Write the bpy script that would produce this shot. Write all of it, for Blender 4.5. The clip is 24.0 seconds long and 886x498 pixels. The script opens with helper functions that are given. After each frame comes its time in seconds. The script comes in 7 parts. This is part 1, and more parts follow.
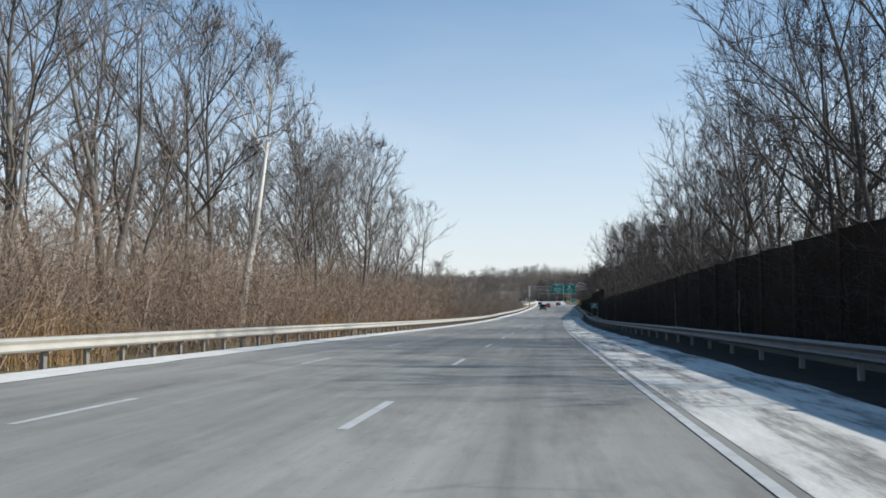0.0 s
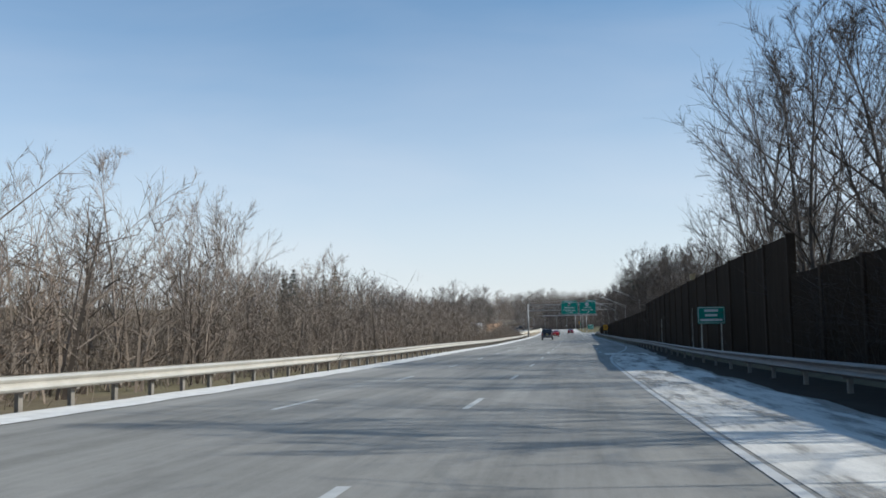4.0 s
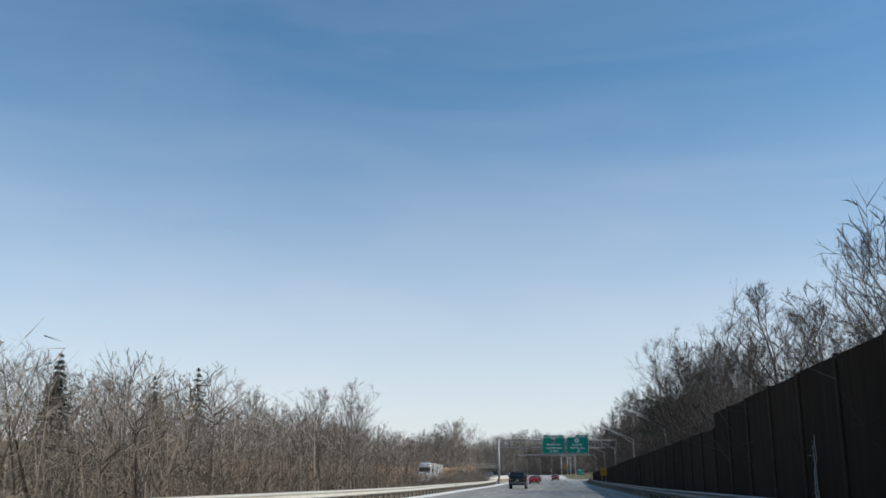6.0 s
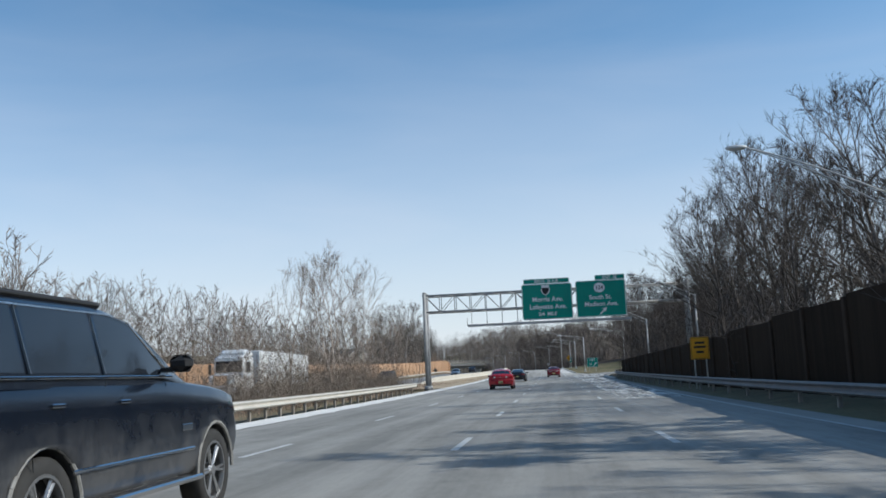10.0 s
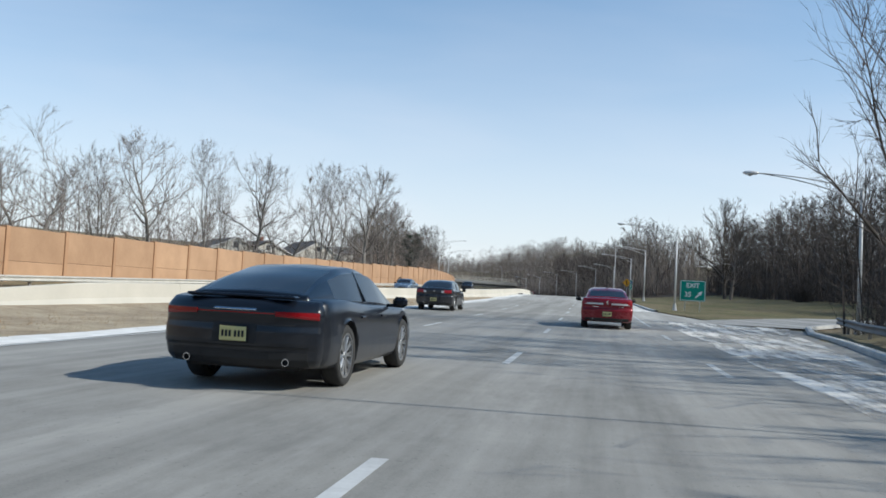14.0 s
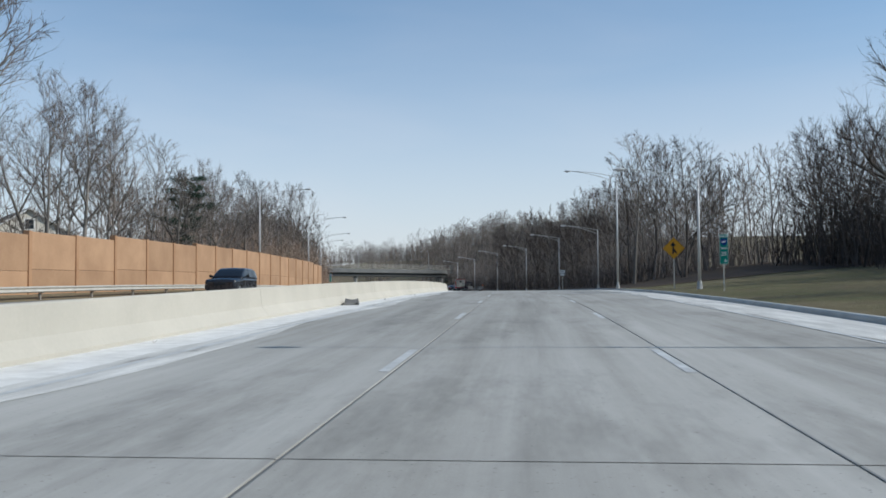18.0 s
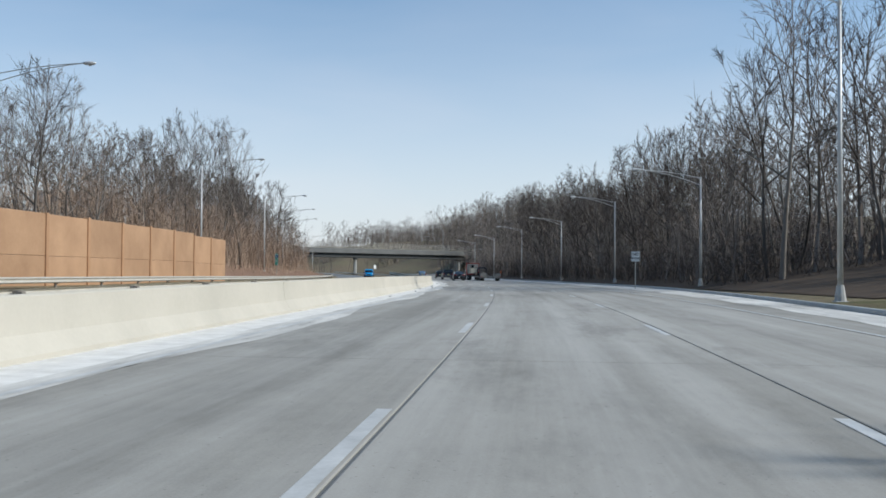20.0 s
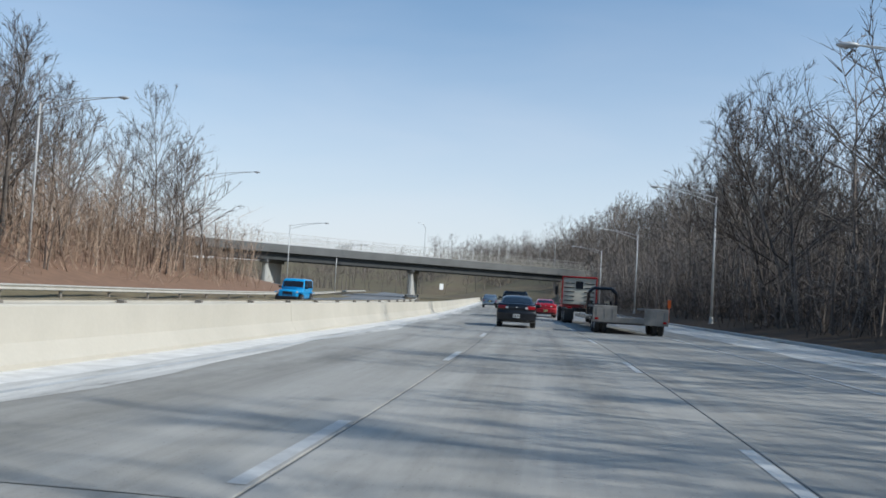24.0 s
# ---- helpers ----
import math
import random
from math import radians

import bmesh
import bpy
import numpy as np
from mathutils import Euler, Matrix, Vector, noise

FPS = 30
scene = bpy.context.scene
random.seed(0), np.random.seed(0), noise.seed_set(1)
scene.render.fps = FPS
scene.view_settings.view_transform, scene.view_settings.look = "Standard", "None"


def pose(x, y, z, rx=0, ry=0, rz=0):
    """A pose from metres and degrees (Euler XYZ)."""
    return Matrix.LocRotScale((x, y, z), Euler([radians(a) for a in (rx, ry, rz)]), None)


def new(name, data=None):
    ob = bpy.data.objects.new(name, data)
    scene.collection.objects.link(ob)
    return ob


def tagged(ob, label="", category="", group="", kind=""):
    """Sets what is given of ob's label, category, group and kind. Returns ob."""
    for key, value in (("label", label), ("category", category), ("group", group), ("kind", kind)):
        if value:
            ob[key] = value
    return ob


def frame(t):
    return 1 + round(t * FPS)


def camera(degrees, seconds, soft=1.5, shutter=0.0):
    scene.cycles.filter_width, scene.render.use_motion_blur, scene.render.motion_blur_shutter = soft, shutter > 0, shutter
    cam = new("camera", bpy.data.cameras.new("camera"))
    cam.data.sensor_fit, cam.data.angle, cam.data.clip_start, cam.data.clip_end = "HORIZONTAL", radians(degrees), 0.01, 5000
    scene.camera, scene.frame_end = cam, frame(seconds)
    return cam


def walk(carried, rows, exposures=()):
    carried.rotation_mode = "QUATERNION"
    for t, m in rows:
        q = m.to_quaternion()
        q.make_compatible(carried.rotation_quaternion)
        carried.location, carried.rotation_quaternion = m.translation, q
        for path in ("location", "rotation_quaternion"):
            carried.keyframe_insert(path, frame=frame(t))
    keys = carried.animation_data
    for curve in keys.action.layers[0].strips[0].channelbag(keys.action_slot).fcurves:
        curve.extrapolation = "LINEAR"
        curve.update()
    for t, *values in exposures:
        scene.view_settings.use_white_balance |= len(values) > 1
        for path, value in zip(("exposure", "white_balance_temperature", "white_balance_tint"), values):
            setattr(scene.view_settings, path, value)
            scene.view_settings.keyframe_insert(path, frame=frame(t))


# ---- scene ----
import collections
# ---- camera ----
cam = camera(51.37, 24.0, soft=1.7, shutter=0.0)
PATH = [
    (0.0, pose(2.075, -13.670, 1.397, 93.23, -0.02, 6.09)),
    (1.0, pose(2.141, 14.880, 1.014, 94.02, 1.27, 8.06)),
    (2.0, pose(2.276, 43.537, 0.577, 93.64, 1.65, 7.00)),
    (2.5, pose(2.361, 57.871, 0.361, 94.59, 1.91, 6.75)),
    (4.5, pose(3.347, 114.943, -0.307, 95.54, 0.68, 6.57)),
    (5.0, pose(3.727, 129.129, -0.402, 96.01, 1.13, 6.52)),
    (5.5, pose(4.124, 143.228, -0.446, 97.67, 0.36, 6.82)),
    (6.0, pose(4.517, 157.174, -0.438, 104.04, -0.12, 5.56)),
    (6.5, pose(4.869, 170.866, -0.408, 103.94, -1.34, 6.05)),
    (7.0, pose(5.172, 184.260, -0.400, 100.97, 0.66, 7.06)),
    (7.5, pose(5.422, 197.438, -0.412, 101.19, 0.88, 7.06)),
    (8.0, pose(5.644, 210.389, -0.426, 101.46, 1.62, 7.34)),
    (8.5, pose(5.870, 223.130, -0.415, 99.84, 0.70, 6.86)),
    (9.0, pose(6.137, 235.697, -0.380, 97.81, 1.90, 5.08)),
    (9.5, pose(6.455, 248.167, -0.331, 97.65, 2.05, 5.59)),
    (10.0, pose(6.772, 260.564, -0.290, 98.05, 2.42, 5.66)),
    (10.5, pose(7.066, 272.891, -0.258, 97.16, 2.55, 4.97)),
    (12.5, pose(8.088, 321.858, -0.053, 96.02, 1.16, 5.45)),
    (13.0, pose(8.278, 333.987, 0.031, 94.23, 0.58, 6.12)),
    (13.5, pose(8.403, 346.071, 0.116, 92.58, -1.78, 7.19)),
    (14.0, pose(8.400, 358.143, 0.205, 92.89, -3.03, 8.41)),
    (14.5, pose(8.160, 370.199, 0.305, 92.67, -1.43, 7.92)),
    (15.0, pose(7.693, 382.350, 0.432, 93.28, -0.66, 8.48)),
    (15.5, pose(7.176, 394.563, 0.584, 93.73, -0.01, 7.48)),
    (16.0, pose(6.764, 406.813, 0.759, 93.14, -1.28, 5.81)),
    (16.5, pose(6.541, 419.180, 0.945, 94.27, -1.50, 6.11)),
    (17.0, pose(6.380, 431.715, 1.141, 93.69, -1.14, 8.05)),
    (17.5, pose(6.358, 444.583, 1.350, 92.68, -0.28, 6.22)),
    (18.0, pose(6.201, 458.064, 1.579, 92.37, 0.36, 4.89)),
    (18.5, pose(6.071, 471.842, 1.822, 92.68, -0.36, 6.51)),
    (20.5, pose(5.272, 526.972, 2.420, 90.99, -0.42, 6.79)),
    (21.0, pose(4.804, 540.362, 2.429, 91.07, -0.70, 7.30)),
    (21.5, pose(4.307, 553.678, 2.399, 90.83, -1.35, 7.74)),
    (22.0, pose(3.739, 567.047, 2.335, 91.26, -2.20, 9.87)),
    (23.0, pose(1.584, 594.248, 2.158, 92.49, -2.00, 11.20)),
    (24.0, pose(-1.653, 621.498, 1.961, 92.64, -3.27, 14.93)),
]
walk(cam, PATH, [(t, v, k, 8.0) for t, v, k in (
    (0.0, 0.1, 6200.0), (2.0, 0.1, 6150.0), (5.0, 0.0, 6150.0), (7.0, -0.02, 6350.0), (8.0, 0.0, 6250.0), (9.0, 0.0, 6100.0), (10.0, 0.02, 6000.0), (13.0, 0.12, 6000.0), (14.0, 0.16, 6150.0), (15.0, 0.05, 6050.0),
    (16.0, 0.0, 6050.0), (17.0, -0.2, 5950.0), (18.0, -0.14, 6000.0), (20.5, -0.02, 6100.0), (24.0, -0.02, 6000.0))])

# ---- the road's line: bend per km and grade in percent at steps of 40 m ----
KNOTS = [-40, 0, 40, 80, 120, 160, 200, 240, 280, 320, 360, 400, 440, 480, 520, 560, 600, 640, 680, 720, 760, 860, 900, 1700]
BEND = [-0.157, -0.208, -0.202, -0.188, -0.274, 0.052, 0.15, 0.081, -0.009, -0.008, 0.076, 0.141, 0.091, 0.252, 0.793, 1.261, 1.22, 1.079, 0.485, 0.001, 0.0, 0.0, 1.6, 1.6]
GRADE = [-0.895, -1.345, -1.59, -1.293, -0.756, 0.281, -0.186, 0.419, 0.191, 0.672, 0.744, 1.43, 1.631, 1.835, 0.391, -0.482, -0.781, -0.52, -0.559, -0.001, 0.0, 0.0, 0.0, 0.0]


SUN_ELEVATION, SUN_AZIMUTH = 36.5, 92.0   # degrees; azimuth clockwise from +y
world = bpy.data.worlds.new("sky")
scene.world = world
world.use_nodes = True
wn = world.node_tree
sky = wn.nodes.new("ShaderNodeTexSky")
sky.sky_type, sky.sun_disc = "NISHITA", False
sky.sun_elevation, sky.sun_rotation = radians(SUN_ELEVATION), radians(SUN_AZIMUTH)
sky.altitude, sky.air_density, sky.dust_density, sky.ozone_density = 60.0, 1.0, 0.5, 1.6
# pale winter haze that thickens towards the horizon all round
wgeo = wn.nodes.new("ShaderNodeTexCoord")
wsep = wn.nodes.new("ShaderNodeSeparateXYZ")
wn.links.new(wgeo.outputs["Generated"], wsep.inputs[0])
wr = wn.nodes.new("ShaderNodeMapRange")
wr.interpolation_type = "SMOOTHERSTEP"
for key, value in (("From Min", -0.22), ("From Max", 0.51), ("To Min", 1.0), ("To Max", 0.0)):
    wr.inputs[key].default_value = value
wn.links.new(wsep.outputs[2], wr.inputs["Value"])
wm = wn.nodes.new("ShaderNodeMix")
wm.data_type = "RGBA"
wm.inputs[7].default_value = (7.3, 6.95, 7.05, 1.0)
# thin drifting cirrus
wmap = wn.nodes.new("ShaderNodeMapping")
wmap.inputs["Scale"].default_value, wmap.inputs["Rotation"].default_value = (1.1, 2.4, 6.5), (0.12, -0.1, 0.5)
wn.links.new(wgeo.outputs["Generated"], wmap.inputs[0])
cirrus = wn.nodes.new("ShaderNodeTexNoise")
for key, value in (("Scale", 1.7), ("Detail", 5.0), ("Roughness", 0.5), ("Distortion", 0.5)):
    cirrus.inputs[key].default_value = value
wn.links.new(wmap.outputs[0], cirrus.inputs["Vector"])
wthin = wn.nodes.new("ShaderNodeMapRange")
for key, value in (("From Min", 0.40), ("From Max", 0.78), ("To Min", -0.012), ("To Max", 0.085)):
    wthin.inputs[key].default_value = value
wn.links.new(cirrus.outputs[0], wthin.inputs["Value"])
wadd = wn.nodes.new("ShaderNodeMath")
wadd.operation, wadd.use_clamp = "ADD", True
wn.links.new(wr.outputs[0], wadd.inputs[0])
wn.links.new(wthin.outputs[0], wadd.inputs[1])
wn.links.new(wadd.outputs[0], wm.inputs[0])
clear = wn.nodes.new("ShaderNodeMix")
clear.data_type, clear.blend_type = "RGBA", "MULTIPLY"
clear.inputs[0].default_value = 1.0
clear.inputs[7].default_value = (0.74, 1.03, 1.11, 1.0)
wn.links.new(sky.outputs[0], clear.inputs[6])
wn.links.new(clear.outputs[2], wm.inputs[6])
wn.links.new(wm.outputs[2], wn.nodes["Background"].inputs[0])
wn.nodes["Background"].inputs[1].default_value = 0.12
sun = new("sun", bpy.data.lights.new("sun", "SUN"))
sun.data.energy, sun.data.angle, sun.data.color = 4.3, radians(0.53), (1.0, 0.94, 0.84)
sun.matrix_world = pose(0, 0, 80, 90 - SUN_ELEVATION, 0, 180 - SUN_AZIMUTH)


# ---- places along the road: s metres along its line, lat metres to the right of the second lane line, z above it ----
GRID = np.arange(-200.0, 1700.0, 2.0)
_bend = np.interp(GRID, KNOTS, BEND) / 1000
_turn = np.cumsum(_bend) * 2.0
_turn -= np.interp(0, GRID, _turn)
_x, _y = np.cumsum(-np.sin(_turn)) * 2.0, np.cumsum(np.cos(_turn)) * 2.0
_x -= np.interp(0, GRID, _x)
_y -= np.interp(0, GRID, _y)
_z = np.cumsum(np.interp(GRID, KNOTS, GRADE) / 100) * 2.0
_z -= np.interp(0, GRID, _z)


def heading(s):
    return float(np.interp(s, GRID, _turn))


def rp(s, lat, z=0.0):
    a = heading(s)
    return Vector((float(np.interp(s, GRID, _x)) + lat * math.cos(a), float(np.interp(s, GRID, _y)) + lat * math.sin(a),
                   float(np.interp(s, GRID, _z)) + z))


def at(s, lat, z=0.0, turn=0.0):
    """A pose whose y axis runs along the road there."""
    return Matrix.Translation(rp(s, lat, z)) @ Matrix.Rotation(heading(s) + radians(turn), 4, "Z")


def ramp(x, *pairs):
    return float(np.interp(x, [p[0] for p in pairs], [p[1] for p in pairs]))


# ---- mesh helpers ----
def mesh(name, verts, faces, mat, smooth=False):
    me = bpy.data.meshes.new(name)
    me.from_pydata([tuple(v) for v in verts], [], faces)
    for m in (mat if isinstance(mat, (list, tuple)) else [mat]):
        me.materials.append(m)
    if smooth:
        me.polygons.foreach_set("use_smooth", [True] * len(me.polygons))
    me.update()
    return me


def part(name, me, parent=None, label="", m=None):
    ob = new(name, me)
    if parent:
        ob.parent = parent
    if m is not None:
        ob.matrix_local = m
    if label:
        ob["label"] = label
    return ob


def thing(name, label, category, group="", kind="", me=None, m=None):
    ob = new(name, me)
    if m is not None:
        ob.matrix_world = m
    return tagged(ob, label, category, group, kind)


class Geo:
    """Collects vertices and faces of one part."""

    def __init__(self):
        self.v, self.f = [], []

    def add(self, verts, faces):
        n = len(self.v)
        self.v += [tuple(p) for p in verts]
        self.f += [tuple(i + n for i in f) for f in faces]
        return self

    def box(self, c, size, m=None, bevel=0.0):
        x, y, z = (d / 2 for d in size)
        if bevel <= 0:
            pts = [(sx * x, sy * y, sz * z) for sz in (-1, 1) for sy in (-1, 1) for sx in (-1, 1)]
            fcs = [(0, 2, 3, 1), (4, 5, 7, 6), (0, 1, 5, 4), (2, 6, 7, 3), (0, 4, 6, 2), (1, 3, 7, 5)]
        else:
            b, pts, fcs = bevel, [], []
            ring = [(x - b, -y), (x, -y + b), (x, y - b), (x - b, y), (-x + b, y), (-x, y - b), (-x, -y + b), (-x + b, -y)]
            for zz, k in ((-z, b), (-z + b, 0), (z - b, 0), (z, b)):
                pts += [(px - math.copysign(k, px), py - math.copysign(k, py), zz) for px, py in ring]
            for r in range(3):
                fcs += [(r * 8 + i, r * 8 + (i + 1) % 8, r * 8 + 8 + (i + 1) % 8, r * 8 + 8 + i) for i in range(8)]
            fcs += [tuple(range(7, -1, -1)), tuple(range(24, 32))]
        c = Vector(c)
        if m is None:
            return self.add([Vector(p) + c for p in pts], fcs)
        return self.add([m @ (Vector(p)) + c for p in pts], fcs)

    def tube(self, a, b, r0, r1=None, n=8, caps=True):
        a, b = Vector(a), Vector(b)
        r1 = r0 if r1 is None else r1
        d = (b - a).normalized()
        u = d.orthogonal().normalized()
        w = d.cross(u)
        ring = [(math.cos(2 * math.pi * i / n), math.sin(2 * math.pi * i / n)) for i in range(n)]
        pts = [a + (u * c + w * s) * r0 for c, s in ring] + [b + (u * c + w * s) * r1 for c, s in ring]
        fcs = [(i, (i + 1) % n, n + (i + 1) % n, n + i) for i in range(n)]
        if caps:
            fcs += [tuple(range(n - 1, -1, -1)), tuple(range(n, 2 * n))]
        return self.add(pts, fcs)

    def path(self, pts, r, n=8):
        for a, b in zip(pts[:-1], pts[1:]):
            self.tube(a, b, r, r, n)
        return self

    def lathe(self, profile, n=20, axis="z", c=(0, 0, 0)):
        """profile: (radius, height) pairs round the axis."""
        base = len(profile)
        pts, fcs = [], []
        for i in range(n):
            a = 2 * math.pi * i / n
            for r, h in profile:
                p = (r * math.cos(a), r * math.sin(a), h)
                p = (p[2], p[0], p[1]) if axis == "x" else p
                pts.append(Vector(p) + Vector(c))
        for i in range(n):
            j = (i + 1) % n
            fcs += [(i * base + k, j * base + k, j * base + k + 1, i * base + k + 1) for k in range(base - 1)]
        return self.add(pts, fcs)

    def mesh(self, name, mat, smooth=False):
        return mesh(name, self.v, self.f, mat, smooth)


def sweep(name, s0, s1, step, profile, mat, closed=False, smooth=False, uv=True):
    """A profile of (lat, z), or a function of s that gives one, run along the road. The map holds (lat, s)."""
    n = max(1, int(math.ceil((s1 - s0) / step)))
    rows, uvs = [], []
    for i in range(n + 1):
        s = s0 + (s1 - s0) * i / n
        prof = profile(s) if callable(profile) else profile
        k = len(prof)
        rows += [rp(s, la, z) for la, z in prof]
        uvs += [(la, s) for la, z in prof]
    fcs = []
    for i in range(n):
        for j in range(k if closed else k - 1):
            j2 = (j + 1) % k
            fcs.append((i * k + j, i * k + j2, (i + 1) * k + j2, (i + 1) * k + j))
    if closed:
        fcs += [tuple(range(k - 1, -1, -1)), tuple(range(n * k, n * k + k))]
    me = mesh(name, rows, fcs, mat, smooth)
    if uv:
        lay = me.uv_layers.new(name="road")
        idx = np.zeros(len(me.loops), dtype=np.int32)
        me.loops.foreach_get("vertex_index", idx)
        lay.data.foreach_set("uv", np.array(uvs, dtype=np.float32)[idx].ravel())
    return me


# ---- materials ----
def material(name, rough=0.8, metal=0.0, spec=0.3):
    m = bpy.data.materials.new(name)
    m.use_nodes = True
    b = m.node_tree.nodes["Principled BSDF"]
    b.inputs["Roughness"].default_value = rough
    b.inputs["Metallic"].default_value = metal
    b.inputs["Specular IOR Level"].default_value = spec
    return m, m.node_tree, b


def coords(t, scale=(1, 1, 1), source="Object", uv=""):
    if uv:
        c = t.nodes.new("ShaderNodeUVMap")
        c.uv_map = uv
        out = c.outputs[0]
    elif source == "World":
        out = t.nodes.new("ShaderNodeNewGeometry").outputs["Position"]
    else:
        out = t.nodes.new("ShaderNodeTexCoord").outputs[source]
    mp = t.nodes.new("ShaderNodeMapping")
    mp.inputs["Scale"].default_value = scale
    t.links.new(out, mp.inputs[0])
    return mp.outputs[0]


def noise_of(t, vec, scale, detail=4.0, rough=0.6):
    n = t.nodes.new("ShaderNodeTexNoise")
    n.inputs["Scale"].default_value, n.inputs["Detail"].default_value, n.inputs["Roughness"].default_value = scale, detail, rough
    t.links.new(vec, n.inputs["Vector"])
    return n.outputs["Fac"]


def remap(t, val, a, b, lo=0.0, hi=1.0):
    n = t.nodes.new("ShaderNodeMapRange")
    n.inputs["From Min"].default_value, n.inputs["From Max"].default_value = a, b
    n.inputs["To Min"].default_value, n.inputs["To Max"].default_value = lo, hi
    t.links.new(val, n.inputs["Value"])
    return n.outputs[0]


def mix(t, fac, a, b):
    n = t.nodes.new("ShaderNodeMix")
    n.data_type = "RGBA"
    for sock, v in ((n.inputs[0], fac), (n.inputs[6], a), (n.inputs[7], b)):
        if isinstance(v, (int, float)):
            sock.default_value = v
        elif isinstance(v, tuple):
            sock.default_value = (*v, 1.0)
        else:
            t.links.new(v, sock)
    return n.outputs[2]


def maths(t, op, a, b=0.0):
    n = t.nodes.new("ShaderNodeMath")
    n.operation = op
    for sock, v in zip(n.inputs, (a, b)):
        if isinstance(v, (int, float)):
            sock.default_value = v
        else:
            t.links.new(v, sock)
    return n.outputs[0]


def bump(t, b, val, strength=0.3, dist=0.02):
    n = t.nodes.new("ShaderNodeBump")
    n.inputs["Strength"].default_value, n.inputs["Distance"].default_value = strength, dist
    t.links.new(val, n.inputs["Height"])
    t.links.new(n.outputs[0], b.inputs["Normal"])


def plain(name, c1, c2=None, scale=3.0, rough=0.7, metal=0.0, spec=0.3, relief=0.0, stretch=(1, 1, 1), source="Object", random_tint=0.0, fine=40.0, island=0.0):
    """A surface of two tones in two grain sizes."""
    m, t, b = material(name, rough, metal, spec)
    c2 = c2 or tuple(v * 0.8 for v in c1)
    vec = coords(t, stretch, source)
    big, small = noise_of(t, vec, scale), noise_of(t, vec, fine, 2.0)
    f = maths(t, "ADD", maths(t, "MULTIPLY", remap(t, big, 0.3, 0.7), 0.7), maths(t, "MULTIPLY", small, 0.3))
    col = mix(t, f, c1, c2)
    if random_tint:
        r = t.nodes.new("ShaderNodeObjectInfo").outputs["Random"]
        hsv = t.nodes.new("ShaderNodeHueSaturation")
        t.links.new(remap(t, r, 0, 1, 1 - random_tint, 1 + random_tint), hsv.inputs["Value"])
        t.links.new(col, hsv.inputs["Color"])
        col = hsv.outputs[0]
    if island:
        hsv = t.nodes.new("ShaderNodeHueSaturation")
        t.links.new(remap(t, t.nodes.new("ShaderNodeNewGeometry").outputs["Random Per Island"], 0, 1, 1 - island, 1 + island), hsv.inputs["Value"])
        t.links.new(col, hsv.inputs["Color"])
        col = hsv.outputs[0]
    t.links.new(col, b.inputs["Base Color"])
    rr = remap(t, small, 0.2, 0.8, max(0.0, rough - 0.1), min(1.0, rough + 0.1))
    t.links.new(rr, b.inputs["Roughness"])
    if relief:
        bump(t, b, f, relief)
    return m


def road_surface(name, base, dark, salt, amount, crack=True):
    m, t, b = material(name, 0.85, 0.0, 0.2)
    along = coords(t, (1.0, 0.035, 1.0), uv="road")
    streak = noise_of(t, along, 1.3, 6.0, 0.65)
    wide = noise_of(t, coords(t, (0.10, 0.02, 1.0), uv="road"), 1.0, 4.0)
    grain = noise_of(t, coords(t, source="World"), 60.0, 2.0)
    blot = noise_of(t, coords(t, source="World"), 0.9, 5.0)
    speck = noise_of(t, coords(t, (1.0, 0.35, 1.0), uv="road"), 7.0, 4.0, 0.7)
    f = maths(t, "ADD", maths(t, "MULTIPLY", blot, 0.35), maths(t, "ADD", maths(t, "MULTIPLY", grain, 0.35), maths(t, "MULTIPLY", speck, 0.3)))
    col = mix(t, remap(t, f, 0.35, 0.65), base, dark)
    # wheel tracks and the oil stripe between them
    uvn = t.nodes.new("ShaderNodeUVMap")
    uvn.uv_map = "road"
    sep = t.nodes.new("ShaderNodeSeparateXYZ")
    t.links.new(uvn.outputs[0], sep.inputs[0])
    wave = maths(t, "COSINE", maths(t, "MULTIPLY", sep.outputs[0], 2 * math.pi / 3.66))
    col = mix(t, remap(t, maths(t, "MULTIPLY", wave, -1.0), 0.55, 1.0, 0.0, 0.26), col, tuple(v * 0.45 for v in base))
    s = remap(t, maths(t, "ADD", maths(t, "MULTIPLY", streak, 0.6), maths(t, "MULTIPLY", wide, 0.5)), 0.44, 0.74, 0.0, amount)
    col = mix(t, s, col, salt)
    # damp blotches and scattered crumbs
    damp = noise_of(t, coords(t, (0.5, 0.12, 1.0), uv="road"), 1.1, 5.0, 0.75)
    col = mix(t, remap(t, damp, 0.52, 0.70, 0.0, 0.42), col, tuple(v * 0.5 for v in dark))
    crumb = noise_of(t, coords(t, source="World"), 17.0, 2.0, 0.8)
    col = mix(t, remap(t, crumb, 0.66, 0.72, 0.0, 0.5), col, tuple(v * 0.55 for v in dark))
    t.links.new(col, b.inputs["Base Color"])
    bump(t, b, grain, 0.25, 0.004)
    return m


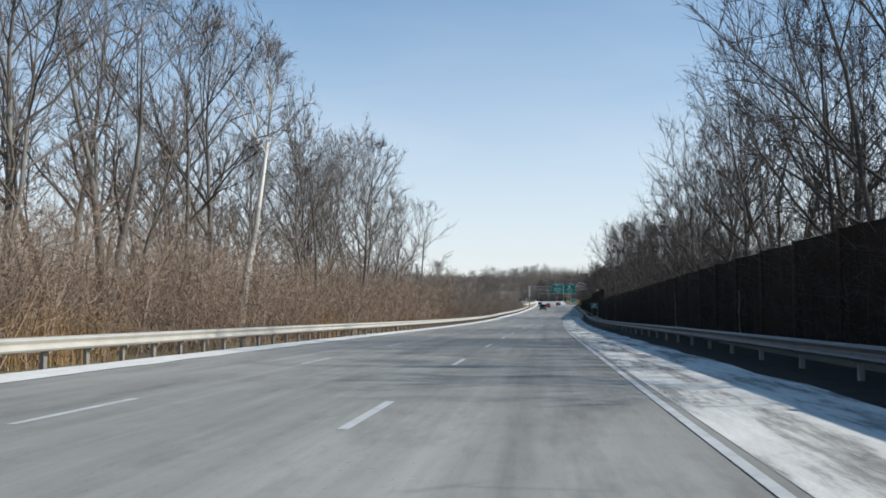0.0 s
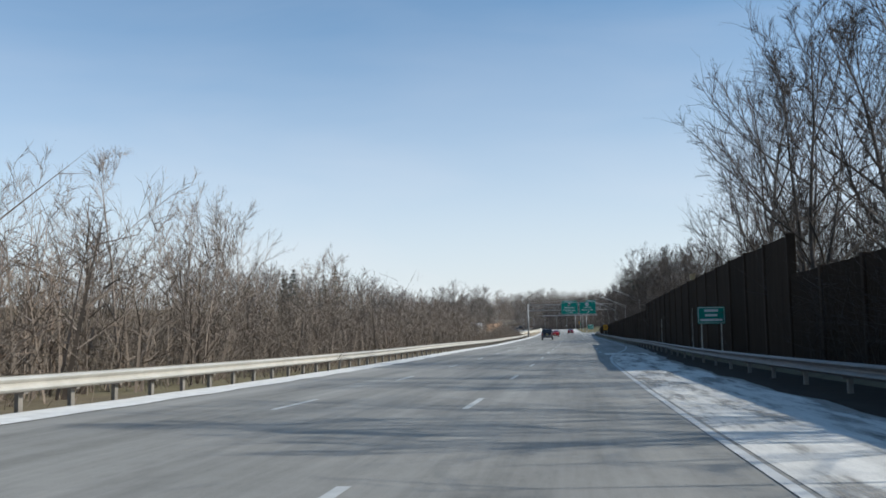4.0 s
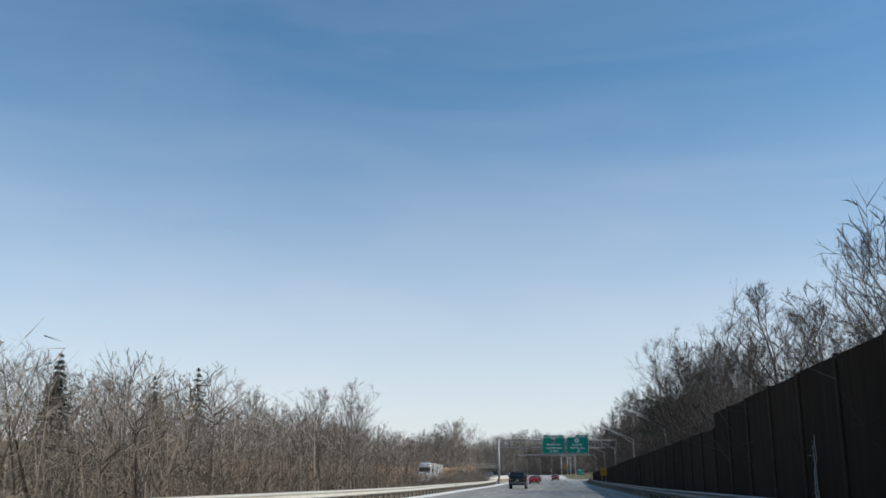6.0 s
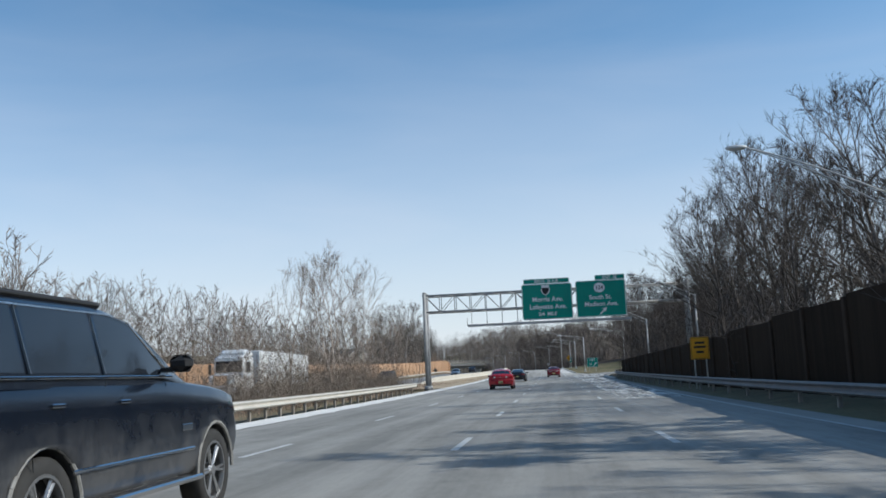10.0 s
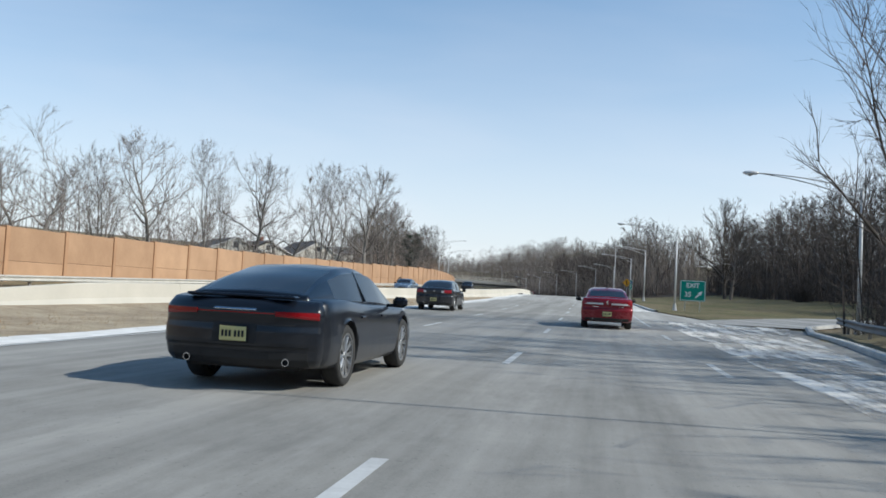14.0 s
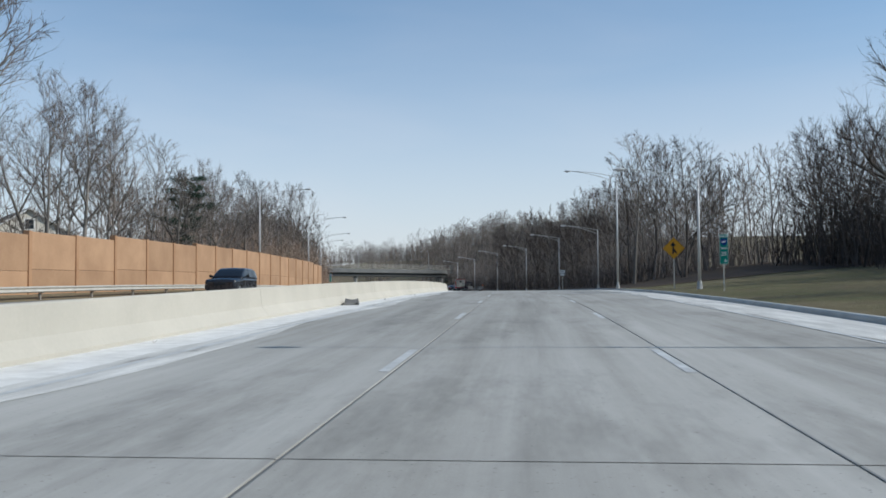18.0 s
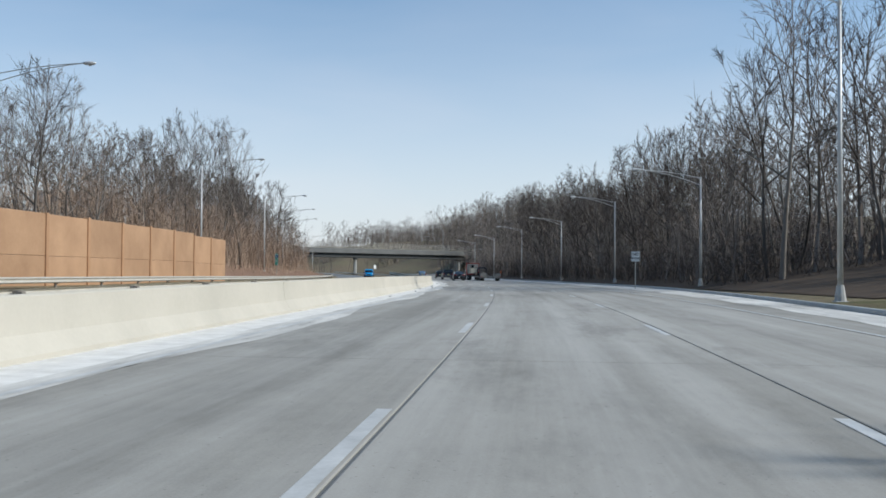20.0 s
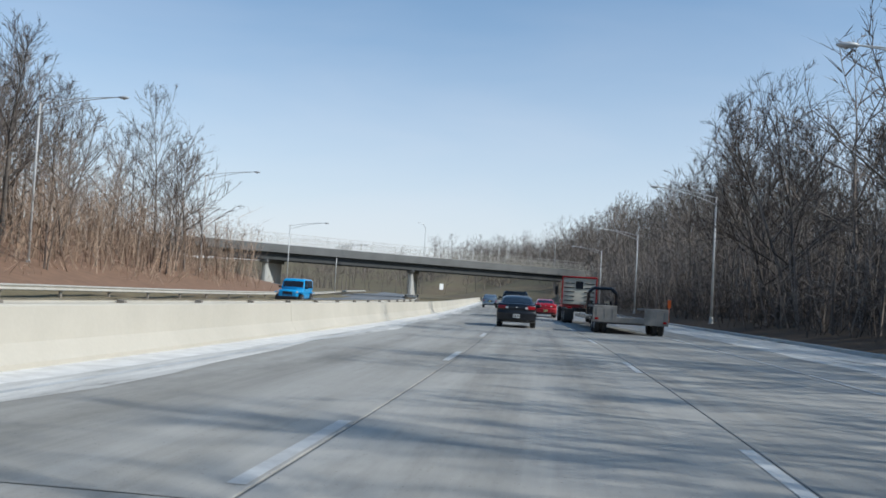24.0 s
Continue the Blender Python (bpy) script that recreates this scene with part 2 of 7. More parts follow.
M_ASPHALT = road_surface("asphalt", (0.262, 0.252, 0.226), (0.168, 0.161, 0.146), (0.49, 0.47, 0.43), 0.6)
M_RAMP = road_surface("ramp_asphalt", (0.25, 0.24, 0.22), (0.15, 0.145, 0.135), (0.55, 0.53, 0.49), 0.95)
M_SLAB = road_surface("concrete_slab", (0.325, 0.307, 0.27), (0.235, 0.222, 0.196), (0.52, 0.50, 0.46), 0.75)
M_OPPOSITE = road_surface("opposite_asphalt", (0.17, 0.175, 0.18), (0.12, 0.125, 0.13), (0.45, 0.45, 0.44), 0.5)


def salt_surface(name="road_salt", lo=0.40, hi=0.56):
    """Dried road salt, ragged, lying on the shoulders."""
    m, t, b = material(name, 0.9, 0.0, 0.2)
    vec = coords(t, (1.0, 0.12, 1.0), uv="road")
    n = noise_of(t, vec, 1.6, 8.0, 0.7)
    g = noise_of(t, coords(t, source="World"), 35.0, 2.0)
    col = mix(t, remap(t, n, 0.45, 0.62), (0.52, 0.50, 0.46), (0.74, 0.715, 0.66))
    t.links.new(remap(t, n, lo, hi), b.inputs["Alpha"])
    col = mix(t, remap(t, g, 0.35, 0.75, 0.0, 0.35), col, (0.32, 0.32, 0.31))
    t.links.new(col, b.inputs["Base Color"])
    bump(t, b, g, 0.3, 0.004)
    return m


M_SALT = salt_surface()
M_SALT_FULL = salt_surface("thick_road_salt", 0.26, 0.42)
M_SALT_BROAD = salt_surface("trodden_road_salt", 0.33, 0.50)
M_SALT_THICK = plain("thick_salt", (0.82, 0.80, 0.76), (0.56, 0.54, 0.50), 2.5, 0.9, relief=0.5, source="World", fine=30.0)
M_PAINT = plain("lane_paint", (0.62, 0.62, 0.60), (0.36, 0.36, 0.35), 1.6, 0.7, source="World", fine=25.0)
M_JOINT = plain("joint_sealant", (0.11, 0.107, 0.102), (0.17, 0.165, 0.157), 6.0, 0.6)
M_BARRIER = plain("barrier_concrete", (0.53, 0.49, 0.415), (0.41, 0.38, 0.32), 0.35, 0.85, relief=0.04, source="World", fine=14.0)
M_CURB = plain("curb_concrete", (0.55, 0.54, 0.51), (0.36, 0.355, 0.34), 1.2, 0.85, source="World")
M_GALV = plain("galvanised_steel", (0.60, 0.56, 0.49), (0.45, 0.42, 0.36), 1.5, 0.55, 0.25, 0.5, source="World")
# weathered rail steel, with the timber wall's shade put into its colour
M_GALV_DARK = plain("shaded_rail_steel", (0.20, 0.195, 0.19), (0.13, 0.125, 0.12), 1.5, 0.6, 0.3, 0.4, source="World")
M_POLE = plain("aluminium_pole", (0.58, 0.575, 0.56), (0.47, 0.465, 0.45), 2.0, 0.5, 0.3, 0.4, source="World")
M_GANTRY = plain("gantry_steel", (0.42, 0.41, 0.39), (0.31, 0.30, 0.285), 1.6, 0.6, 0.2, 0.3, source="World")
M_WEATHERED = plain("weathered_post", (0.30, 0.27, 0.23), (0.2, 0.18, 0.155), 4.0, 0.8, source="World")
M_TANWALL = plain("tan_wall_panel", (0.46, 0.285, 0.165), (0.315, 0.185, 0.105), 0.45, 0.88, relief=0.35, source="World", random_tint=0.10, fine=9.0)
M_TANPOST = plain("tan_wall_post", (0.43, 0.25, 0.14), (0.33, 0.185, 0.10), 0.8, 0.88, source="World", random_tint=0.08)
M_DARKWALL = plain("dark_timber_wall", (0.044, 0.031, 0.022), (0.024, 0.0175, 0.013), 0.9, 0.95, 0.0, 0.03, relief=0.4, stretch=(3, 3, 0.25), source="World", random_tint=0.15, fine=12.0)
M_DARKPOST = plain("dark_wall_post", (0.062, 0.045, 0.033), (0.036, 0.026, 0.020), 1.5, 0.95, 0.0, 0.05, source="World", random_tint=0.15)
M_GREEN = plain("green_sign_sheeting", (0.006, 0.26, 0.185), (0.007, 0.22, 0.16), 1.0, 0.45, fine=6.0)
M_WHITE = plain("white_sign_sheeting", (0.78, 0.78, 0.76), (0.7, 0.7, 0.68), 2.0, 0.5)
M_YELLOW = plain("yellow_sign_sheeting", (0.72, 0.33, 0.015), (0.62, 0.28, 0.015), 2.0, 0.5)
M_BLACK = plain("black_paint", (0.012, 0.012, 0.013), (0.02, 0.02, 0.02), 3.0, 0.5)
M_SIGNBACK = plain("sign_aluminium", (0.45, 0.45, 0.45), (0.38, 0.38, 0.38), 3.0, 0.45, 0.6)


def bark(name, a, b2, tint=0.2):
    return plain(name, a, b2, 2.2, 0.92, 0.0, 0.15, 0.5, (1, 1, 0.3), "Object", tint, 18.0, 0.4)


M_BARK = bark("grey_bark", (0.215, 0.195, 0.172), (0.125, 0.11, 0.096))
M_BARK_PALE = bark("pale_bark", (0.62, 0.58, 0.52), (0.30, 0.27, 0.235))
# dark bark and dark twigs carry the east woods' backlit shade as colour
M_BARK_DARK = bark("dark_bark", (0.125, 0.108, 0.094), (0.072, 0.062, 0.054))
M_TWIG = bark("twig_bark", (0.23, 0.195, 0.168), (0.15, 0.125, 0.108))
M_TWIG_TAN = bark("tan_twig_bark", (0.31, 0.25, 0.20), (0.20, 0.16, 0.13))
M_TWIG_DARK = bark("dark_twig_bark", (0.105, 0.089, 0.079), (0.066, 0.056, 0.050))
M_BRUSH = bark("brush_stems", (0.42, 0.305, 0.22), (0.265, 0.193, 0.142))
M_SCRUB = bark("scrub_stems", (0.235, 0.19, 0.15), (0.135, 0.11, 0.088))
M_REED = bark("dead_reed", (0.50, 0.33, 0.16), (0.34, 0.215, 0.10))
M_NEEDLE = plain("fir_needles", (0.022, 0.045, 0.026), (0.014, 0.028, 0.018), 2.0, 0.8, random_tint=0.2)


def soil():
    m, t, b = material("winter_ground", 0.95, 0.0, 0.1)
    p = coords(t, source="World")
    n1, n2, n3 = noise_of(t, p, 0.05, 4.0), noise_of(t, p, 1.1, 5.0), noise_of(t, p, 14.0, 3.0)
    col = mix(t, remap(t, n2, 0.35, 0.65), (0.20, 0.155, 0.10), (0.125, 0.10, 0.07))
    col = mix(t, remap(t, n1, 0.4, 0.6, 0.0, 0.45), col, (0.19, 0.18, 0.095))
    col = mix(t, remap(t, n3, 0.45, 0.8, 0.0, 0.6), col, (0.27, 0.225, 0.155))
    t.links.new(col, b.inputs["Base Color"])
    bump(t, b, n3, 0.6, 0.05)
    return m


M_SOIL = soil()
M_LITTER = plain("shaded_leaf_litter", (0.11, 0.082, 0.06), (0.06, 0.046, 0.036), 1.0, 0.95, 0, 0.1, 0.6, source="World", fine=14.0)
M_SHADED_MOULD = plain("shaded_leaf_mould", (0.045, 0.036, 0.028), (0.020, 0.017, 0.014), 1.6, 0.95, 0, 0.1, 0.7, source="World", fine=18.0)
M_LEAF = plain("leaf_litter", (0.27, 0.165, 0.11), (0.18, 0.115, 0.08), 1.2, 0.95, 0, 0.1, 0.6, source="World", fine=16.0)


def lawn():
    """Dormant lawn: straw, olive and bare earth in drifts, with short blades as relief."""
    m, t, b = material("dormant_grass", 0.97, 0.0, 0.08)
    p = coords(t, source="World")
    n1, n2, n3 = noise_of(t, p, 0.11, 4.0, 0.65), noise_of(t, p, 0.9, 5.0, 0.7), noise_of(t, p, 24.0, 3.0, 0.7)
    col = mix(t, remap(t, n1, 0.40, 0.60), (0.175, 0.145, 0.085), (0.095, 0.100, 0.046))
    col = mix(t, remap(t, n2, 0.50, 0.66, 0.0, 0.75), col, (0.105, 0.078, 0.052))
    col = mix(t, remap(t, n3, 0.42, 0.72, 0.0, 0.7), col, (0.225, 0.19, 0.12))
    t.links.new(col, b.inputs["Base Color"])
    bump(t, b, n3, 0.9, 0.06)
    return m


M_GRASS = lawn()


def dirt():
    """Pale sandy dirt with damp blotches and leaf crumbs."""
    m, t, b = material("gritty_dirt", 0.95, 0.0, 0.1)
    p = coords(t, source="World")
    n1, n2, n3 = noise_of(t, p, 0.7, 5.0, 0.7), noise_of(t, p, 5.0, 5.0, 0.7), noise_of(t, p, 28.0, 3.0)
    col = mix(t, remap(t, n1, 0.38, 0.62), (0.44, 0.36, 0.25), (0.29, 0.225, 0.155))
    col = mix(t, remap(t, n2, 0.55, 0.68, 0.0, 0.8), col, (0.16, 0.105, 0.065))
    col = mix(t, remap(t, n3, 0.5, 0.75, 0.0, 0.5), col, (0.52, 0.46, 0.36))
    t.links.new(col, b.inputs["Base Color"])
    bump(t, b, maths(t, "ADD", n2, n3), 0.8, 0.04)
    return m


M_DIRT = dirt()


# ---- ground ----
ROAD_START, ROAD_END = -120.0, 1250.0


def road_coords(px, py):
    """(s, lat) of many places at once."""
    out_s, out_l = np.empty(len(px)), np.empty(len(px))
    for i in range(0, len(px), 2000):
        dx, dy = px[i:i + 2000, None] - _x[None, :], py[i:i + 2000, None] - _y[None, :]
        k = np.argmin(dx * dx + dy * dy, axis=1)
        r = np.arange(len(k))
        a = _turn[k]
        ddx, ddy = dx[r, k], dy[r, k]
        out_s[i:i + 2000] = GRID[k] - ddx * np.sin(a) + ddy * np.cos(a)
        out_l[i:i + 2000] = ddx * np.cos(a) + ddy * np.sin(a)
    return out_s, out_l


def rise(s, lat):
    """Height of the ground over the road's level."""
    s, lat = np.asarray(s, dtype=float), np.asarray(lat, dtype=float)
    wood_r = np.interp(lat, [7.0, 9.5, 11.0, 18.0, 60.0, 200.0], [-0.07, -0.05, 0.5, 2.0, 4.0, 9.0])
    lawn_r = np.interp(lat, [5.0, 7.0, 12.0, 30.0, 60.0, 200.0], [-0.07, 0.10, 0.35, 1.1, 3.0, 9.0])
    bank_r = np.interp(lat, [8.3, 10.5, 13.0, 25.0, 60.0, 200.0], [-0.07, 0.05, 0.5, 2.6, 6.0, 12.0])
    flat_r = np.interp(lat, [5.0, 7.0, 22.0, 30.0, 50.0, 75.0, 200.0], [-0.07, -0.07, -0.07, -0.05, -0.02, 2.5, 9.0])
    w4 = np.clip((s - 444) / 20, 0, 1)
    lawn_r = flat_r * (1 - w4) + lawn_r * w4
    w1 = np.clip((s - 385) / 18, 0, 1)
    w2 = np.clip((s - 520) / 60, 0, 1)
    right = (wood_r * (1 - w1) + lawn_r * w1) * (1 - w2) + bank_r * w2
    wood_l = np.interp(lat, [-300.0, -60.0, -26.0, -14.0, -9.5, -8.0], [8.0, 2.5, 0.3, -0.25, -0.2, -0.07])
    wall_l = np.interp(lat, [-300.0, -60.0, -28.0, -25.5, -13.5, -12.0, -9.0, -8.0], [9.0, 2.2, 0.5, -0.07, -0.07, -0.1, -0.05, -0.07])
    bank_l = np.interp(lat, [-300.0, -70.0, -46.0, -29.0, -26.0, -13.5, -9.0], [18.0, 9.0, 5.5, 0.8, -0.07, -0.07, -0.07])
    v1 = np.clip((s - 200) / 50, 0, 1)
    v2 = np.clip((s - 570) / 30, 0, 1)
    open_l = np.interp(lat, [-300.0, -180.0, -66.0, -54.0, -26.0, -13.5, -9.0], [6.0, 1.0, 0.3, 0.1, -0.07, -0.07, -0.07])
    v3 = np.clip((s - 725) / 50, 0, 1)
    bank_l = bank_l * (1 - v3) + open_l * v3
    left = (wood_l * (1 - v1) + wall_l * v1) * (1 - v2) + bank_l * v2
    far = np.clip((s - 880) / 150, 0, 1)
    return np.where(lat > 0, right, left) * (1 - 0.4 * far) + np.clip((s - 740) / 160, 0, 1) * np.clip((lat - 12) / 24, 0, 1) * 17.0


def ground_z(s, lat):
    return float(np.interp(s, GRID, _z)) + float(rise(s, lat))


def base(s, lat, sink=0.0):
    """The place on the ground beside the road."""
    p = rp(s, lat)
    p.z = ground_z(s, lat) - sink
    return p


gx = np.unique(np.concatenate([np.arange(-140, 100, 3.0), np.linspace(-2600, -140, 26), np.linspace(100, 2600, 26)]))
gy = np.unique(np.concatenate([np.arange(-60, 900, 4.0), np.linspace(-1800, -60, 20), np.linspace(900, 4200, 30)]))
GX, GY = np.meshgrid(gx, gy)
gs, gl = road_coords(GX.ravel(), GY.ravel())
gz = np.interp(gs, GRID, _z) + rise(gs, gl)
nx, ny = len(gx), len(gy)
gv = np.stack([GX.ravel(), GY.ravel(), gz - 0.03 * (np.abs(gl) < 30)], -1)
gf = [(j * nx + i, j * nx + i + 1, (j + 1) * nx + i + 1, (j + 1) * nx + i) for j in range(ny - 1) for i in range(nx - 1)]
ground = thing("ground", "brown winter ground with dead leaves and dormant grass beside a highway", "ground", kind="structure",
               me=mesh("ground", gv, gf, M_SOIL, True))

# ---- pavements ----
CONCRETE = 405.0


def right_edge(s):
    return ramp(s, (-200, 7.6), (300, 8.0), (381, 8.2), (389, 9.2), (397, 9.9), (404.9, 11.5), (405.0, 8.0), (411, 7.4), (428, 5.6), (500, 5.6), (545, 7.0), (580, 8.6), (660, 9.4), (1300, 9.4))


def island_edge(s):
    """Where the kerb of the wooded island beside the ramp runs."""
    return right_edge(s) if s < 404.8 else ramp(s, (404.8, 11.5), (412, 14.5), (417, 19), (421, 25), (425, 32), (432, 50))


def gore_edge(s):
    """Where the lawn between the ramp and the carriageway ends."""
    return ramp(s, (411, 7.4), (420, 11.6), (430, 16.5), (436.5, 22.5), (442, 30), (447, 40))


road = thing("road", "salt-stained grey asphalt highway of three lanes", "road", kind="structure",
             me=sweep("road", ROAD_START, CONCRETE, 4.0, lambda s: [(la, 0.0) for la in (-8.4, -5.5, -2.0, 2.0, 5.5, right_edge(s))], M_ASPHALT))
bed = thing("road_bed", "dark joint bed under the concrete carriageway", "road", kind="structure",
            me=sweep("road_bed", CONCRETE, ROAD_END, 6.0, lambda s: [(-8.6, -0.012), (-4, -0.012), (0, -0.012), (4, -0.012), (right_edge(s), -0.012)], M_JOINT))
# concrete slabs, one for every lane between two joints
JOINT0, JOINT = 443.7 - 2 * 20.4, 20.4
slabs = thing("concrete_pavement", "pale concrete lane slabs with dark sealed joints", "road", kind="structure")
for k in range(-1, 40):
    a, b2 = JOINT0 + k * JOINT, JOINT0 + (k + 1) * JOINT
    a = max(a, CONCRETE)
    if b2 <= a + 1:
        continue
    for lo, hi in ((-8.5, -7.3), (-7.28, -3.682), (-3.65, -0.012), (0.012, 3.66), (3.68, None)):
        def prof(s, lo=lo, hi=hi):
            h = hi if hi is not None else right_edge(s)
            return [(lo, -0.03), (lo, -0.004), (lo + 0.012, 0.0), (lo + (h - lo) * 0.5, 0.0), (h - 0.012, 0.0), (h, -0.004), (h, -0.03)]
        part("slab", sweep("slab", a + 0.012, b2 - 0.012, 5.0, prof, M_SLAB), slabs)

# salt on the shoulders
for name, s0, s1, prof in (
        ("left_salt", ROAD_START, 345, lambda s: [(-8.48 + 0.05 * math.sin(s), 0.006), (-7.95, 0.016), (-7.12 + 0.08 * math.sin(s * 1.7) + 0.05 * math.sin(s * 5.1), 0.014)]),
        ("right_salt", ROAD_START, 165, lambda s: [(3.86, 0.005), (5.2, 0.008), (6.5 + 0.1 * math.sin(s * 0.9), 0.005)]),
        ("ramp_salt", 300, 405, lambda s: [(4.6, 0.005), (6.2, 0.008), (right_edge(s) - 0.7, 0.005)]),
        ("kerb_salt", 424, 780, lambda s: [(right_edge(s) - ramp(s, (424, 1.75), (545, 1.8), (600, 3.4), (800, 4.2)) + 0.12 * math.sin(s * 0.8), 0.005), (right_edge(s) - 0.7, 0.008), (right_edge(s) - 0.08, 0.005)])):
    thing("road_salt", "dried white road salt spread on the shoulder", "salt", kind="stuff", me=sweep(name, s0, s1, 2.0, prof, M_SALT_THICK if name == "left_salt" else M_SALT_FULL if name == "kerb_salt" else M_SALT_BROAD if name == "right_salt" else M_SALT))

# lane lines
marks = thing("lane_markings", "worn white painted lane dashes and edge lines", "lane marking", kind="structure")


def dash(lat, s0, length=3.1, w=0.13):
    part("lane_dash", sweep("lane_dash", s0, s0 + length, 1.6, [(lat - w / 2, 0.005), (lat + w / 2, 0.005)], M_PAINT), marks)


for k in range(-9, 34):
    s0 = 8.04 + 12.19 * k
    for lat in (-3.66, 0.0):
        dash(lat, s0)
    if 165 < s0 < 400:
        dash(3.66, s0)
for k in range(34, 95):
    s0 = 6.57 + 12.19 * k
    for lat in (-3.78, -0.10):
        dash(lat, s0 - 0.5, 3.1, 0.13)


def line(s0, s1, lat, w=0.12):
    f = lat if callable(lat) else (lambda s: lat)
    part("edge_line", sweep("edge_line", s0, s1, 3.0, lambda s: [(f(s) - w / 2, 0.009), (f(s) + w / 2, 0.009)], M_PAINT), marks)


line(ROAD_START, 800, -7.36)
line(ROAD_START, 176, lambda s: ramp(s, (0, 3.68), (147, 3.75), (154, 3.95), (160, 4.3), (166, 4.9), (176, 5.85)))
line(176, 330, lambda s: ramp(s, (176, 5.85), (190, 6.7), (210, 7.0), (330, 7.3)))
line(424, 800, lambda s: ramp(s, (424, 3.72), (700, 3.72)))
line(396, 424, lambda s: ramp(s, (396, 3.66), (424, 3.70)))

# the exit ramp that leaves to the right round the wooded point
rv, rf, ruv = [], [], []
RAMP_ROWS = ((405.0, 7.9, 405.0, 11.5), (408, 7.5, 408.5, 12.8), (411, 7.4, 412, 14.5), (415.5, 9.4, 414.5, 16.6), (420, 11.6, 417, 19), (425, 14.0, 419, 22),
             (430, 16.5, 421, 25), (436.5, 22.5, 425, 32), (442, 30, 428.5, 41), (447, 40, 432, 50))
for i, (sa, la, sb, lb) in enumerate(RAMP_ROWS):
    for k in range(5):
        ss, ll = sa + (sb - sa) * k / 4, la + (lb - la) * k / 4
        rv.append(rp(ss, ll, 0.004))
        ruv.append((ll * 0.5 + ss * 0.3, ss * 0.6 + i * 3.0))
for i in range(len(RAMP_ROWS) - 1):
    for k in range(4):
        rf.append((i * 5 + k, i * 5 + k + 1, i * 5 + k + 6, i * 5 + k + 5))
me = mesh("exit_ramp", rv, rf, M_RAMP)
lay = me.uv_layers.new(name="road")
for lp in me.loops:
    lay.data[lp.index].uv = ruv[lp.vertex_index]
thing("exit_ramp", "salted asphalt exit ramp curving away beside grass", "road", kind="structure", me=me)

# gutter leaf mould from shoulder to timber wall, rail and wall shade painted in
def gutter_edge(s):
    return ramp(s, (-120, 6.45), (100, 6.55), (150, 6.8), (170, 7.3), (212, 8.2), (240, 8.9)) + 0.10 * math.sin(s * 0.7) + 0.06 * math.sin(s * 2.9)


thing("gutter", "leaf mould in the gutter below the timber wall, darkened with its shade", "gutter", kind="structure",
      me=sweep("gutter", ROAD_START, 238, 1.5, lambda s: [(gutter_edge(s), 0.004), (gutter_edge(s) + 0.35, 0.02), (8.95 + max(0.0, gutter_edge(s) - 8.4), 0.03), (9.94, 0.06)], M_SHADED_MOULD, smooth=True))

# kerbs
thing("kerb", "pale concrete kerb along the grass verge", "kerb", kind="structure",
      me=sweep("kerb", 426, 900, 3.0, lambda s: [(right_edge(s), -0.03), (right_edge(s), 0.11), (right_edge(s) + 0.04, 0.14), (right_edge(s) + 0.2, 0.14), (right_edge(s) + 0.2, -0.05)], M_CURB))
thing("kerb", "curved concrete kerb round the wooded ramp island", "kerb", kind="structure",
      me=sweep("ramp_kerb", 360, 431, 1.5, lambda s: [(island_edge(s), -0.03), (island_edge(s), 0.11), (island_edge(s) + 0.04, 0.14), (island_edge(s) + 0.26, 0.14), (island_edge(s) + 0.26, -0.05)], M_CURB))
thing("verge", "dormant yellow-green mown grass verge", "grass", kind="structure",
      me=sweep("verge", 413, 545, 3.0, lambda s: [(right_edge(s) + 0.19, 0.135 if s > 426 else 0.03)] + [(la, float(rise(s, la)) + 0.06) for la in [right_edge(s) + 0.2 + (min(30.0, gore_edge(s) - 0.1) - right_edge(s) - 0.2) * k for k in (0.15, 0.3, 0.5, 0.75, 1.0)]], M_GRASS, smooth=True))

# ---- the other carriageway ----
def part_way(s):
    """How far the other carriageway lies beyond its place further on."""
    return ramp(s, (-200, -42), (120, -20), (190, -5), (232, 0), (720, 0), (745, -2), (810, -10.5), (1000, -28))


thing("opposite_road", "grey asphalt carriageway of the oncoming traffic", "road", kind="structure",
      me=sweep("opposite_road", ROAD_START, ROAD_END, 5.0, lambda s: [(la + part_way(s), 0.01 + max(0.0, float(rise(s, -20 + part_way(s))))) for la in (-25.0, -21.0, -17.0, -13.6)], M_OPPOSITE))
for lat in (-24.4, -14.2):
    part("edge_line", sweep("edge_line", 235, 1000, 6.0, lambda s, lat=lat: [(lat - 0.07 + part_way(s), 0.016), (lat + 0.07 + part_way(s), 0.016)], M_PAINT), marks)

thing("bank", "leaf-strewn reddish brown bank below the west wood", "bank", kind="structure",
      me=sweep("bank", 596, 745, 4.0, lambda s: [(la, float(rise(s, la)) + 0.06) for la in (-50.0, -46.0, -42.0, -38.0, -34.0, -30.5, -28.0)], M_LEAF, smooth=True))

# leaf litter sheet whose dark colour also holds the wood's shade
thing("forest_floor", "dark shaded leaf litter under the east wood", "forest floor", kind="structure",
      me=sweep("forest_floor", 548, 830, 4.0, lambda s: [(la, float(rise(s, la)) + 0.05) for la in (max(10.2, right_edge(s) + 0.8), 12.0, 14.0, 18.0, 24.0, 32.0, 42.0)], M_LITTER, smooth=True))
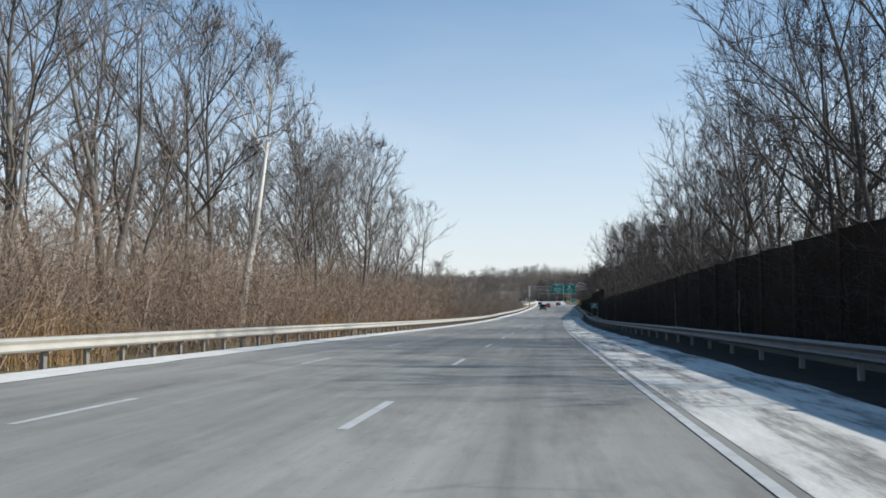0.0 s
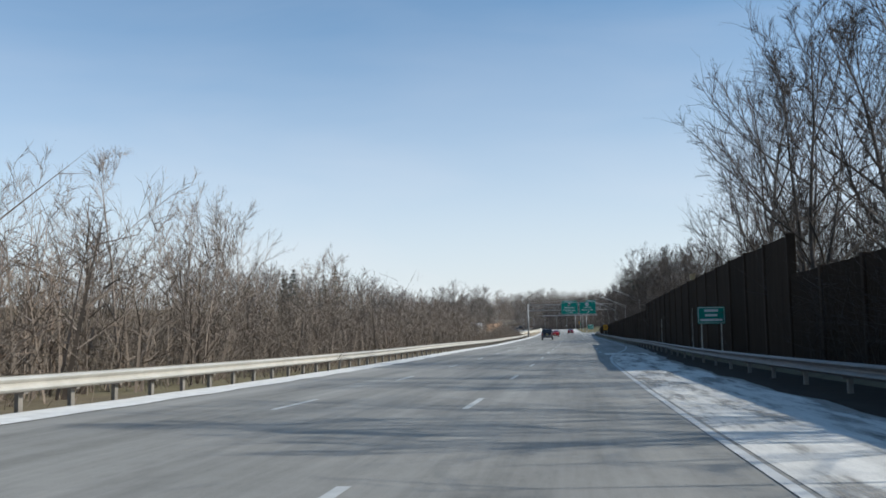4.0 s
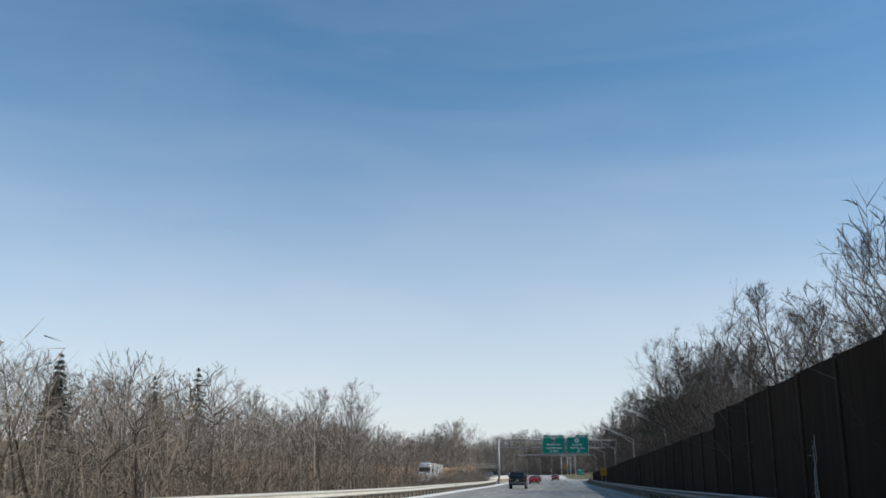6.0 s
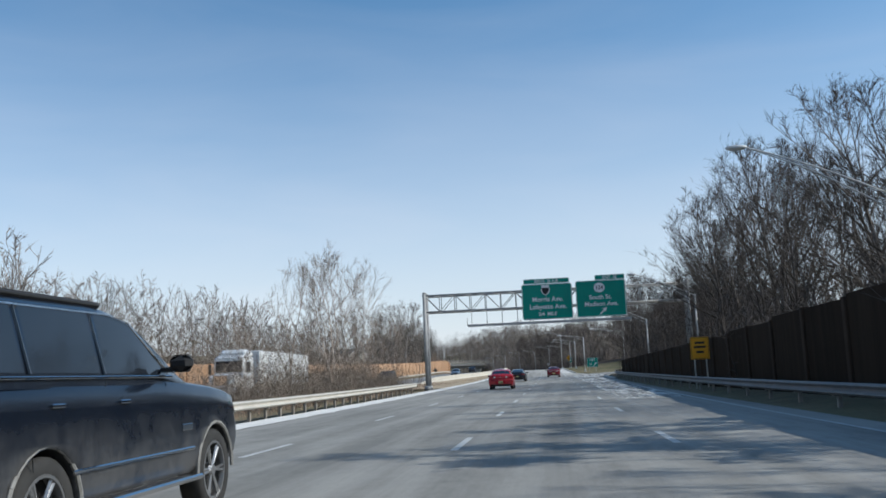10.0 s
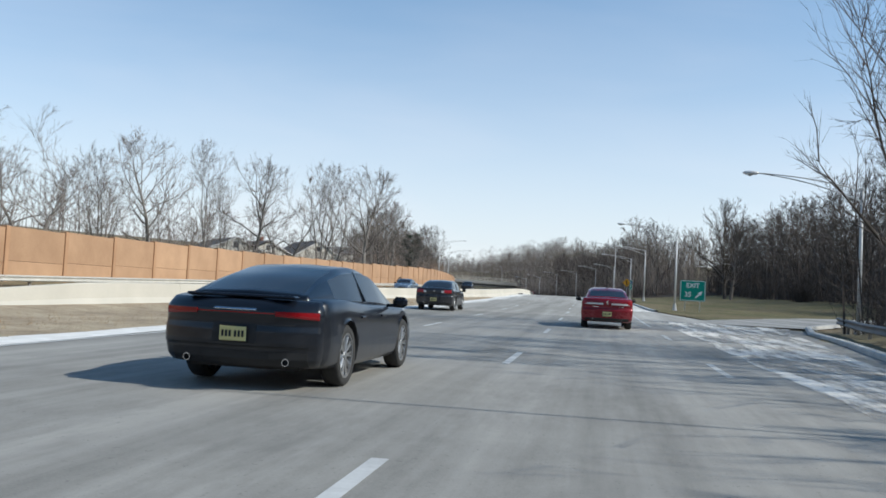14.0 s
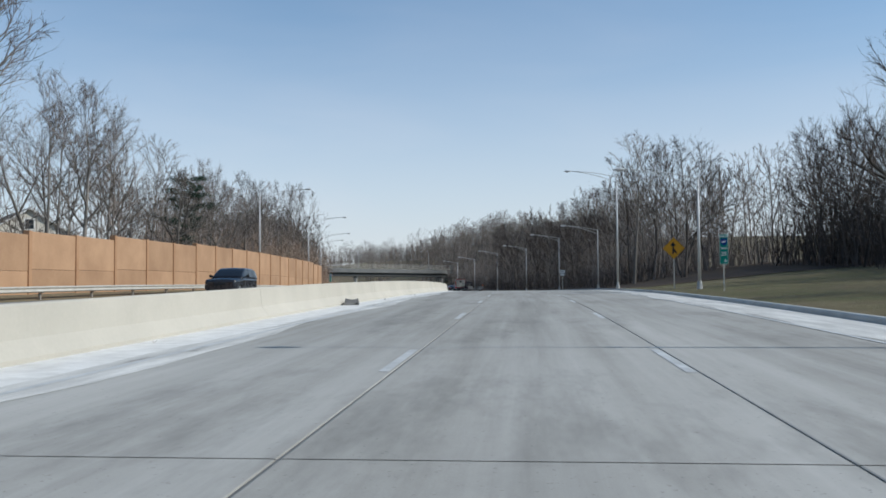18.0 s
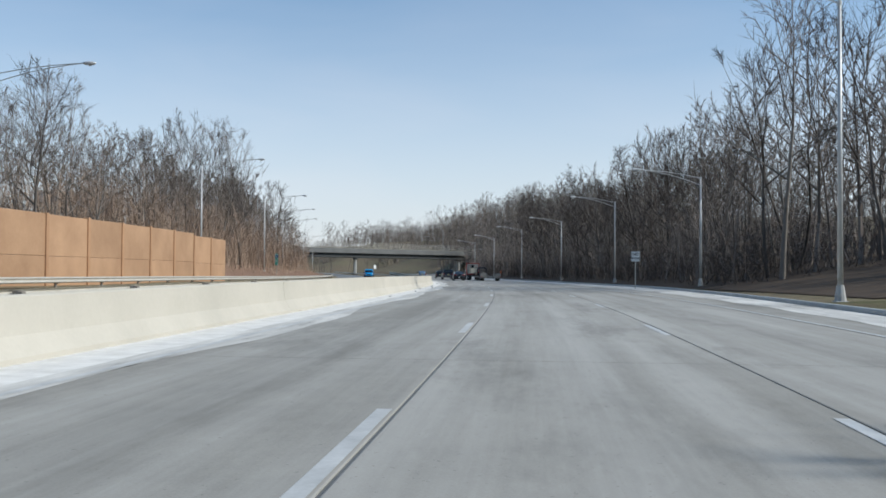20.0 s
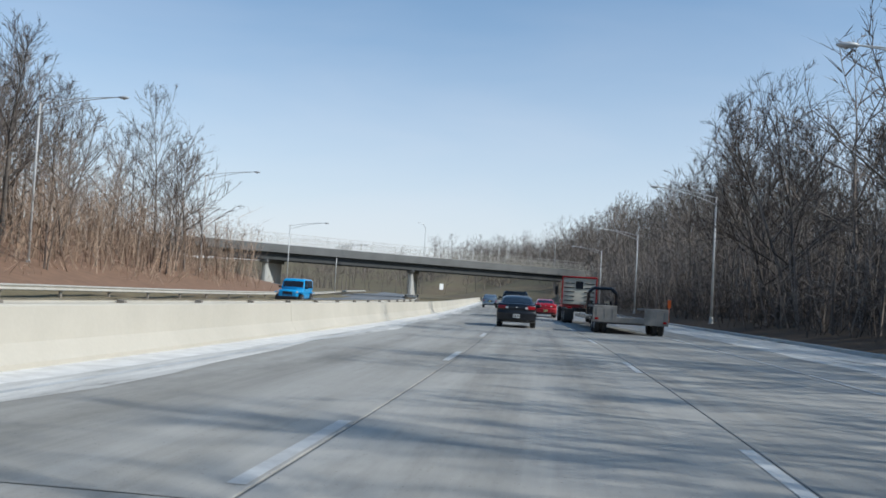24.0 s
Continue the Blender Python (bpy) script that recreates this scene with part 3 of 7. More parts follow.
thing("road_salt", "dried white road salt along the barrier's foot", "salt", kind="stuff",
      me=sweep("barrier_salt", 408, 800, 2.0, lambda s: [(-8.2, 0.004), (-7.6, 0.009), (-7.05 + 0.2 * math.sin(s * 0.31) + 0.08 * math.sin(s * 2.3), 0.004)], M_SALT_FULL))

# loose grit and pebbles on the dirt before the barrier
gr = np.random.default_rng(88)
gv, gf = [], []
for k in range(2600):
    s = 372 + 82 * gr.random()
    p = np.array(tuple(rp(s, gr.uniform(-10.6, -8.0), 0.0)))
    r = 0.012 + 0.035 * gr.random() ** 3
    d = gr.uniform(0.6, 1.2, (5, 1)) * np.array([[r, 0, 0], [-0.5 * r, 0.87 * r, 0], [-0.5 * r, -0.87 * r, 0], [0, 0, r * 1.1], [0, 0, -r]])
    n = len(gv)
    gv += [tuple(p + q) for q in d]
    gf += [(n, n + 1, n + 3), (n + 1, n + 2, n + 3), (n + 2, n, n + 3), (n + 1, n, n + 4), (n + 2, n + 1, n + 4), (n, n + 2, n + 4)]
thing("grit", "loose grit and pebbles on the dirt before the barrier", "grit", kind="stuff", me=mesh("grit", gv, gf, M_DIRT))


# ---- concrete median barrier ----
def barrier_lat(s):
    return ramp(s, (360, -15.0), (405, -13.2), (424, -11.3), (439, -10.2), (455, -9.2), (500, -8.95), (580, -8.75), (1000, -8.6))


def barrier_profile(s):
    c = barrier_lat(s)
    e = ramp(s, (372, 0.25), (385, 1.0))
    return [(c + la, z * e) for la, z in ((0.30, 0.0), (0.30, 0.08), (0.14, 0.33), (0.09, 0.79), (0.06, 0.82), (-0.06, 0.82), (-0.09, 0.79), (-0.14, 0.33), (-0.30, 0.08), (-0.30, 0.0))]


barrier = thing("median_barrier", "cream concrete median barrier in jointed cast lengths", "barrier", kind="structure")
bs = 372.0
while bs < 900:
    part("barrier_section", sweep("barrier_section", bs + 0.006, bs + 18.29, 2.1, barrier_profile, M_BARRIER, closed=True), barrier)
    bs += 18.3
thing("road_salt", "thick band of white road salt along the concrete barrier", "salt", kind="stuff",
      me=sweep("barrier_salt", 440, 800, 1.5, lambda s: [(barrier_lat(s) + 0.28, 0.010), (-8.1 + 0.05 * math.sin(s * 2.1), 0.014), (-7.55 + 0.08 * math.sin(s * 1.3) + 0.05 * math.sin(s * 4.7), 0.006)], M_SALT_THICK))
thing("dirt_strip", "gritty dirt strip with dry weeds beside the barrier", "dirt", kind="structure",
      me=sweep("dirt_strip", 345, 452, 3.0, lambda s: [(barrier_lat(s) + 0.2, ramp(s, (350, 0.15), (440, 0.14), (452, 0.03))), (barrier_lat(s) + 1.0, ramp(s, (350, 0.12), (452, 0.02))), (min(-8.2, barrier_lat(s) + 2.2), 0.02), (-8.1, 0.012)], M_DIRT, smooth=True))
thing("road_salt", "white salt edge between the lane and the dirt strip", "salt", kind="stuff",
      me=sweep("edge_salt", 345, 452, 2.0, lambda s: [(-8.3 + 0.08 * math.sin(s * 1.9), 0.018), (-7.9, 0.022), (-7.5 + 0.07 * math.sin(s * 2.7), 0.012)], M_SALT_THICK))


# ---- walls ----
def panel_wall(name, s0, s1, pitch, lat, top, bottom, thick, post, mat, post_mat, label, category, seam=0.0):
    w = thing(name, label, category, kind="structure")
    n = int((s1 - s0) / pitch)
    for i in range(n):
        a, b = s0 + i * pitch, s0 + (i + 1) * pitch
        la, zt, zb = lat(a + pitch / 2), top(a + pitch / 2), bottom(a + pitch / 2)
        p, q = rp(a, lat(a)), rp(b, lat(b))
        d = q - p
        ang = math.atan2(-d.x, d.y)
        m = Matrix.Translation((p + q) / 2) @ Matrix.Rotation(ang, 4, "Z")
        h = zt - zb
        for lo, hi, t in (((0.0, seam, thick - 0.012), (seam + 0.003, 1.0, thick)) if seam else ((0.0, 1.0, thick),)):
            g = Geo().box((0, 0, zb + h * (lo + hi) / 2), (t, d.length - post * 0.9, h * (hi - lo)), bevel=0.015)
            part("panel", g.mesh("panel", mat), w, m=m)
        g = Geo().box((0, 0, zb + (h + 0.05) / 2), (thick + 0.16, post, h + 0.05), bevel=0.02)
        part("post", g.mesh("post", post_mat), w, m=Matrix.Translation(p) @ Matrix.Rotation(ang, 4, "Z"))
    return w


def right_wall_top(s):
    s = math.floor((s - 136.2) / 8.9) * 8.9 + 136.2
    return ramp(s, (-120, 3.45), (144, 5.0), (192, 4.62), (199, 4.58), (207, 3.8), (240, 3.45), (284, 3.0), (304, 2.6), (356, 2.2), (384, 1.9)) if s >= 136 else 3.45


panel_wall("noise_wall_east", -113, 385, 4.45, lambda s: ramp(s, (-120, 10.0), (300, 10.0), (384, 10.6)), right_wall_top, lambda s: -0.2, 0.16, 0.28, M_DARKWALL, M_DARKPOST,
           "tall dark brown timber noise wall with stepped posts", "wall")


def left_wall_top(s):
    s = math.floor(s / 12.0) * 12.0
    return ramp(s, (230, 2.9), (470, 3.1), (505, 3.5), (525, 3.9), (585, 4.1), (600, 3.2))


panel_wall("noise_wall_west", 233.1, 600, 5.2, lambda s: ramp(s, (232, -28.2), (300, -27.4), (600, -27.2)), left_wall_top, lambda s: -0.2, 0.2, 0.3, M_TANWALL, M_TANPOST,
           "long tan precast noise wall with vertical posts", "wall", 0.47)


# ---- guardrails ----
W_BEAM = [(0.0, 0.0), (0.045, 0.025), (0.075, 0.06), (0.045, 0.10), (0.0, 0.135), (0.0, 0.175), (0.045, 0.21), (0.075, 0.25), (0.045, 0.285), (0.0, 0.31)]


def guardrail(name, s0, s1, lat, side, z0=0.0, post_gap=3.8, label="", double=False, mat=None):
    """side: +1 when the rail faces the right."""
    g = thing(name, label, "guardrail", kind="structure")
    f = lat if callable(lat) else (lambda s: lat)
    s = s0
    post = Geo()
    post.box((0, 0, 0.2), (0.10, 0.15, 0.9), bevel=0.008)
    post.box((side * 0.10, 0, 0.50), (0.12, 0.14, 0.32))
    pme = post.mesh("post", M_WEATHERED)
    while s < s1:
        e = min(s + post_gap * 2, s1)
        prof = lambda q: [(f(q) + side * (0.17 + d), z0 + 0.38 + z) for d, z in W_BEAM] + [(f(q) + side * (0.166 + d), z0 + 0.38 + z) for d, z in reversed(W_BEAM)]
        part("rail", sweep("rail", s, e - 0.004, post_gap, prof, mat or M_GALV, closed=True), g)
        if double:
            prof2 = lambda q: [(f(q) - side * (0.17 + d), z0 + 0.38 + z) for d, z in W_BEAM] + [(f(q) - side * (0.166 + d), z0 + 0.38 + z) for d, z in reversed(W_BEAM)]
            part("rail", sweep("rail", s, e - 0.004, post_gap, prof2, M_GALV, closed=True), g)
        for k in (0.0, 0.5):
            q = s + (e - s) * k
            part("post", pme, g, m=at(q, f(q), z0))
        s = e
    return g


guardrail("guardrail_west", -118, 334, lambda s: ramp(s, (-120, -8.75), (270, -8.75), (334, -9.3)), 1, post_gap=1.9, label="galvanised steel W-beam guardrail on short posts along the median", double=True)
guardrail("guardrail_east", -118, 402, lambda s: ramp(s, (-120, 7.75), (150, 7.75), (280, 8.7), (372, 9.3), (390, 10.4), (402, 12.4)), -1, label="weathered W-beam guardrail darkened with the shade of the timber wall", mat=M_GALV_DARK)
guardrail("guardrail_opposite", 240, 900, lambda s: -25.9 + part_way(s), 1, post_gap=5.7, label="distant steel guardrail along the oncoming carriageway")
guardrail("guardrail_median", 520, 900, lambda s: -12.8 + part_way(s), -1, post_gap=5.7, label="steel guardrail behind the concrete barrier facing oncoming traffic")


# ---- bare winter trees ----
def tri_mesh(name, verts, tris, mats, ids=None, smooth=True):
    verts, tris = np.asarray(verts, dtype=np.float32), np.asarray(tris, dtype=np.int32)
    me = bpy.data.meshes.new(name)
    me.vertices.add(len(verts))
    me.vertices.foreach_set("co", verts.ravel())
    me.loops.add(len(tris) * 3)
    me.loops.foreach_set("vertex_index", tris.ravel())
    me.polygons.add(len(tris))
    me.polygons.foreach_set("loop_start", np.arange(0, len(tris) * 3, 3, dtype=np.int32))
    for m in mats:
        me.materials.append(m)
    if ids is not None:
        me.polygons.foreach_set("material_index", np.asarray(ids, dtype=np.int32))
    me.polygons.foreach_set("use_smooth", np.full(len(tris), smooth))
    me.update(calc_edges=True)
    return me


class Limbs:
    """Collects tapered round limbs as triangles."""

    def __init__(self, fine=False):
        self.v, self.t, self.n, self.fine = [], [], 0, fine

    def limb(self, pts, r0, r1, sides):
        pts = np.asarray(pts)
        k = len(pts)
        d = np.gradient(pts, axis=0)
        d /= np.linalg.norm(d, axis=1)[:, None] + 1e-9
        ref = np.array([1.0, 0.0, 0.0]) if abs(d[0][0]) < 0.8 else np.array([0.0, 1.0, 0.0])
        u = np.cross(d, ref)
        u /= np.linalg.norm(u, axis=1)[:, None] + 1e-9
        w = np.cross(d, u)
        a = np.arange(sides) * 2 * np.pi / sides
        r = np.linspace(r0, r1, k)[:, None, None]
        ring = pts[:, None, :] + r * (np.cos(a)[None, :, None] * u[:, None, :] + np.sin(a)[None, :, None] * w[:, None, :])
        self.v.append(ring.reshape(-1, 3))
        i, j = np.meshgrid(np.arange(k - 1), np.arange(sides), indexing="ij")
        j2 = (j + 1) % sides
        p, q, r_, s_ = i * sides + j, i * sides + j2, (i + 1) * sides + j2, (i + 1) * sides + j
        self.t.append(np.concatenate([np.stack([p, q, r_], -1).reshape(-1, 3), np.stack([p, r_, s_], -1).reshape(-1, 3)]) + self.n)
        self.n += k * sides

    def sliver(self, a, b, w):
        """A twig end: a thin folded spike."""
        self.slivers(np.asarray(a)[None], np.asarray(b)[None], np.array([w]))

    def slivers(self, a, b, w):
        """Many twigs at once, each a thin folded spike from a to b."""
        d = b - a
        u = np.cross(d, [0.3, 0.5, 0.8])
        u /= np.linalg.norm(u, axis=1)[:, None] + 1e-9
        x = np.cross(d, u)
        x /= np.linalg.norm(x, axis=1)[:, None] + 1e-9
        w = np.asarray(w)[:, None]
        n = len(a)
        if self.fine:
            spin = np.arange(n)[:, None] * 2.4 + self.n
            u = (u * np.cos(spin) + x * np.sin(spin)) * w * 1.25
            self.v.append(np.stack([a + u, a - u, b], 1).reshape(-1, 3))
            self.t.append(np.arange(3 * n).reshape(-1, 3) + self.n)
            self.n += 3 * n
            return
        self.v.append(np.stack([a + u * w, a - u * w * 0.5 + x * w * 0.87, a - u * w * 0.5 - x * w * 0.87, b], 1).reshape(-1, 3))
        k = np.arange(n)[:, None, None] * 4 + np.array([[0, 1, 3], [2, 0, 3]])[None] + self.n
        self.t.append(k.reshape(-1, 3))
        self.n += 4 * n

    def done(self, name, mat):
        return tri_mesh(name, np.concatenate(self.v), np.concatenate(self.t), [mat])


def wander(rng, start, way, length, n, bend, up):
    pts, p, d = [start], np.array(start, dtype=float), np.array(way, dtype=float)
    for _ in range(n):
        d = d + rng.normal(0, bend, 3) + np.array([0, 0, up])
        d /= np.linalg.norm(d)
        p = p + d * length / n
        pts.append(p.copy())
    return np.array(pts)


def off(rng, d, angle):
    """A way that leaves d by that angle, to a random side."""
    d = d / np.linalg.norm(d)
    r = rng.normal(0, 1, 3)
    r -= d * (r @ d)
    r /= np.linalg.norm(r)
    return d * math.cos(angle) + r * math.sin(angle)


def bare_tree(seed, h, r, crown_from, limbs, spread, rich, trunk_mat, twig_mat, forks=1, lean=0.03, twig=0.010, rise_angle=(0.45, 0.95), bend=0.12, round_top=0.55):
    """A bare tree whose limbs end on a rounded crown. rich: 2 near the road, 1 in the second row, 0 for joined woods."""
    rng = np.random.default_rng(seed)
    wood, fine = Limbs(), Limbs(True)
    stems, per = [], max(3, limbs // forks)
    nsec, ntw, nlet = ((4, 5, 0), (6, 7, 1), (8, 8, 2))[rich]
    # the crown: an egg with its widest part at round_top of its height
    lo = h * crown_from * 0.75
    wide = h * spread * 0.66
    mid_z = lo + (h - lo) * round_top

    def reach(p, d):
        """How far from p along d the crown goes on."""
        half = (h - mid_z) if p[2] + d[2] * wide * 0.5 > mid_z else (mid_z - lo)
        k = np.array([1 / wide, 1 / wide, 1 / max(half, 0.5)])
        a, b = (p - np.array([0, 0, mid_z])) * k, d * k
        qa, qb, qc = b @ b, a @ b, a @ a - 1.0
        disc = qb * qb - qa * qc
        return max(0.0, (-qb + math.sqrt(disc)) / qa) if disc > 0 else 0.0

    for f in range(forks):
        way = np.array([rng.normal(0, lean), rng.normal(0, lean), 1.0])
        if forks > 1:
            a = 6.28 * (f + rng.uniform(0, 0.5)) / forks
            way[:2] += np.array([math.cos(a), math.sin(a)]) * rng.uniform(0.10, 0.30)
        hh = h * (0.95 if f == 0 else rng.uniform(0.76, 0.93))
        n = (4, 7, 9)[rich]
        foot = np.array([0.0, 0.0, -0.4])
        if forks > 1:
            foot[:2] = rng.normal(0, 0.12, 2)
        pts = wander(rng, foot, way, hh, n, bend * 0.5, 0.04)
        rr = r * (1.0 if forks == 1 else rng.uniform(0.6, 0.85))
        radii = (np.linspace(1, 0.0, n + 1) ** 1.1 * 0.96 + 0.04) * rr
        for i in range(n):
            wood.limb(pts[i:i + 2], radii[i], radii[i + 1], (3, 4, 6)[rich])
        stems.append((pts, radii, n))
    tw_a, tw_b, tw_w = [], [], []

    def twigs(c, count, l2, start=0.1):
        nc = len(c) - 1
        for e in range(count):
            w2 = rng.uniform(start, 1.0) * (nc - 0.01)
            j2 = int(w2)
            p3 = c[j2] + (c[j2 + 1] - c[j2]) * (w2 - j2)
            d3 = off(rng, c[j2 + 1] - c[j2], rng.uniform(0.25, 0.65))
            d3[2] += 0.10
            l3 = min(1.9, max(0.5, l2 * rng.uniform(0.35, 0.62)))
            tw_a.append(p3), tw_b.append(p3 + d3 * l3), tw_w.append(twig * 0.85)
            for g in range(nlet):
                p4 = p3 + d3 * l3 * rng.uniform(0.2, 0.85)
                tw_a.append(p4), tw_b.append(p4 + off(rng, d3, rng.uniform(0.3, 0.65)) * l3 * rng.uniform(0.35, 0.7)), tw_w.append(twig * 0.62)

    for si, (pts, radii, n) in enumerate(stems):
        spin = rng.uniform(0, 6.28)
        for k in range(per):
            u = crown_from + (0.97 - crown_from) * (k + rng.uniform(0, 0.9)) / per
            i = min(n - 1, int(u * n))
            f = u * n - i
            p = pts[i] * (1 - f) + pts[i + 1] * f
            rad = radii[i] * (1 - f) + radii[i + 1] * f
            spin += 2.4 + rng.normal(0, 0.35)
            tilt = rise_angle[1] + (rise_angle[0] - rise_angle[1]) * (u - crown_from) / (1 - crown_from) + rng.normal(0, 0.1)
            d = np.array([math.cos(spin) * math.sin(tilt), math.sin(spin) * math.sin(tilt), math.cos(tilt)])
            ln = min(reach(p, d) * rng.uniform(0.85, 1.08), h * 0.62)
            if ln < 0.6:
                ln = 0.6 + rng.uniform(0, 0.5)
            b = wander(rng, p, d, ln, 6 if rich > 1 else 4 if rich else 3, bend, 0.05)
            nb = len(b) - 1
            br = min(rad * 0.75, (0.022 if rich > 1 else 0.018) * ln + 0.016)
            wood.limb(b, br, twig * 0.8, 3)
            for q in range(nsec):
                w = (0.16 + 0.84 * (q + rng.uniform(0, 1)) / nsec) * (nb - 0.01)
                j = int(w)
                p2 = b[j] + (b[j + 1] - b[j]) * (w - j)
                d2 = off(rng, b[j + 1] - b[j], rng.uniform(0.45, 0.95))
                d2[2] += 0.15
                l2 = min(max(0.5, reach(p2, d2) * rng.uniform(0.7, 1.05)), ln * rng.uniform(0.28, 0.55))
                if rich:
                    c = wander(rng, p2, d2, l2, 2 if rich > 1 else 1, bend * 1.4, 0.06)
                    fine.limb(c, max(twig * 1.1, br * 0.36), twig * 0.5, 3)
                else:
                    c = np.array([p2, p2 + d2 * l2])
                    fine.sliver(p2, p2 + d2 * l2, twig * 1.3)
                twigs(c, ntw, l2)
            if rich:
                twigs(b, 5, ln * 0.3, 0.35)
        if rich:
            twigs(pts, 7, h * 0.12, 0.75)
    fine.slivers(np.array(tw_a), np.array(tw_b), np.array(tw_w))
    if rich == 0:
        v = np.concatenate(wood.v + fine.v)
        t = np.concatenate(wood.t + [x + wood.n for x in fine.t])
        return v, t
    return wood.done("trunk", trunk_mat), fine.done("crown", twig_mat)


def tree_kind(label, group, *args, **kw):
    a, b = bare_tree(*args, **kw)
    return a, b, label, group


TALL = [tree_kind("tall bare grey deciduous tree with fine winter twigs", "bare roadside trees", 11 + k, 16.5 + 0.6 * k, 0.22 + 0.02 * (k % 3), 0.30, 15, 0.40, 2, M_BARK, M_TWIG, 1 + k % 3, twig=0.013, rise_angle=(0.25, 0.85)) for k in range(5)]
PALE = [tree_kind("white-barked bare tree leaning over the brush", "bare roadside trees", 33 + k, 18.5, 0.24, 0.58, 16, 0.34, 2, M_BARK_PALE, M_TWIG, twig=0.013, lean=0.06, rise_angle=(0.3, 0.9)) for k in range(1)]
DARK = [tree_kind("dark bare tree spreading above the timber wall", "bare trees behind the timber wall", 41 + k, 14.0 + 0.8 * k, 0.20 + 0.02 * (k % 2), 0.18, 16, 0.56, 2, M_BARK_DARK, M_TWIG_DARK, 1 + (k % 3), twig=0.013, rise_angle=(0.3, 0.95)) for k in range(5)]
YOUNG = [tree_kind("slender bare young tree with many pale upright twigs", "bare saplings", 61 + k, 8.5 + 0.5 * k, 0.075, 0.10, 12, 0.42, 1, M_TWIG_TAN, M_TWIG_TAN, 1 + (k % 2), twig=0.009, rise_angle=(0.25, 0.75)) for k in range(5)]
WOOD = [tree_kind("bare forest tree with a tall branching crown", "bare forest trees", 71 + k, 15.0 + 0.8 * k, 0.17, 0.36, 11, 0.40, 1, (M_BARK, M_BARK_DARK)[k % 2], (M_TWIG, M_TWIG_DARK)[k % 2], 1 + (k % 3 == 0), twig=0.016, rise_angle=(0.25, 0.9)) for k in range(6)]
STOUT = [tree_kind("stout bare tree with winding grey limbs behind the tan wall", "bare trees behind the tan wall", 101 + k, 13.5 + k, 0.27, 0.20, 18, 0.52, 2, M_BARK, M_TWIG, 1 + (k == 1), lean=0.03, twig=0.012, rise_angle=(0.35, 1.1), bend=0.15) for k in range(3)]
BROAD = [tree_kind("broad spreading bare tree on the lawn", "lawn trees", 81 + k, 13.0, 0.32, 0.14, 20, 0.74, 2, M_BARK_DARK, M_TWIG_DARK, twig=0.013, rise_angle=(0.25, 1.1), round_top=0.5) for k in range(2)]
FAR = [bare_tree(91 + k, 15.0, 0.16, 0.34, 9, 0.46, 0, None, None, twig=0.026, rise_angle=(0.3, 0.95)) for k in range(5)]


def plant(kind, s, lat, size=1.0, spin=0.0, squash=1.0):
    a, b, label, group = kind
    ob = thing("tree", label, "tree", group)
    part("trunk", a, ob)
    part("crown", b, ob)
    ob.matrix_world = Matrix.Translation(base(s, lat, 0.1)) @ Matrix.Rotation(spin, 4, "Z") @ Matrix.Diagonal((size * squash, size * squash, size, 1))
    return ob


def grove(rng, kinds, s0, s1, gap, lat0, lat1, size0, size1, weight=1.0):
    """Trees at uneven steps along a stretch."""
    s = s0
    while s < s1:
        u = rng.random() ** weight
        plant(rng.choice(kinds), s + rng.uniform(-0.4, 0.4) * gap, lat0 + (lat1 - lat0) * u, rng.uniform(size0, size1), rng.uniform(0, 6.28), rng.uniform(0.9, 1.25))
        s += gap * rng.uniform(0.6, 1.4)


rng = random.Random(5)
# west: the high wood of the first stretch
grove(rng, TALL, -16, 105, 6.0, -16, -25, 0.9, 1.15)
grove(rng, WOOD + YOUNG[:2], 4, 124, 7.5, -13, -20, 0.75, 1.05)
plant(PALE[0], 33.8, -14.0, 1.0, 1.0)
plant(TALL[3], 66, -14.0, 1.0, 0.4)
plant(TALL[2], 53.2, -15.0, 0.86, 0.9)
# lower scrub wood up to the open median
grove(rng, YOUNG, 112, 160, 4.0, -12, -18, 0.66, 0.95)
grove(rng, YOUNG, 160, 218, 3.6, -12, -18, 0.42, 0.6)
grove(rng, YOUNG, 218, 252, 3.6, -12, -18, 0.5, 0.7)
# rounder trees that close the scrub wood
for s, lat, k, z in ((228, -16.5, 0, 0.5), (234.5, -15.0, 1, 0.56), (241, -17.5, 3, 0.48)):
    plant(TALL[k], s, lat, z, s, 1.15)
grove(rng, YOUNG, -10, 112, 6.5, -11.6, -13.5, 0.5, 0.85)
# single small trees of the open median
for s, lat, k, z in ((268, -15.5, 4, 0.58), (276, -13.5, 2, 0.5), (290, -14.5, 0, 0.55), (306, -13.6, 1, 0.55), (322, -13.0, 2, 0.95), (345, -15.5, 3, 0.85), (352, -14.0, 1, 0.8), (362, -12.8, 0, 0.5), (338, -16.0, 4, 1.15), (330, -15.0, 1, 1.3), (334, -13.5, 3, 1.1), (326, -17.0, 0, 1.2), (356, -17, 2, 0.8)):
    plant(YOUNG[k], s, lat, z, s)
# behind the tan wall
grove(rng, TALL + WOOD, 330, 470, 8.0, -36, -50, 0.42, 0.66)
plant(STOUT[0], 510, -36, 1.42, 0.7)
plant(TALL[1], 491.5, -36.2, 1.0, 2.7)
plant(TALL[2], 489.5, -37.6, 0.98, 4.1)
plant(STOUT[1], 468, -36, 0.95, 1.7)
plant(TALL[4], 446, -37, 0.72, 1.1)
plant(STOUT[2], 453, -35, 0.85, 2.2)
plant(TALL[0], 524, -34, 0.9, 0.2)
plant(TALL[3], 533, -36, 0.82, 3.3)
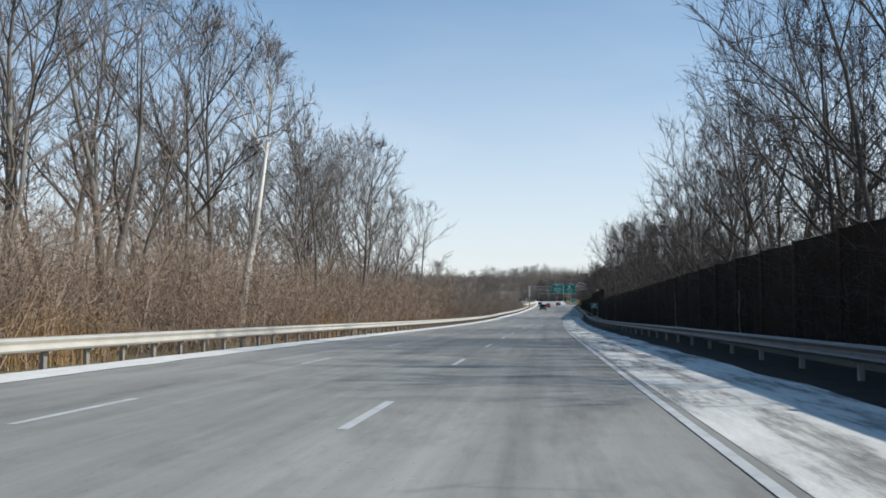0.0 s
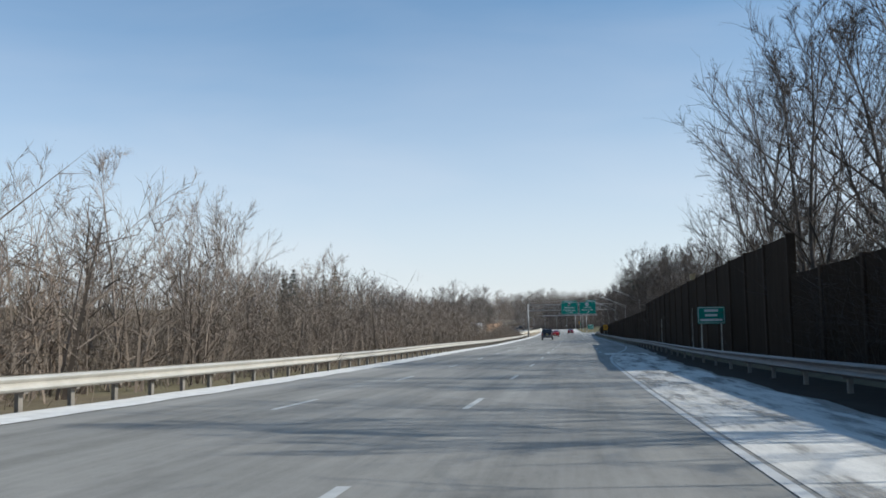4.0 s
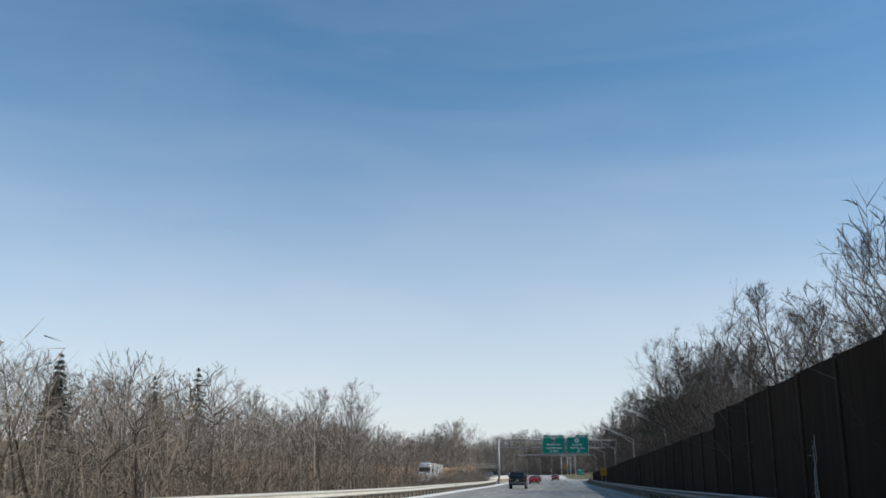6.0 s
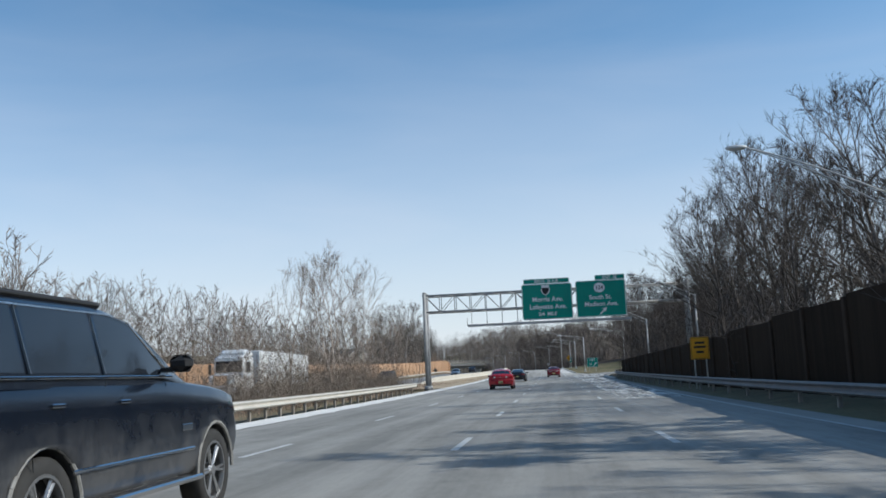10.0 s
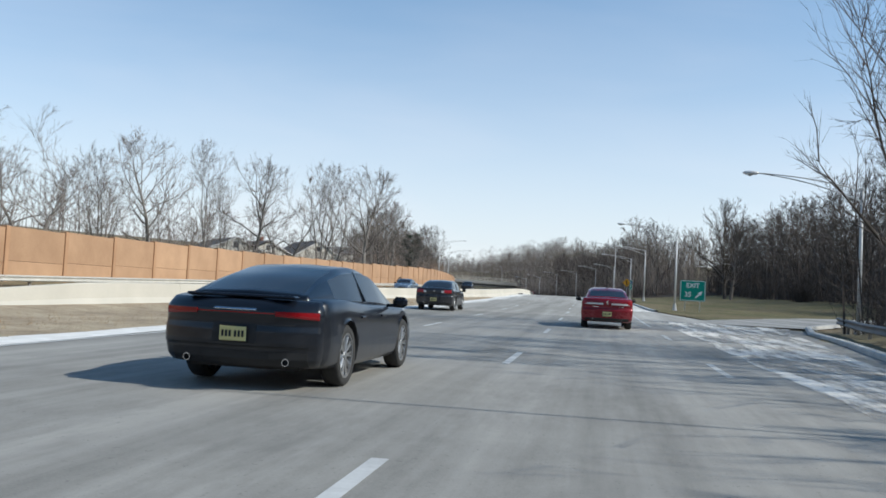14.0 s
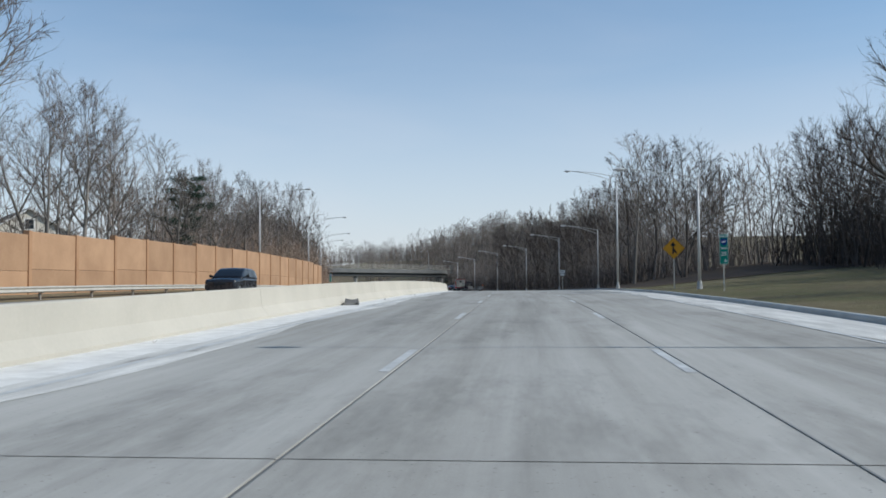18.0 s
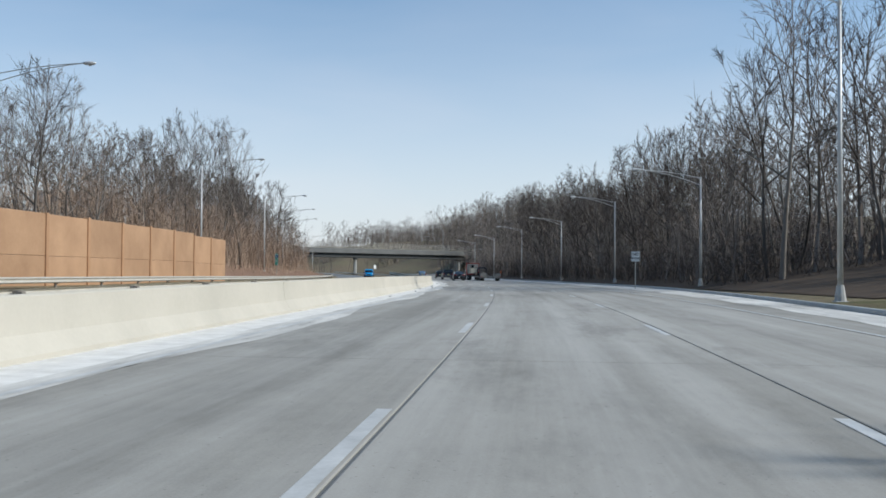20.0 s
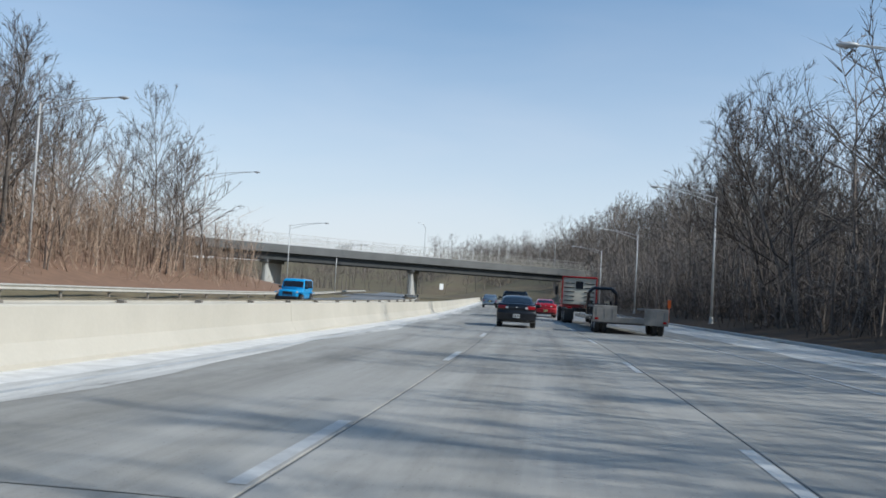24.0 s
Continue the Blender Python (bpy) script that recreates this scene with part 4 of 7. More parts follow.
for k, (s, lat, z) in enumerate(((402, -36, 0.72), (418, -38, 0.8), (431, -36, 0.78), (541, -33, 0.8), (552, -32, 0.8), (560, -34, 0.85))):
    plant(STOUT[k % 3], s, lat, z, s * 1.3)
grove(rng, WOOD + TALL[:2], 518, 592, 6.0, -31, -42, 0.6, 0.9)
# the wooded bank of the last stretch
grove(rng, WOOD + TALL, 600, 722, 4.4, -33, -48, 0.65, 0.95)
plant(TALL[2], 652, -43, 1.05, 0.9)
grove(rng, YOUNG, 604, 690, 9.0, -30, -37, 0.8, 1.1)
# east: behind the timber wall
grove(rng, DARK, 2, 150, 6.0, 13, 18, 0.62, 0.95)
grove(rng, DARK, 150, 226, 4.2, 13, 20, 0.45, 0.62)
grove(rng, DARK, 226, 250, 2.3, 12.8, 18, 0.6, 0.76)
grove(rng, DARK, 250, 318, 3.2, 13.0, 20, 0.48, 0.68)
grove(rng, DARK, 318, 340, 3.0, 13.0, 18, 0.75, 0.95)
grove(rng, DARK, 340, 386, 3.0, 13.0, 20, 0.46, 0.6)
for s, lat, k, z in ((17.6, 13.4, 2, 1.12), (23.7, 14.0, 4, 1.1), (27.5, 15.2, 1, 1.0), (34.3, 14.0, 2, 1.0), (55.4, 14.0, 4, 0.95), (67.2, 14.2, 1, 0.9)):
    plant(DARK[k], s, lat, z, s)
plant(DARK[0], 239, 13.6, 0.82, 1.1)
plant(DARK[4], 246.5, 13.2, 0.8, 2.4)
plant(DARK[1], 251, 14.0, 0.78, 4.0)
plant(DARK[3], 158, 13.5, 1.0, 0.6)
plant(DARK[2], 163.5, 14.2, 0.85, 1.6)
plant(DARK[1], 151, 14.0, 1.05, 2.6)
plant(DARK[4], 146, 13.4, 0.95, 3.1)
# east: lawn and wood past the ramp
plant(BROAD[0], 517.5, 24.3, 1.28, 0.3, 0.8)
plant(BROAD[1], 492, 21, 0.8, 1.3)
plant(BROAD[0], 470, 30, 0.75, 2.3)
plant(DARK[1], 398, 17.0, 0.88, 2.0)
plant(DARK[0], 404, 19.0, 0.8, 1.0)
plant(DARK[3], 394.5, 12.2, 0.86, 0.2)
plant(DARK[2], 388, 12.5, 0.7, 2.2)
plant(DARK[4], 381, 12.6, 0.72, 3.2)
plant(DARK[0], 376, 13.2, 0.8, 4.2)
grove(rng, WOOD, 448, 560, 7.0, 33, 42, 0.8, 1.12)
grove(rng, WOOD + DARK, 568, 730, 4.2, 14, 21, 0.8, 1.08)
grove(rng, WOOD + DARK, 548, 576, 5.0, 35, 44, 0.85, 1.1)


def conifer(seed, h, wide, mat):
    rg3 = np.random.default_rng(seed)
    wood, fine = Limbs(), Limbs()
    wood.limb([[0, 0, -0.3], [0.05, 0, h * 0.5], [0, 0, h]], 0.16, 0.02, 6)
    z = h * 0.12
    while z < h * 0.99:
        ln = wide * (1 - z / h) ** 0.95 + 0.05
        fuzz = 0.25 + 0.75 * min(1.0, ln / (0.5 * wide))
        for k in range(7):
            a = rg3.uniform(0, 6.28)
            d = np.array([math.cos(a), math.sin(a), rg3.uniform(-0.45, 0.0)])
            p = np.array([0, 0, z + rg3.uniform(-0.15, 0.15)])
            e = p + d * ln * rg3.uniform(0.55, 1.2)
            wood.limb([p, e], 0.022, 0.006, 3)
            for q in range(11):
                c = p + (e - p) * rg3.uniform(0.2, 1.0)
                w = d * 0.6 + rg3.normal(0, 0.6, 3)
                w[2] -= 0.25
                fine.sliver(c, c + w * rg3.uniform(0.3, 0.6) * fuzz, 0.075)
        z += h * 0.045
    return wood.done("trunk", M_BARK_DARK), fine.done("crown", mat), "dark green conifer among bare trees", "conifers"


FIR = [conifer(51, 12.5, 3.0, M_NEEDLE), conifer(52, 10.5, 2.7, M_NEEDLE)]


def pine(seed, h, wide):
    """Flat tufts of needles on crooked level limbs."""
    rg3 = np.random.default_rng(seed)
    wood, fine = Limbs(), Limbs()
    wood.limb([[0, 0, -0.3], [0.12, 0.05, h * 0.4], [-0.08, 0.1, h * 0.75], [0, 0, h * 0.97]], 0.2, 0.03, 7)
    for k in range(22):
        u = 0.30 + 0.68 * (k + rg3.uniform(0, 0.9)) / 22
        ln = wide * (0.35 + 0.65 * math.sin(math.pi * min(1.0, (1.04 - u) / 0.62))) * rg3.uniform(0.6, 1.1)
        a = k * 2.4 + rg3.uniform(-0.5, 0.5)
        d = np.array([math.cos(a), math.sin(a), 0.0])
        p0 = np.array([0, 0, h * u])
        mid_ = p0 + d * ln * 0.5 + np.array([0, 0, rg3.uniform(-0.2, 0.2)])
        e = p0 + d * ln + np.array([0, 0, rg3.uniform(-0.1, 0.6)])
        wood.limb([p0, mid_, e], 0.05, 0.012, 4)
        for c0 in (0.5, 0.68, 0.84, 1.0):
            c = p0 + (e - p0) * c0 + rg3.normal(0, 0.22, 3) * np.array([1, 1, 0.5])
            for q in range(34):
                b0 = c + rg3.normal(0, 0.30, 3) * np.array([1, 1, 0.4])
                w = rg3.normal(0, 1.0, 3)
                w[2] = abs(w[2]) * 0.7
                fine.sliver(b0, b0 + w / np.linalg.norm(w) * rg3.uniform(0.18, 0.34), 0.05)
    return wood.done("trunk", M_BARK_DARK), fine.done("crown", M_NEEDLE), "dark pine with level tufted limbs among bare trees", "conifers"


PINE = pine(53, 11.0, 2.7)
for k, (s, lat, z) in enumerate(((265, -41, 1.05), (257, -42, 0.85), (246, -38, 0.82), (231, -40, 0.9), (226, -37, 0.8), (662, -40, 1.0))):
    plant(FIR[k % 2], s, lat, z, s)
plant(PINE, 548, -34, 1.0, 0.5)
plant(PINE, 275, 14.6, 0.93, 1.5, 1.15)
plant(PINE, 281, 16.5, 0.88, 3.5, 1.25)
plant(PINE, 268, 16.0, 0.8, 5.0, 1.2)


# ---- far woods and undergrowth, joined ----
def far_wood(name, label, spots, mat, h0, h1, seed):
    rg2 = np.random.default_rng(seed)
    vs, ts, n = [], [], 0
    for s, lat in spots:
        v, t = FAR[rg2.integers(len(FAR))]
        k, a = rg2.uniform(h0, h1) / 15.0, rg2.uniform(0, 6.28)
        c, d = math.cos(a) * k * 1.15, math.sin(a) * k * 1.15
        p = base(s, lat, 0.3)
        vs.append(np.stack([v[:, 0] * c - v[:, 1] * d + p.x, v[:, 0] * d + v[:, 1] * c + p.y, v[:, 2] * k + p.z], -1))
        ts.append(t + n)
        n += len(v)
    return thing(name, label, "woods", kind="stuff", me=tri_mesh(name, np.concatenate(vs), np.concatenate(ts), [mat]))


rg = np.random.default_rng(9)


def spots(n, s0, s1, a, b):
    return [(rg.uniform(s0, s1), rg.uniform(min(a, b), max(a, b))) for _ in range(n)]


far_wood("far_woods", "dense bare woods west of the highway", spots(100, -25, 130, -42, -19), M_TWIG, 8, 15, 1)
far_wood("far_woods", "lower bare woods before the open median", spots(60, 120, 230, -48, -24) + spots(30, 230, 290, -60, -32), M_TWIG, 7, 11, 8)
far_wood("far_woods", "bare woods behind the tan wall", spots(170, 225, 420, -56, -31) + spots(40, 515, 595, -50, -33) + spots(40, 420, 520, -70, -50), M_TWIG, 7.5, 12, 6)
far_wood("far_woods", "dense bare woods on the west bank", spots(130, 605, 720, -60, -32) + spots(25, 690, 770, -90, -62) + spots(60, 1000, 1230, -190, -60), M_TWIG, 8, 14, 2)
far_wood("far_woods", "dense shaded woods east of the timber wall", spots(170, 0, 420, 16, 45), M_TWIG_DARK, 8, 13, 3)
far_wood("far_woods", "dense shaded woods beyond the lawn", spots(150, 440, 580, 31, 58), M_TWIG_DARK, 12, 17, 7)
# lighter twig colour in the next two woods takes the place of distance haze
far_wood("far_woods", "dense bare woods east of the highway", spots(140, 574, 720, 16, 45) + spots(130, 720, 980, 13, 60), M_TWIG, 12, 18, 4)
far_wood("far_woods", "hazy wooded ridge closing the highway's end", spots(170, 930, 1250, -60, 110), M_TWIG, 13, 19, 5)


def ground_at(ss, ll):
    """Places on the ground beside the road, many at once."""
    a = np.interp(ss, GRID, _turn)
    return np.stack([np.interp(ss, GRID, _x) + ll * np.cos(a), np.interp(ss, GRID, _y) + ll * np.sin(a),
                     np.interp(ss, GRID, _z) + rise(ss, ll) - 0.1], -1)


def undergrowth(name, label, spots_, mat, h0, h1, seed, stems=22, wide=1.3, thick=0.011, twigs=9, lean=0.3, tangle=0.75):
    """Bushes: leaning stems with many crossing twigs, and twigs on those."""
    rg2 = np.random.default_rng(seed)
    L = Limbs(True)
    sp = np.array(spots_)
    hh = np.repeat(rg2.uniform(h0, h1, len(sp)), stems) * rg2.uniform(0.45, 1.1, len(sp) * stems)
    n = len(hh)
    A = np.repeat(ground_at(sp[:, 0], sp[:, 1]), stems, 0)
    A[:, :2] += rg2.normal(0, wide * 0.6, (n, 2))
    D = np.concatenate([rg2.normal(0, lean, (n, 2)), np.ones((n, 1))], 1)
    B = A + D * hh[:, None]
    M = A + (B - A) * 0.5 + rg2.normal(0, 0.05, (n, 3)) * hh[:, None]
    L.slivers(A, M + (M - A) * 0.25, np.full(n, thick) * (0.5 + hh / h1))
    L.slivers(M, B, np.full(n, thick * 0.7))
    u = rg2.uniform(0.08, 0.95, (n, twigs))
    P = np.where((u < 0.5)[..., None], A[:, None] + (M - A)[:, None] * (u * 2)[..., None], M[:, None] + (B - M)[:, None] * (u * 2 - 1)[..., None]).reshape(-1, 3)
    T = rg2.normal(0, tangle, (n * twigs, 3))
    T[:, 2] = np.abs(T[:, 2]) * 0.6 + 0.12
    ln = np.repeat(hh, twigs) * rg2.uniform(0.12, 0.32, n * twigs)
    Q = P + T * ln[:, None]
    L.slivers(P, Q, np.full(len(P), thick * 0.6))
    T2 = T * 0.5 + rg2.normal(0, tangle * 0.8, T.shape)
    P2 = P + (Q - P) * rg2.uniform(0.2, 0.8, len(P))[:, None]
    L.slivers(P2, P2 + T2 * ln[:, None] * 0.6, np.full(len(P), thick * 0.45))
    return thing(name, label, "undergrowth", kind="stuff", me=L.done(name, mat))


def row(n, s0, s1, a, b):
    return [(s0 + (s1 - s0) * (i + rg.uniform(-0.8, 0.8)) / n, rg.uniform(min(a, b), max(a, b))) for i in range(n)]


undergrowth("brush", "tangled brown brush thicket behind the guardrail", row(330, -28, 118, -11.3, -17), M_BRUSH, 2.2, 6.2, 21, 16, 1.7, 0.012, 11, 0.36)
undergrowth("brush", "tall brown brush and brambles below the west wood", row(150, -28, 112, -13.0, -18.5), M_BRUSH, 3.2, 6.4, 37, 14, 1.8, 0.014, 11, 0.34)
undergrowth("brush", "tangled grey-brown brush thicket behind the guardrail", row(250, 108, 255, -11.2, -16.5), M_SCRUB, 1.6, 5.2, 22, 16, 1.8, 0.011, 11, 0.36)
undergrowth("brush", "upright orange-tan reeds among the brush", [(s + rg.uniform(-1.2, 1.2), rg.uniform(-12.4, -11.0)) for s in (9, 10, 11, 13.5, 14.5, 41, 43, 44.5, 60, 77, 78.5, 96)], M_REED, 1.4, 2.3, 33, 60, 0.9, 0.010, 3, 0.08)
undergrowth("brush", "knee-high brown brush at the open median's start", row(45, 252, 296, -11.4, -13.2), M_SCRUB, 0.8, 2.4, 31, 14, 1.0, 0.010, 9, 0.4)
undergrowth("brush", "dark brown bushes in the open median", row(130, 300, 347, -11.6, -16.5), M_SCRUB, 1.5, 3.4, 32, 18, 1.1, 0.011, 10, 0.35)
undergrowth("brush", "low dead reeds and brush in the open median", row(150, 268, 372, -10.8, -13.2), M_BRUSH, 0.4, 0.9, 23, 20, 1.2, 0.006, 5, 0.3)
undergrowth("brush", "red-brown brush before the tan wall", row(105, 333, 394, -25.2, -26.7), M_BRUSH, 1.8, 3.3, 39, 20, 1.3, 0.013, 10, 0.32)
undergrowth("brush", "grey-brown bushes rising behind the tan wall", row(110, 282, 400, -29.2, -34), M_SCRUB, 3.6, 6.2, 40, 22, 1.8, 0.017, 10, 0.34)
undergrowth("brush", "dry tan reeds beyond the oncoming carriageway", row(90, 225, 330, -26.2, -26.8), M_REED, 0.8, 1.6, 24, 24, 0.9, 0.009, 5, 0.25)
undergrowth("brush", "brown scrub on the wooded bank", row(130, 590, 725, -28.5, -42), M_BRUSH, 0.9, 2.6, 25, 10, 1.7, 0.016, 8, 0.4)
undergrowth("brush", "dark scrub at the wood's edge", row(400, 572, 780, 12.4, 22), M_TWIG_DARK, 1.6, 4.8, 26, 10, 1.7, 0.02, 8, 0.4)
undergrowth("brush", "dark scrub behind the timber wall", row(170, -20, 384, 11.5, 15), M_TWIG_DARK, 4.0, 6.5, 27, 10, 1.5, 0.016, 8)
undergrowth("brush", "dead creeper draped along the top of the timber wall", [(s_, 9.96 + rg.uniform(-0.1, 0.3)) for s_ in np.arange(-20, 134, 0.55)], M_TWIG_DARK, 3.3, 3.9, 38, 7, 0.32, 0.010, 12, 0.06, 0.9)
undergrowth("brush", "dry weeds along the barrier's foot", row(190, 372, 456, -11.6, -9.0), M_REED, 0.10, 0.42, 28, 14, 0.6, 0.004, 4)
undergrowth("brush", "dead leaves and weeds caught at the barrier's foot", [(s, barrier_lat(s) + 0.16) for s in (458, 461, 462, 466, 471, 472, 473.5, 480, 482, 488, 490, 497, 503, 511, 524, 538)], M_BRUSH, 0.05, 0.2, 34, 26, 0.45, 0.006, 4, 0.9)
undergrowth("brush", "dark shrubs on the wooded island beside the ramp", [(s, lat) for s, lat in ((393, 13.5), (397, 13.2), (400, 14.2), (403, 15.0), (406, 15.8), (408, 17.5), (411, 19.0), (405, 18.5), (400, 17.0), (413, 22.0))], M_TWIG_DARK, 2.0, 3.6, 35, 60, 1.2, 0.014, 12, 0.35)
undergrowth("brush", "dark rounded bush standing on the lawn", [(474.5, 26.5), (474.9, 26.2), (474.2, 26.8)], M_TWIG_DARK, 2.6, 4.2, 36, 60, 0.7, 0.016, 12, 0.4)
undergrowth("brush", "woody scrub at the far side of the lawn", row(140, 425, 545, 29, 36), M_TWIG_DARK, 1.5, 4.0, 29, 12, 1.7, 0.018, 8, 0.4)


def thicket(name, label, n, s0, s1, a, b, mat, h0, h1, seed, w=0.03, twigs=8, lean=0.16):
    """Close slim saplings that fill a wood's depth."""
    rg3 = np.random.default_rng(seed)
    P = ground_at(rg3.uniform(s0, s1, n), rg3.uniform(min(a, b), max(a, b), n))
    h = rg3.uniform(h0, h1, n)[:, None]
    E = P + np.concatenate([rg3.normal(0, lean, (n, 2)), np.ones((n, 1))], 1) * h
    L = Limbs(True)
    L.slivers(P, E, w * rg3.uniform(0.5, 1.4, n))
    u = rg3.uniform(0.12, 0.92, (n, twigs, 1))
    C = (P[:, None] + (E - P)[:, None] * u).reshape(-1, 3)
    D = rg3.normal(0, 0.6, (n * twigs, 3))
    D[:, 2] = np.abs(D[:, 2]) * 0.8 + 0.25
    ln = np.repeat(h[:, 0], twigs) * rg3.uniform(0.12, 0.3, n * twigs)
    F = C + D * ln[:, None]
    L.slivers(C, F, np.full(len(C), w * 0.42))
    G = C + (F - C) * rg3.uniform(0.3, 0.8, len(C))[:, None]
    L.slivers(G, G + (D * 0.5 + rg3.normal(0, 0.5, D.shape)) * ln[:, None] * 0.6, np.full(len(C), w * 0.3))
    return thing(name, label, "undergrowth", kind="stuff", me=L.done(name, mat))


# paler twigs than in the nearer east woods, haze put into the colour
thicket("thicket", "dense shaded saplings filling the east wood", 4600, 576, 800, 12.5, 38, M_TWIG, 3.0, 9.0, 61, 0.05)
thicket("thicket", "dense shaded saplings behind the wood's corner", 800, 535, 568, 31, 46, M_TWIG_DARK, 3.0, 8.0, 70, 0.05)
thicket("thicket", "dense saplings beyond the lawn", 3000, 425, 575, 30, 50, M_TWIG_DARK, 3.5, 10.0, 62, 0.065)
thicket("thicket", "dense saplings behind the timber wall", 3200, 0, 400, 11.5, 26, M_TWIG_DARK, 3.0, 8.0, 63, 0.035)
thicket("thicket", "dense brown saplings of the west wood", 3600, -28, 135, -14, -36, M_BRUSH, 3.0, 6.5, 64, 0.03, 9, 0.2)
thicket("thicket", "dense grey-brown saplings before the open median", 3600, 105, 236, -13, -36, M_SCRUB, 2.2, 5.4, 65, 0.026, 8, 0.22)
thicket("thicket", "pale slender stems along the scrub's edge", 330, 104, 252, -11.6, -15, M_TWIG_TAN, 3.2, 5.8, 71, 0.05, 12, 0.14)
thicket("thicket", "dense brown saplings on the west bank", 3400, 592, 728, -31, -54, M_BRUSH, 2.5, 7.5, 66, 0.04)
thicket("thicket", "brown saplings behind the tan wall", 2200, 230, 600, -30, -52, M_TWIG, 2.5, 5.5, 67, 0.045)
# far saplings also get the paler twigs in place of haze
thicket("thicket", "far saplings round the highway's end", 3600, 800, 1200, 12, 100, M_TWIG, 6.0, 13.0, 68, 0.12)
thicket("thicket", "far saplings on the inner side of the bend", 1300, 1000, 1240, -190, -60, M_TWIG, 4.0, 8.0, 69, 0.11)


# ---- lettering ----
def letters(text, size, mat, parent, m, align="CENTER", bold=0.0, name="lettering"):
    cu = bpy.data.curves.new(name, "FONT")
    cu.body, cu.size, cu.align_x, cu.align_y, cu.extrude, cu.offset = text, size, align, "CENTER", 0.004, bold
    cu.resolution_u = 3
    tmp = bpy.data.objects.new(name, cu)
    me = bpy.data.meshes.new_from_object(tmp)
    bpy.data.objects.remove(tmp)
    me.materials.clear()
    me.materials.append(mat)
    return part(name, me, parent, m=m)


FACE = pose(0, 0, 0, 90, 0, 0)   # lettering upright, read from -y


def face(x, y, z):
    return Matrix.Translation((x, y, z)) @ FACE


def plate(w, h, mat, thick=0.02, r=0.06):
    """A sign plate with rounded corners, in the x-z plane, face at y = 0, body behind."""
    ring = []
    for cx, cz, a0 in ((w / 2 - r, h / 2 - r, 0), (-w / 2 + r, h / 2 - r, 90), (-w / 2 + r, -h / 2 + r, 180), (w / 2 - r, -h / 2 + r, 270)):
        ring += [(cx + r * math.cos(radians(a0 + k * 22.5)), cz + r * math.sin(radians(a0 + k * 22.5))) for k in range(5)]
    n = len(ring)
    v = [(x, 0, z) for x, z in ring] + [(x, thick, z) for x, z in ring]
    f = [tuple(range(n)), tuple(range(2 * n - 1, n - 1, -1))] + [(i, i + n, (i + 1) % n + n, (i + 1) % n) for i in range(n)]
    return mesh("plate", v, [tuple(reversed(q)) for q in f], mat)


def border(w, h, mat, b=0.035, inset=0.03, r=0.06):
    """A thin raised frame line on a sign's face."""
    g = Geo()
    W2, H2 = w / 2 - inset, h / 2 - inset
    for c, sz in (((0, -0.003, H2 - b / 2), (2 * W2 - 2 * b, 0.006, b)), ((0, -0.003, -H2 + b / 2), (2 * W2 - 2 * b, 0.006, b)),
                  ((W2 - b / 2, -0.003, 0), (b, 0.006, 2 * H2 - 2 * b)), ((-W2 + b / 2, -0.003, 0), (b, 0.006, 2 * H2 - 2 * b))):
        g.box(c, sz)
    return g.mesh("border", mat)


def arrow_mesh(size, mat):
    """An arrow that points up to the right."""
    v = [(-0.5, -0.36), (-0.36, -0.5), (0.16, 0.02), (0.30, -0.12), (0.5, 0.5), (-0.12, 0.30), (0.02, 0.16)]
    return mesh("arrow", [(x * size, -0.006, z * size) for x, z in v], [(0, 1, 2, 6), (2, 3, 4, 5, 6)], mat)


# ---- the sign gantry ----
GS = 341.0
gantry = thing("sign_gantry", "grey tubular steel sign gantry with lattice truss spanning the lanes", "gantry", m=at(GS, 0))
for x in (-9.1, 13.4):
    for y in (-0.75, 0.75):
        g = Geo().tube((x, y, -0.1), (x, y, 8.35), 0.17, 0.15, 14).tube((x, y, -0.05), (x, y, 0.35), 0.30, 0.26, 14)
        g.tube((x, y, 8.33), (x, y, 8.42), 0.19, 0.12, 14)
        part("column", g.mesh("column", M_GANTRY, True), gantry)
    for z0, z1 in ((0.6, 2.2), (2.2, 0.6), (2.2, 4.0), (4.0, 2.2), (4.0, 5.8), (5.8, 4.0)):
        part("brace", Geo().tube((x, -0.75, z0), (x, 0.75, z1), 0.045, n=8).mesh("brace", M_GANTRY), gantry)
for y in (-0.75, 0.75):
    for z in (6.68, 8.12):
        part("chord", Geo().tube((-9.3, y, z), (13.6, y, z), 0.075, n=10).mesh("chord", M_GANTRY, True), gantry)
for k in range(17):
    x0, x1 = -9.1 + k * 1.325, -9.1 + (k + 1) * 1.325
    g = Geo()
    for y in (-0.75, 0.75):
        g.tube((x0, y, 6.68), (x0, y, 8.12), 0.035, n=6)
        g.tube((x0, y, 6.68 if k % 2 else 8.12), (x1, y, 8.12 if k % 2 else 6.68), 0.032, n=6)
    for z in (6.68, 8.12):
        g.tube((x0, -0.75, z), (x1, 0.75, z), 0.03, n=6).tube((x0, -0.75, z), (x0, 0.75, z), 0.03, n=6)
    part("lattice", g.mesh("lattice", M_GANTRY), gantry)
walkway = part("catwalk", Geo().box((1.6, -1.55, 5.30), (13.8, 0.62, 0.05)).box((1.6, -1.86, 5.27), (13.8, 0.06, 0.14)).box((1.6, -1.24, 5.27), (13.8, 0.06, 0.14)).mesh("catwalk", M_SIGNBACK), gantry)
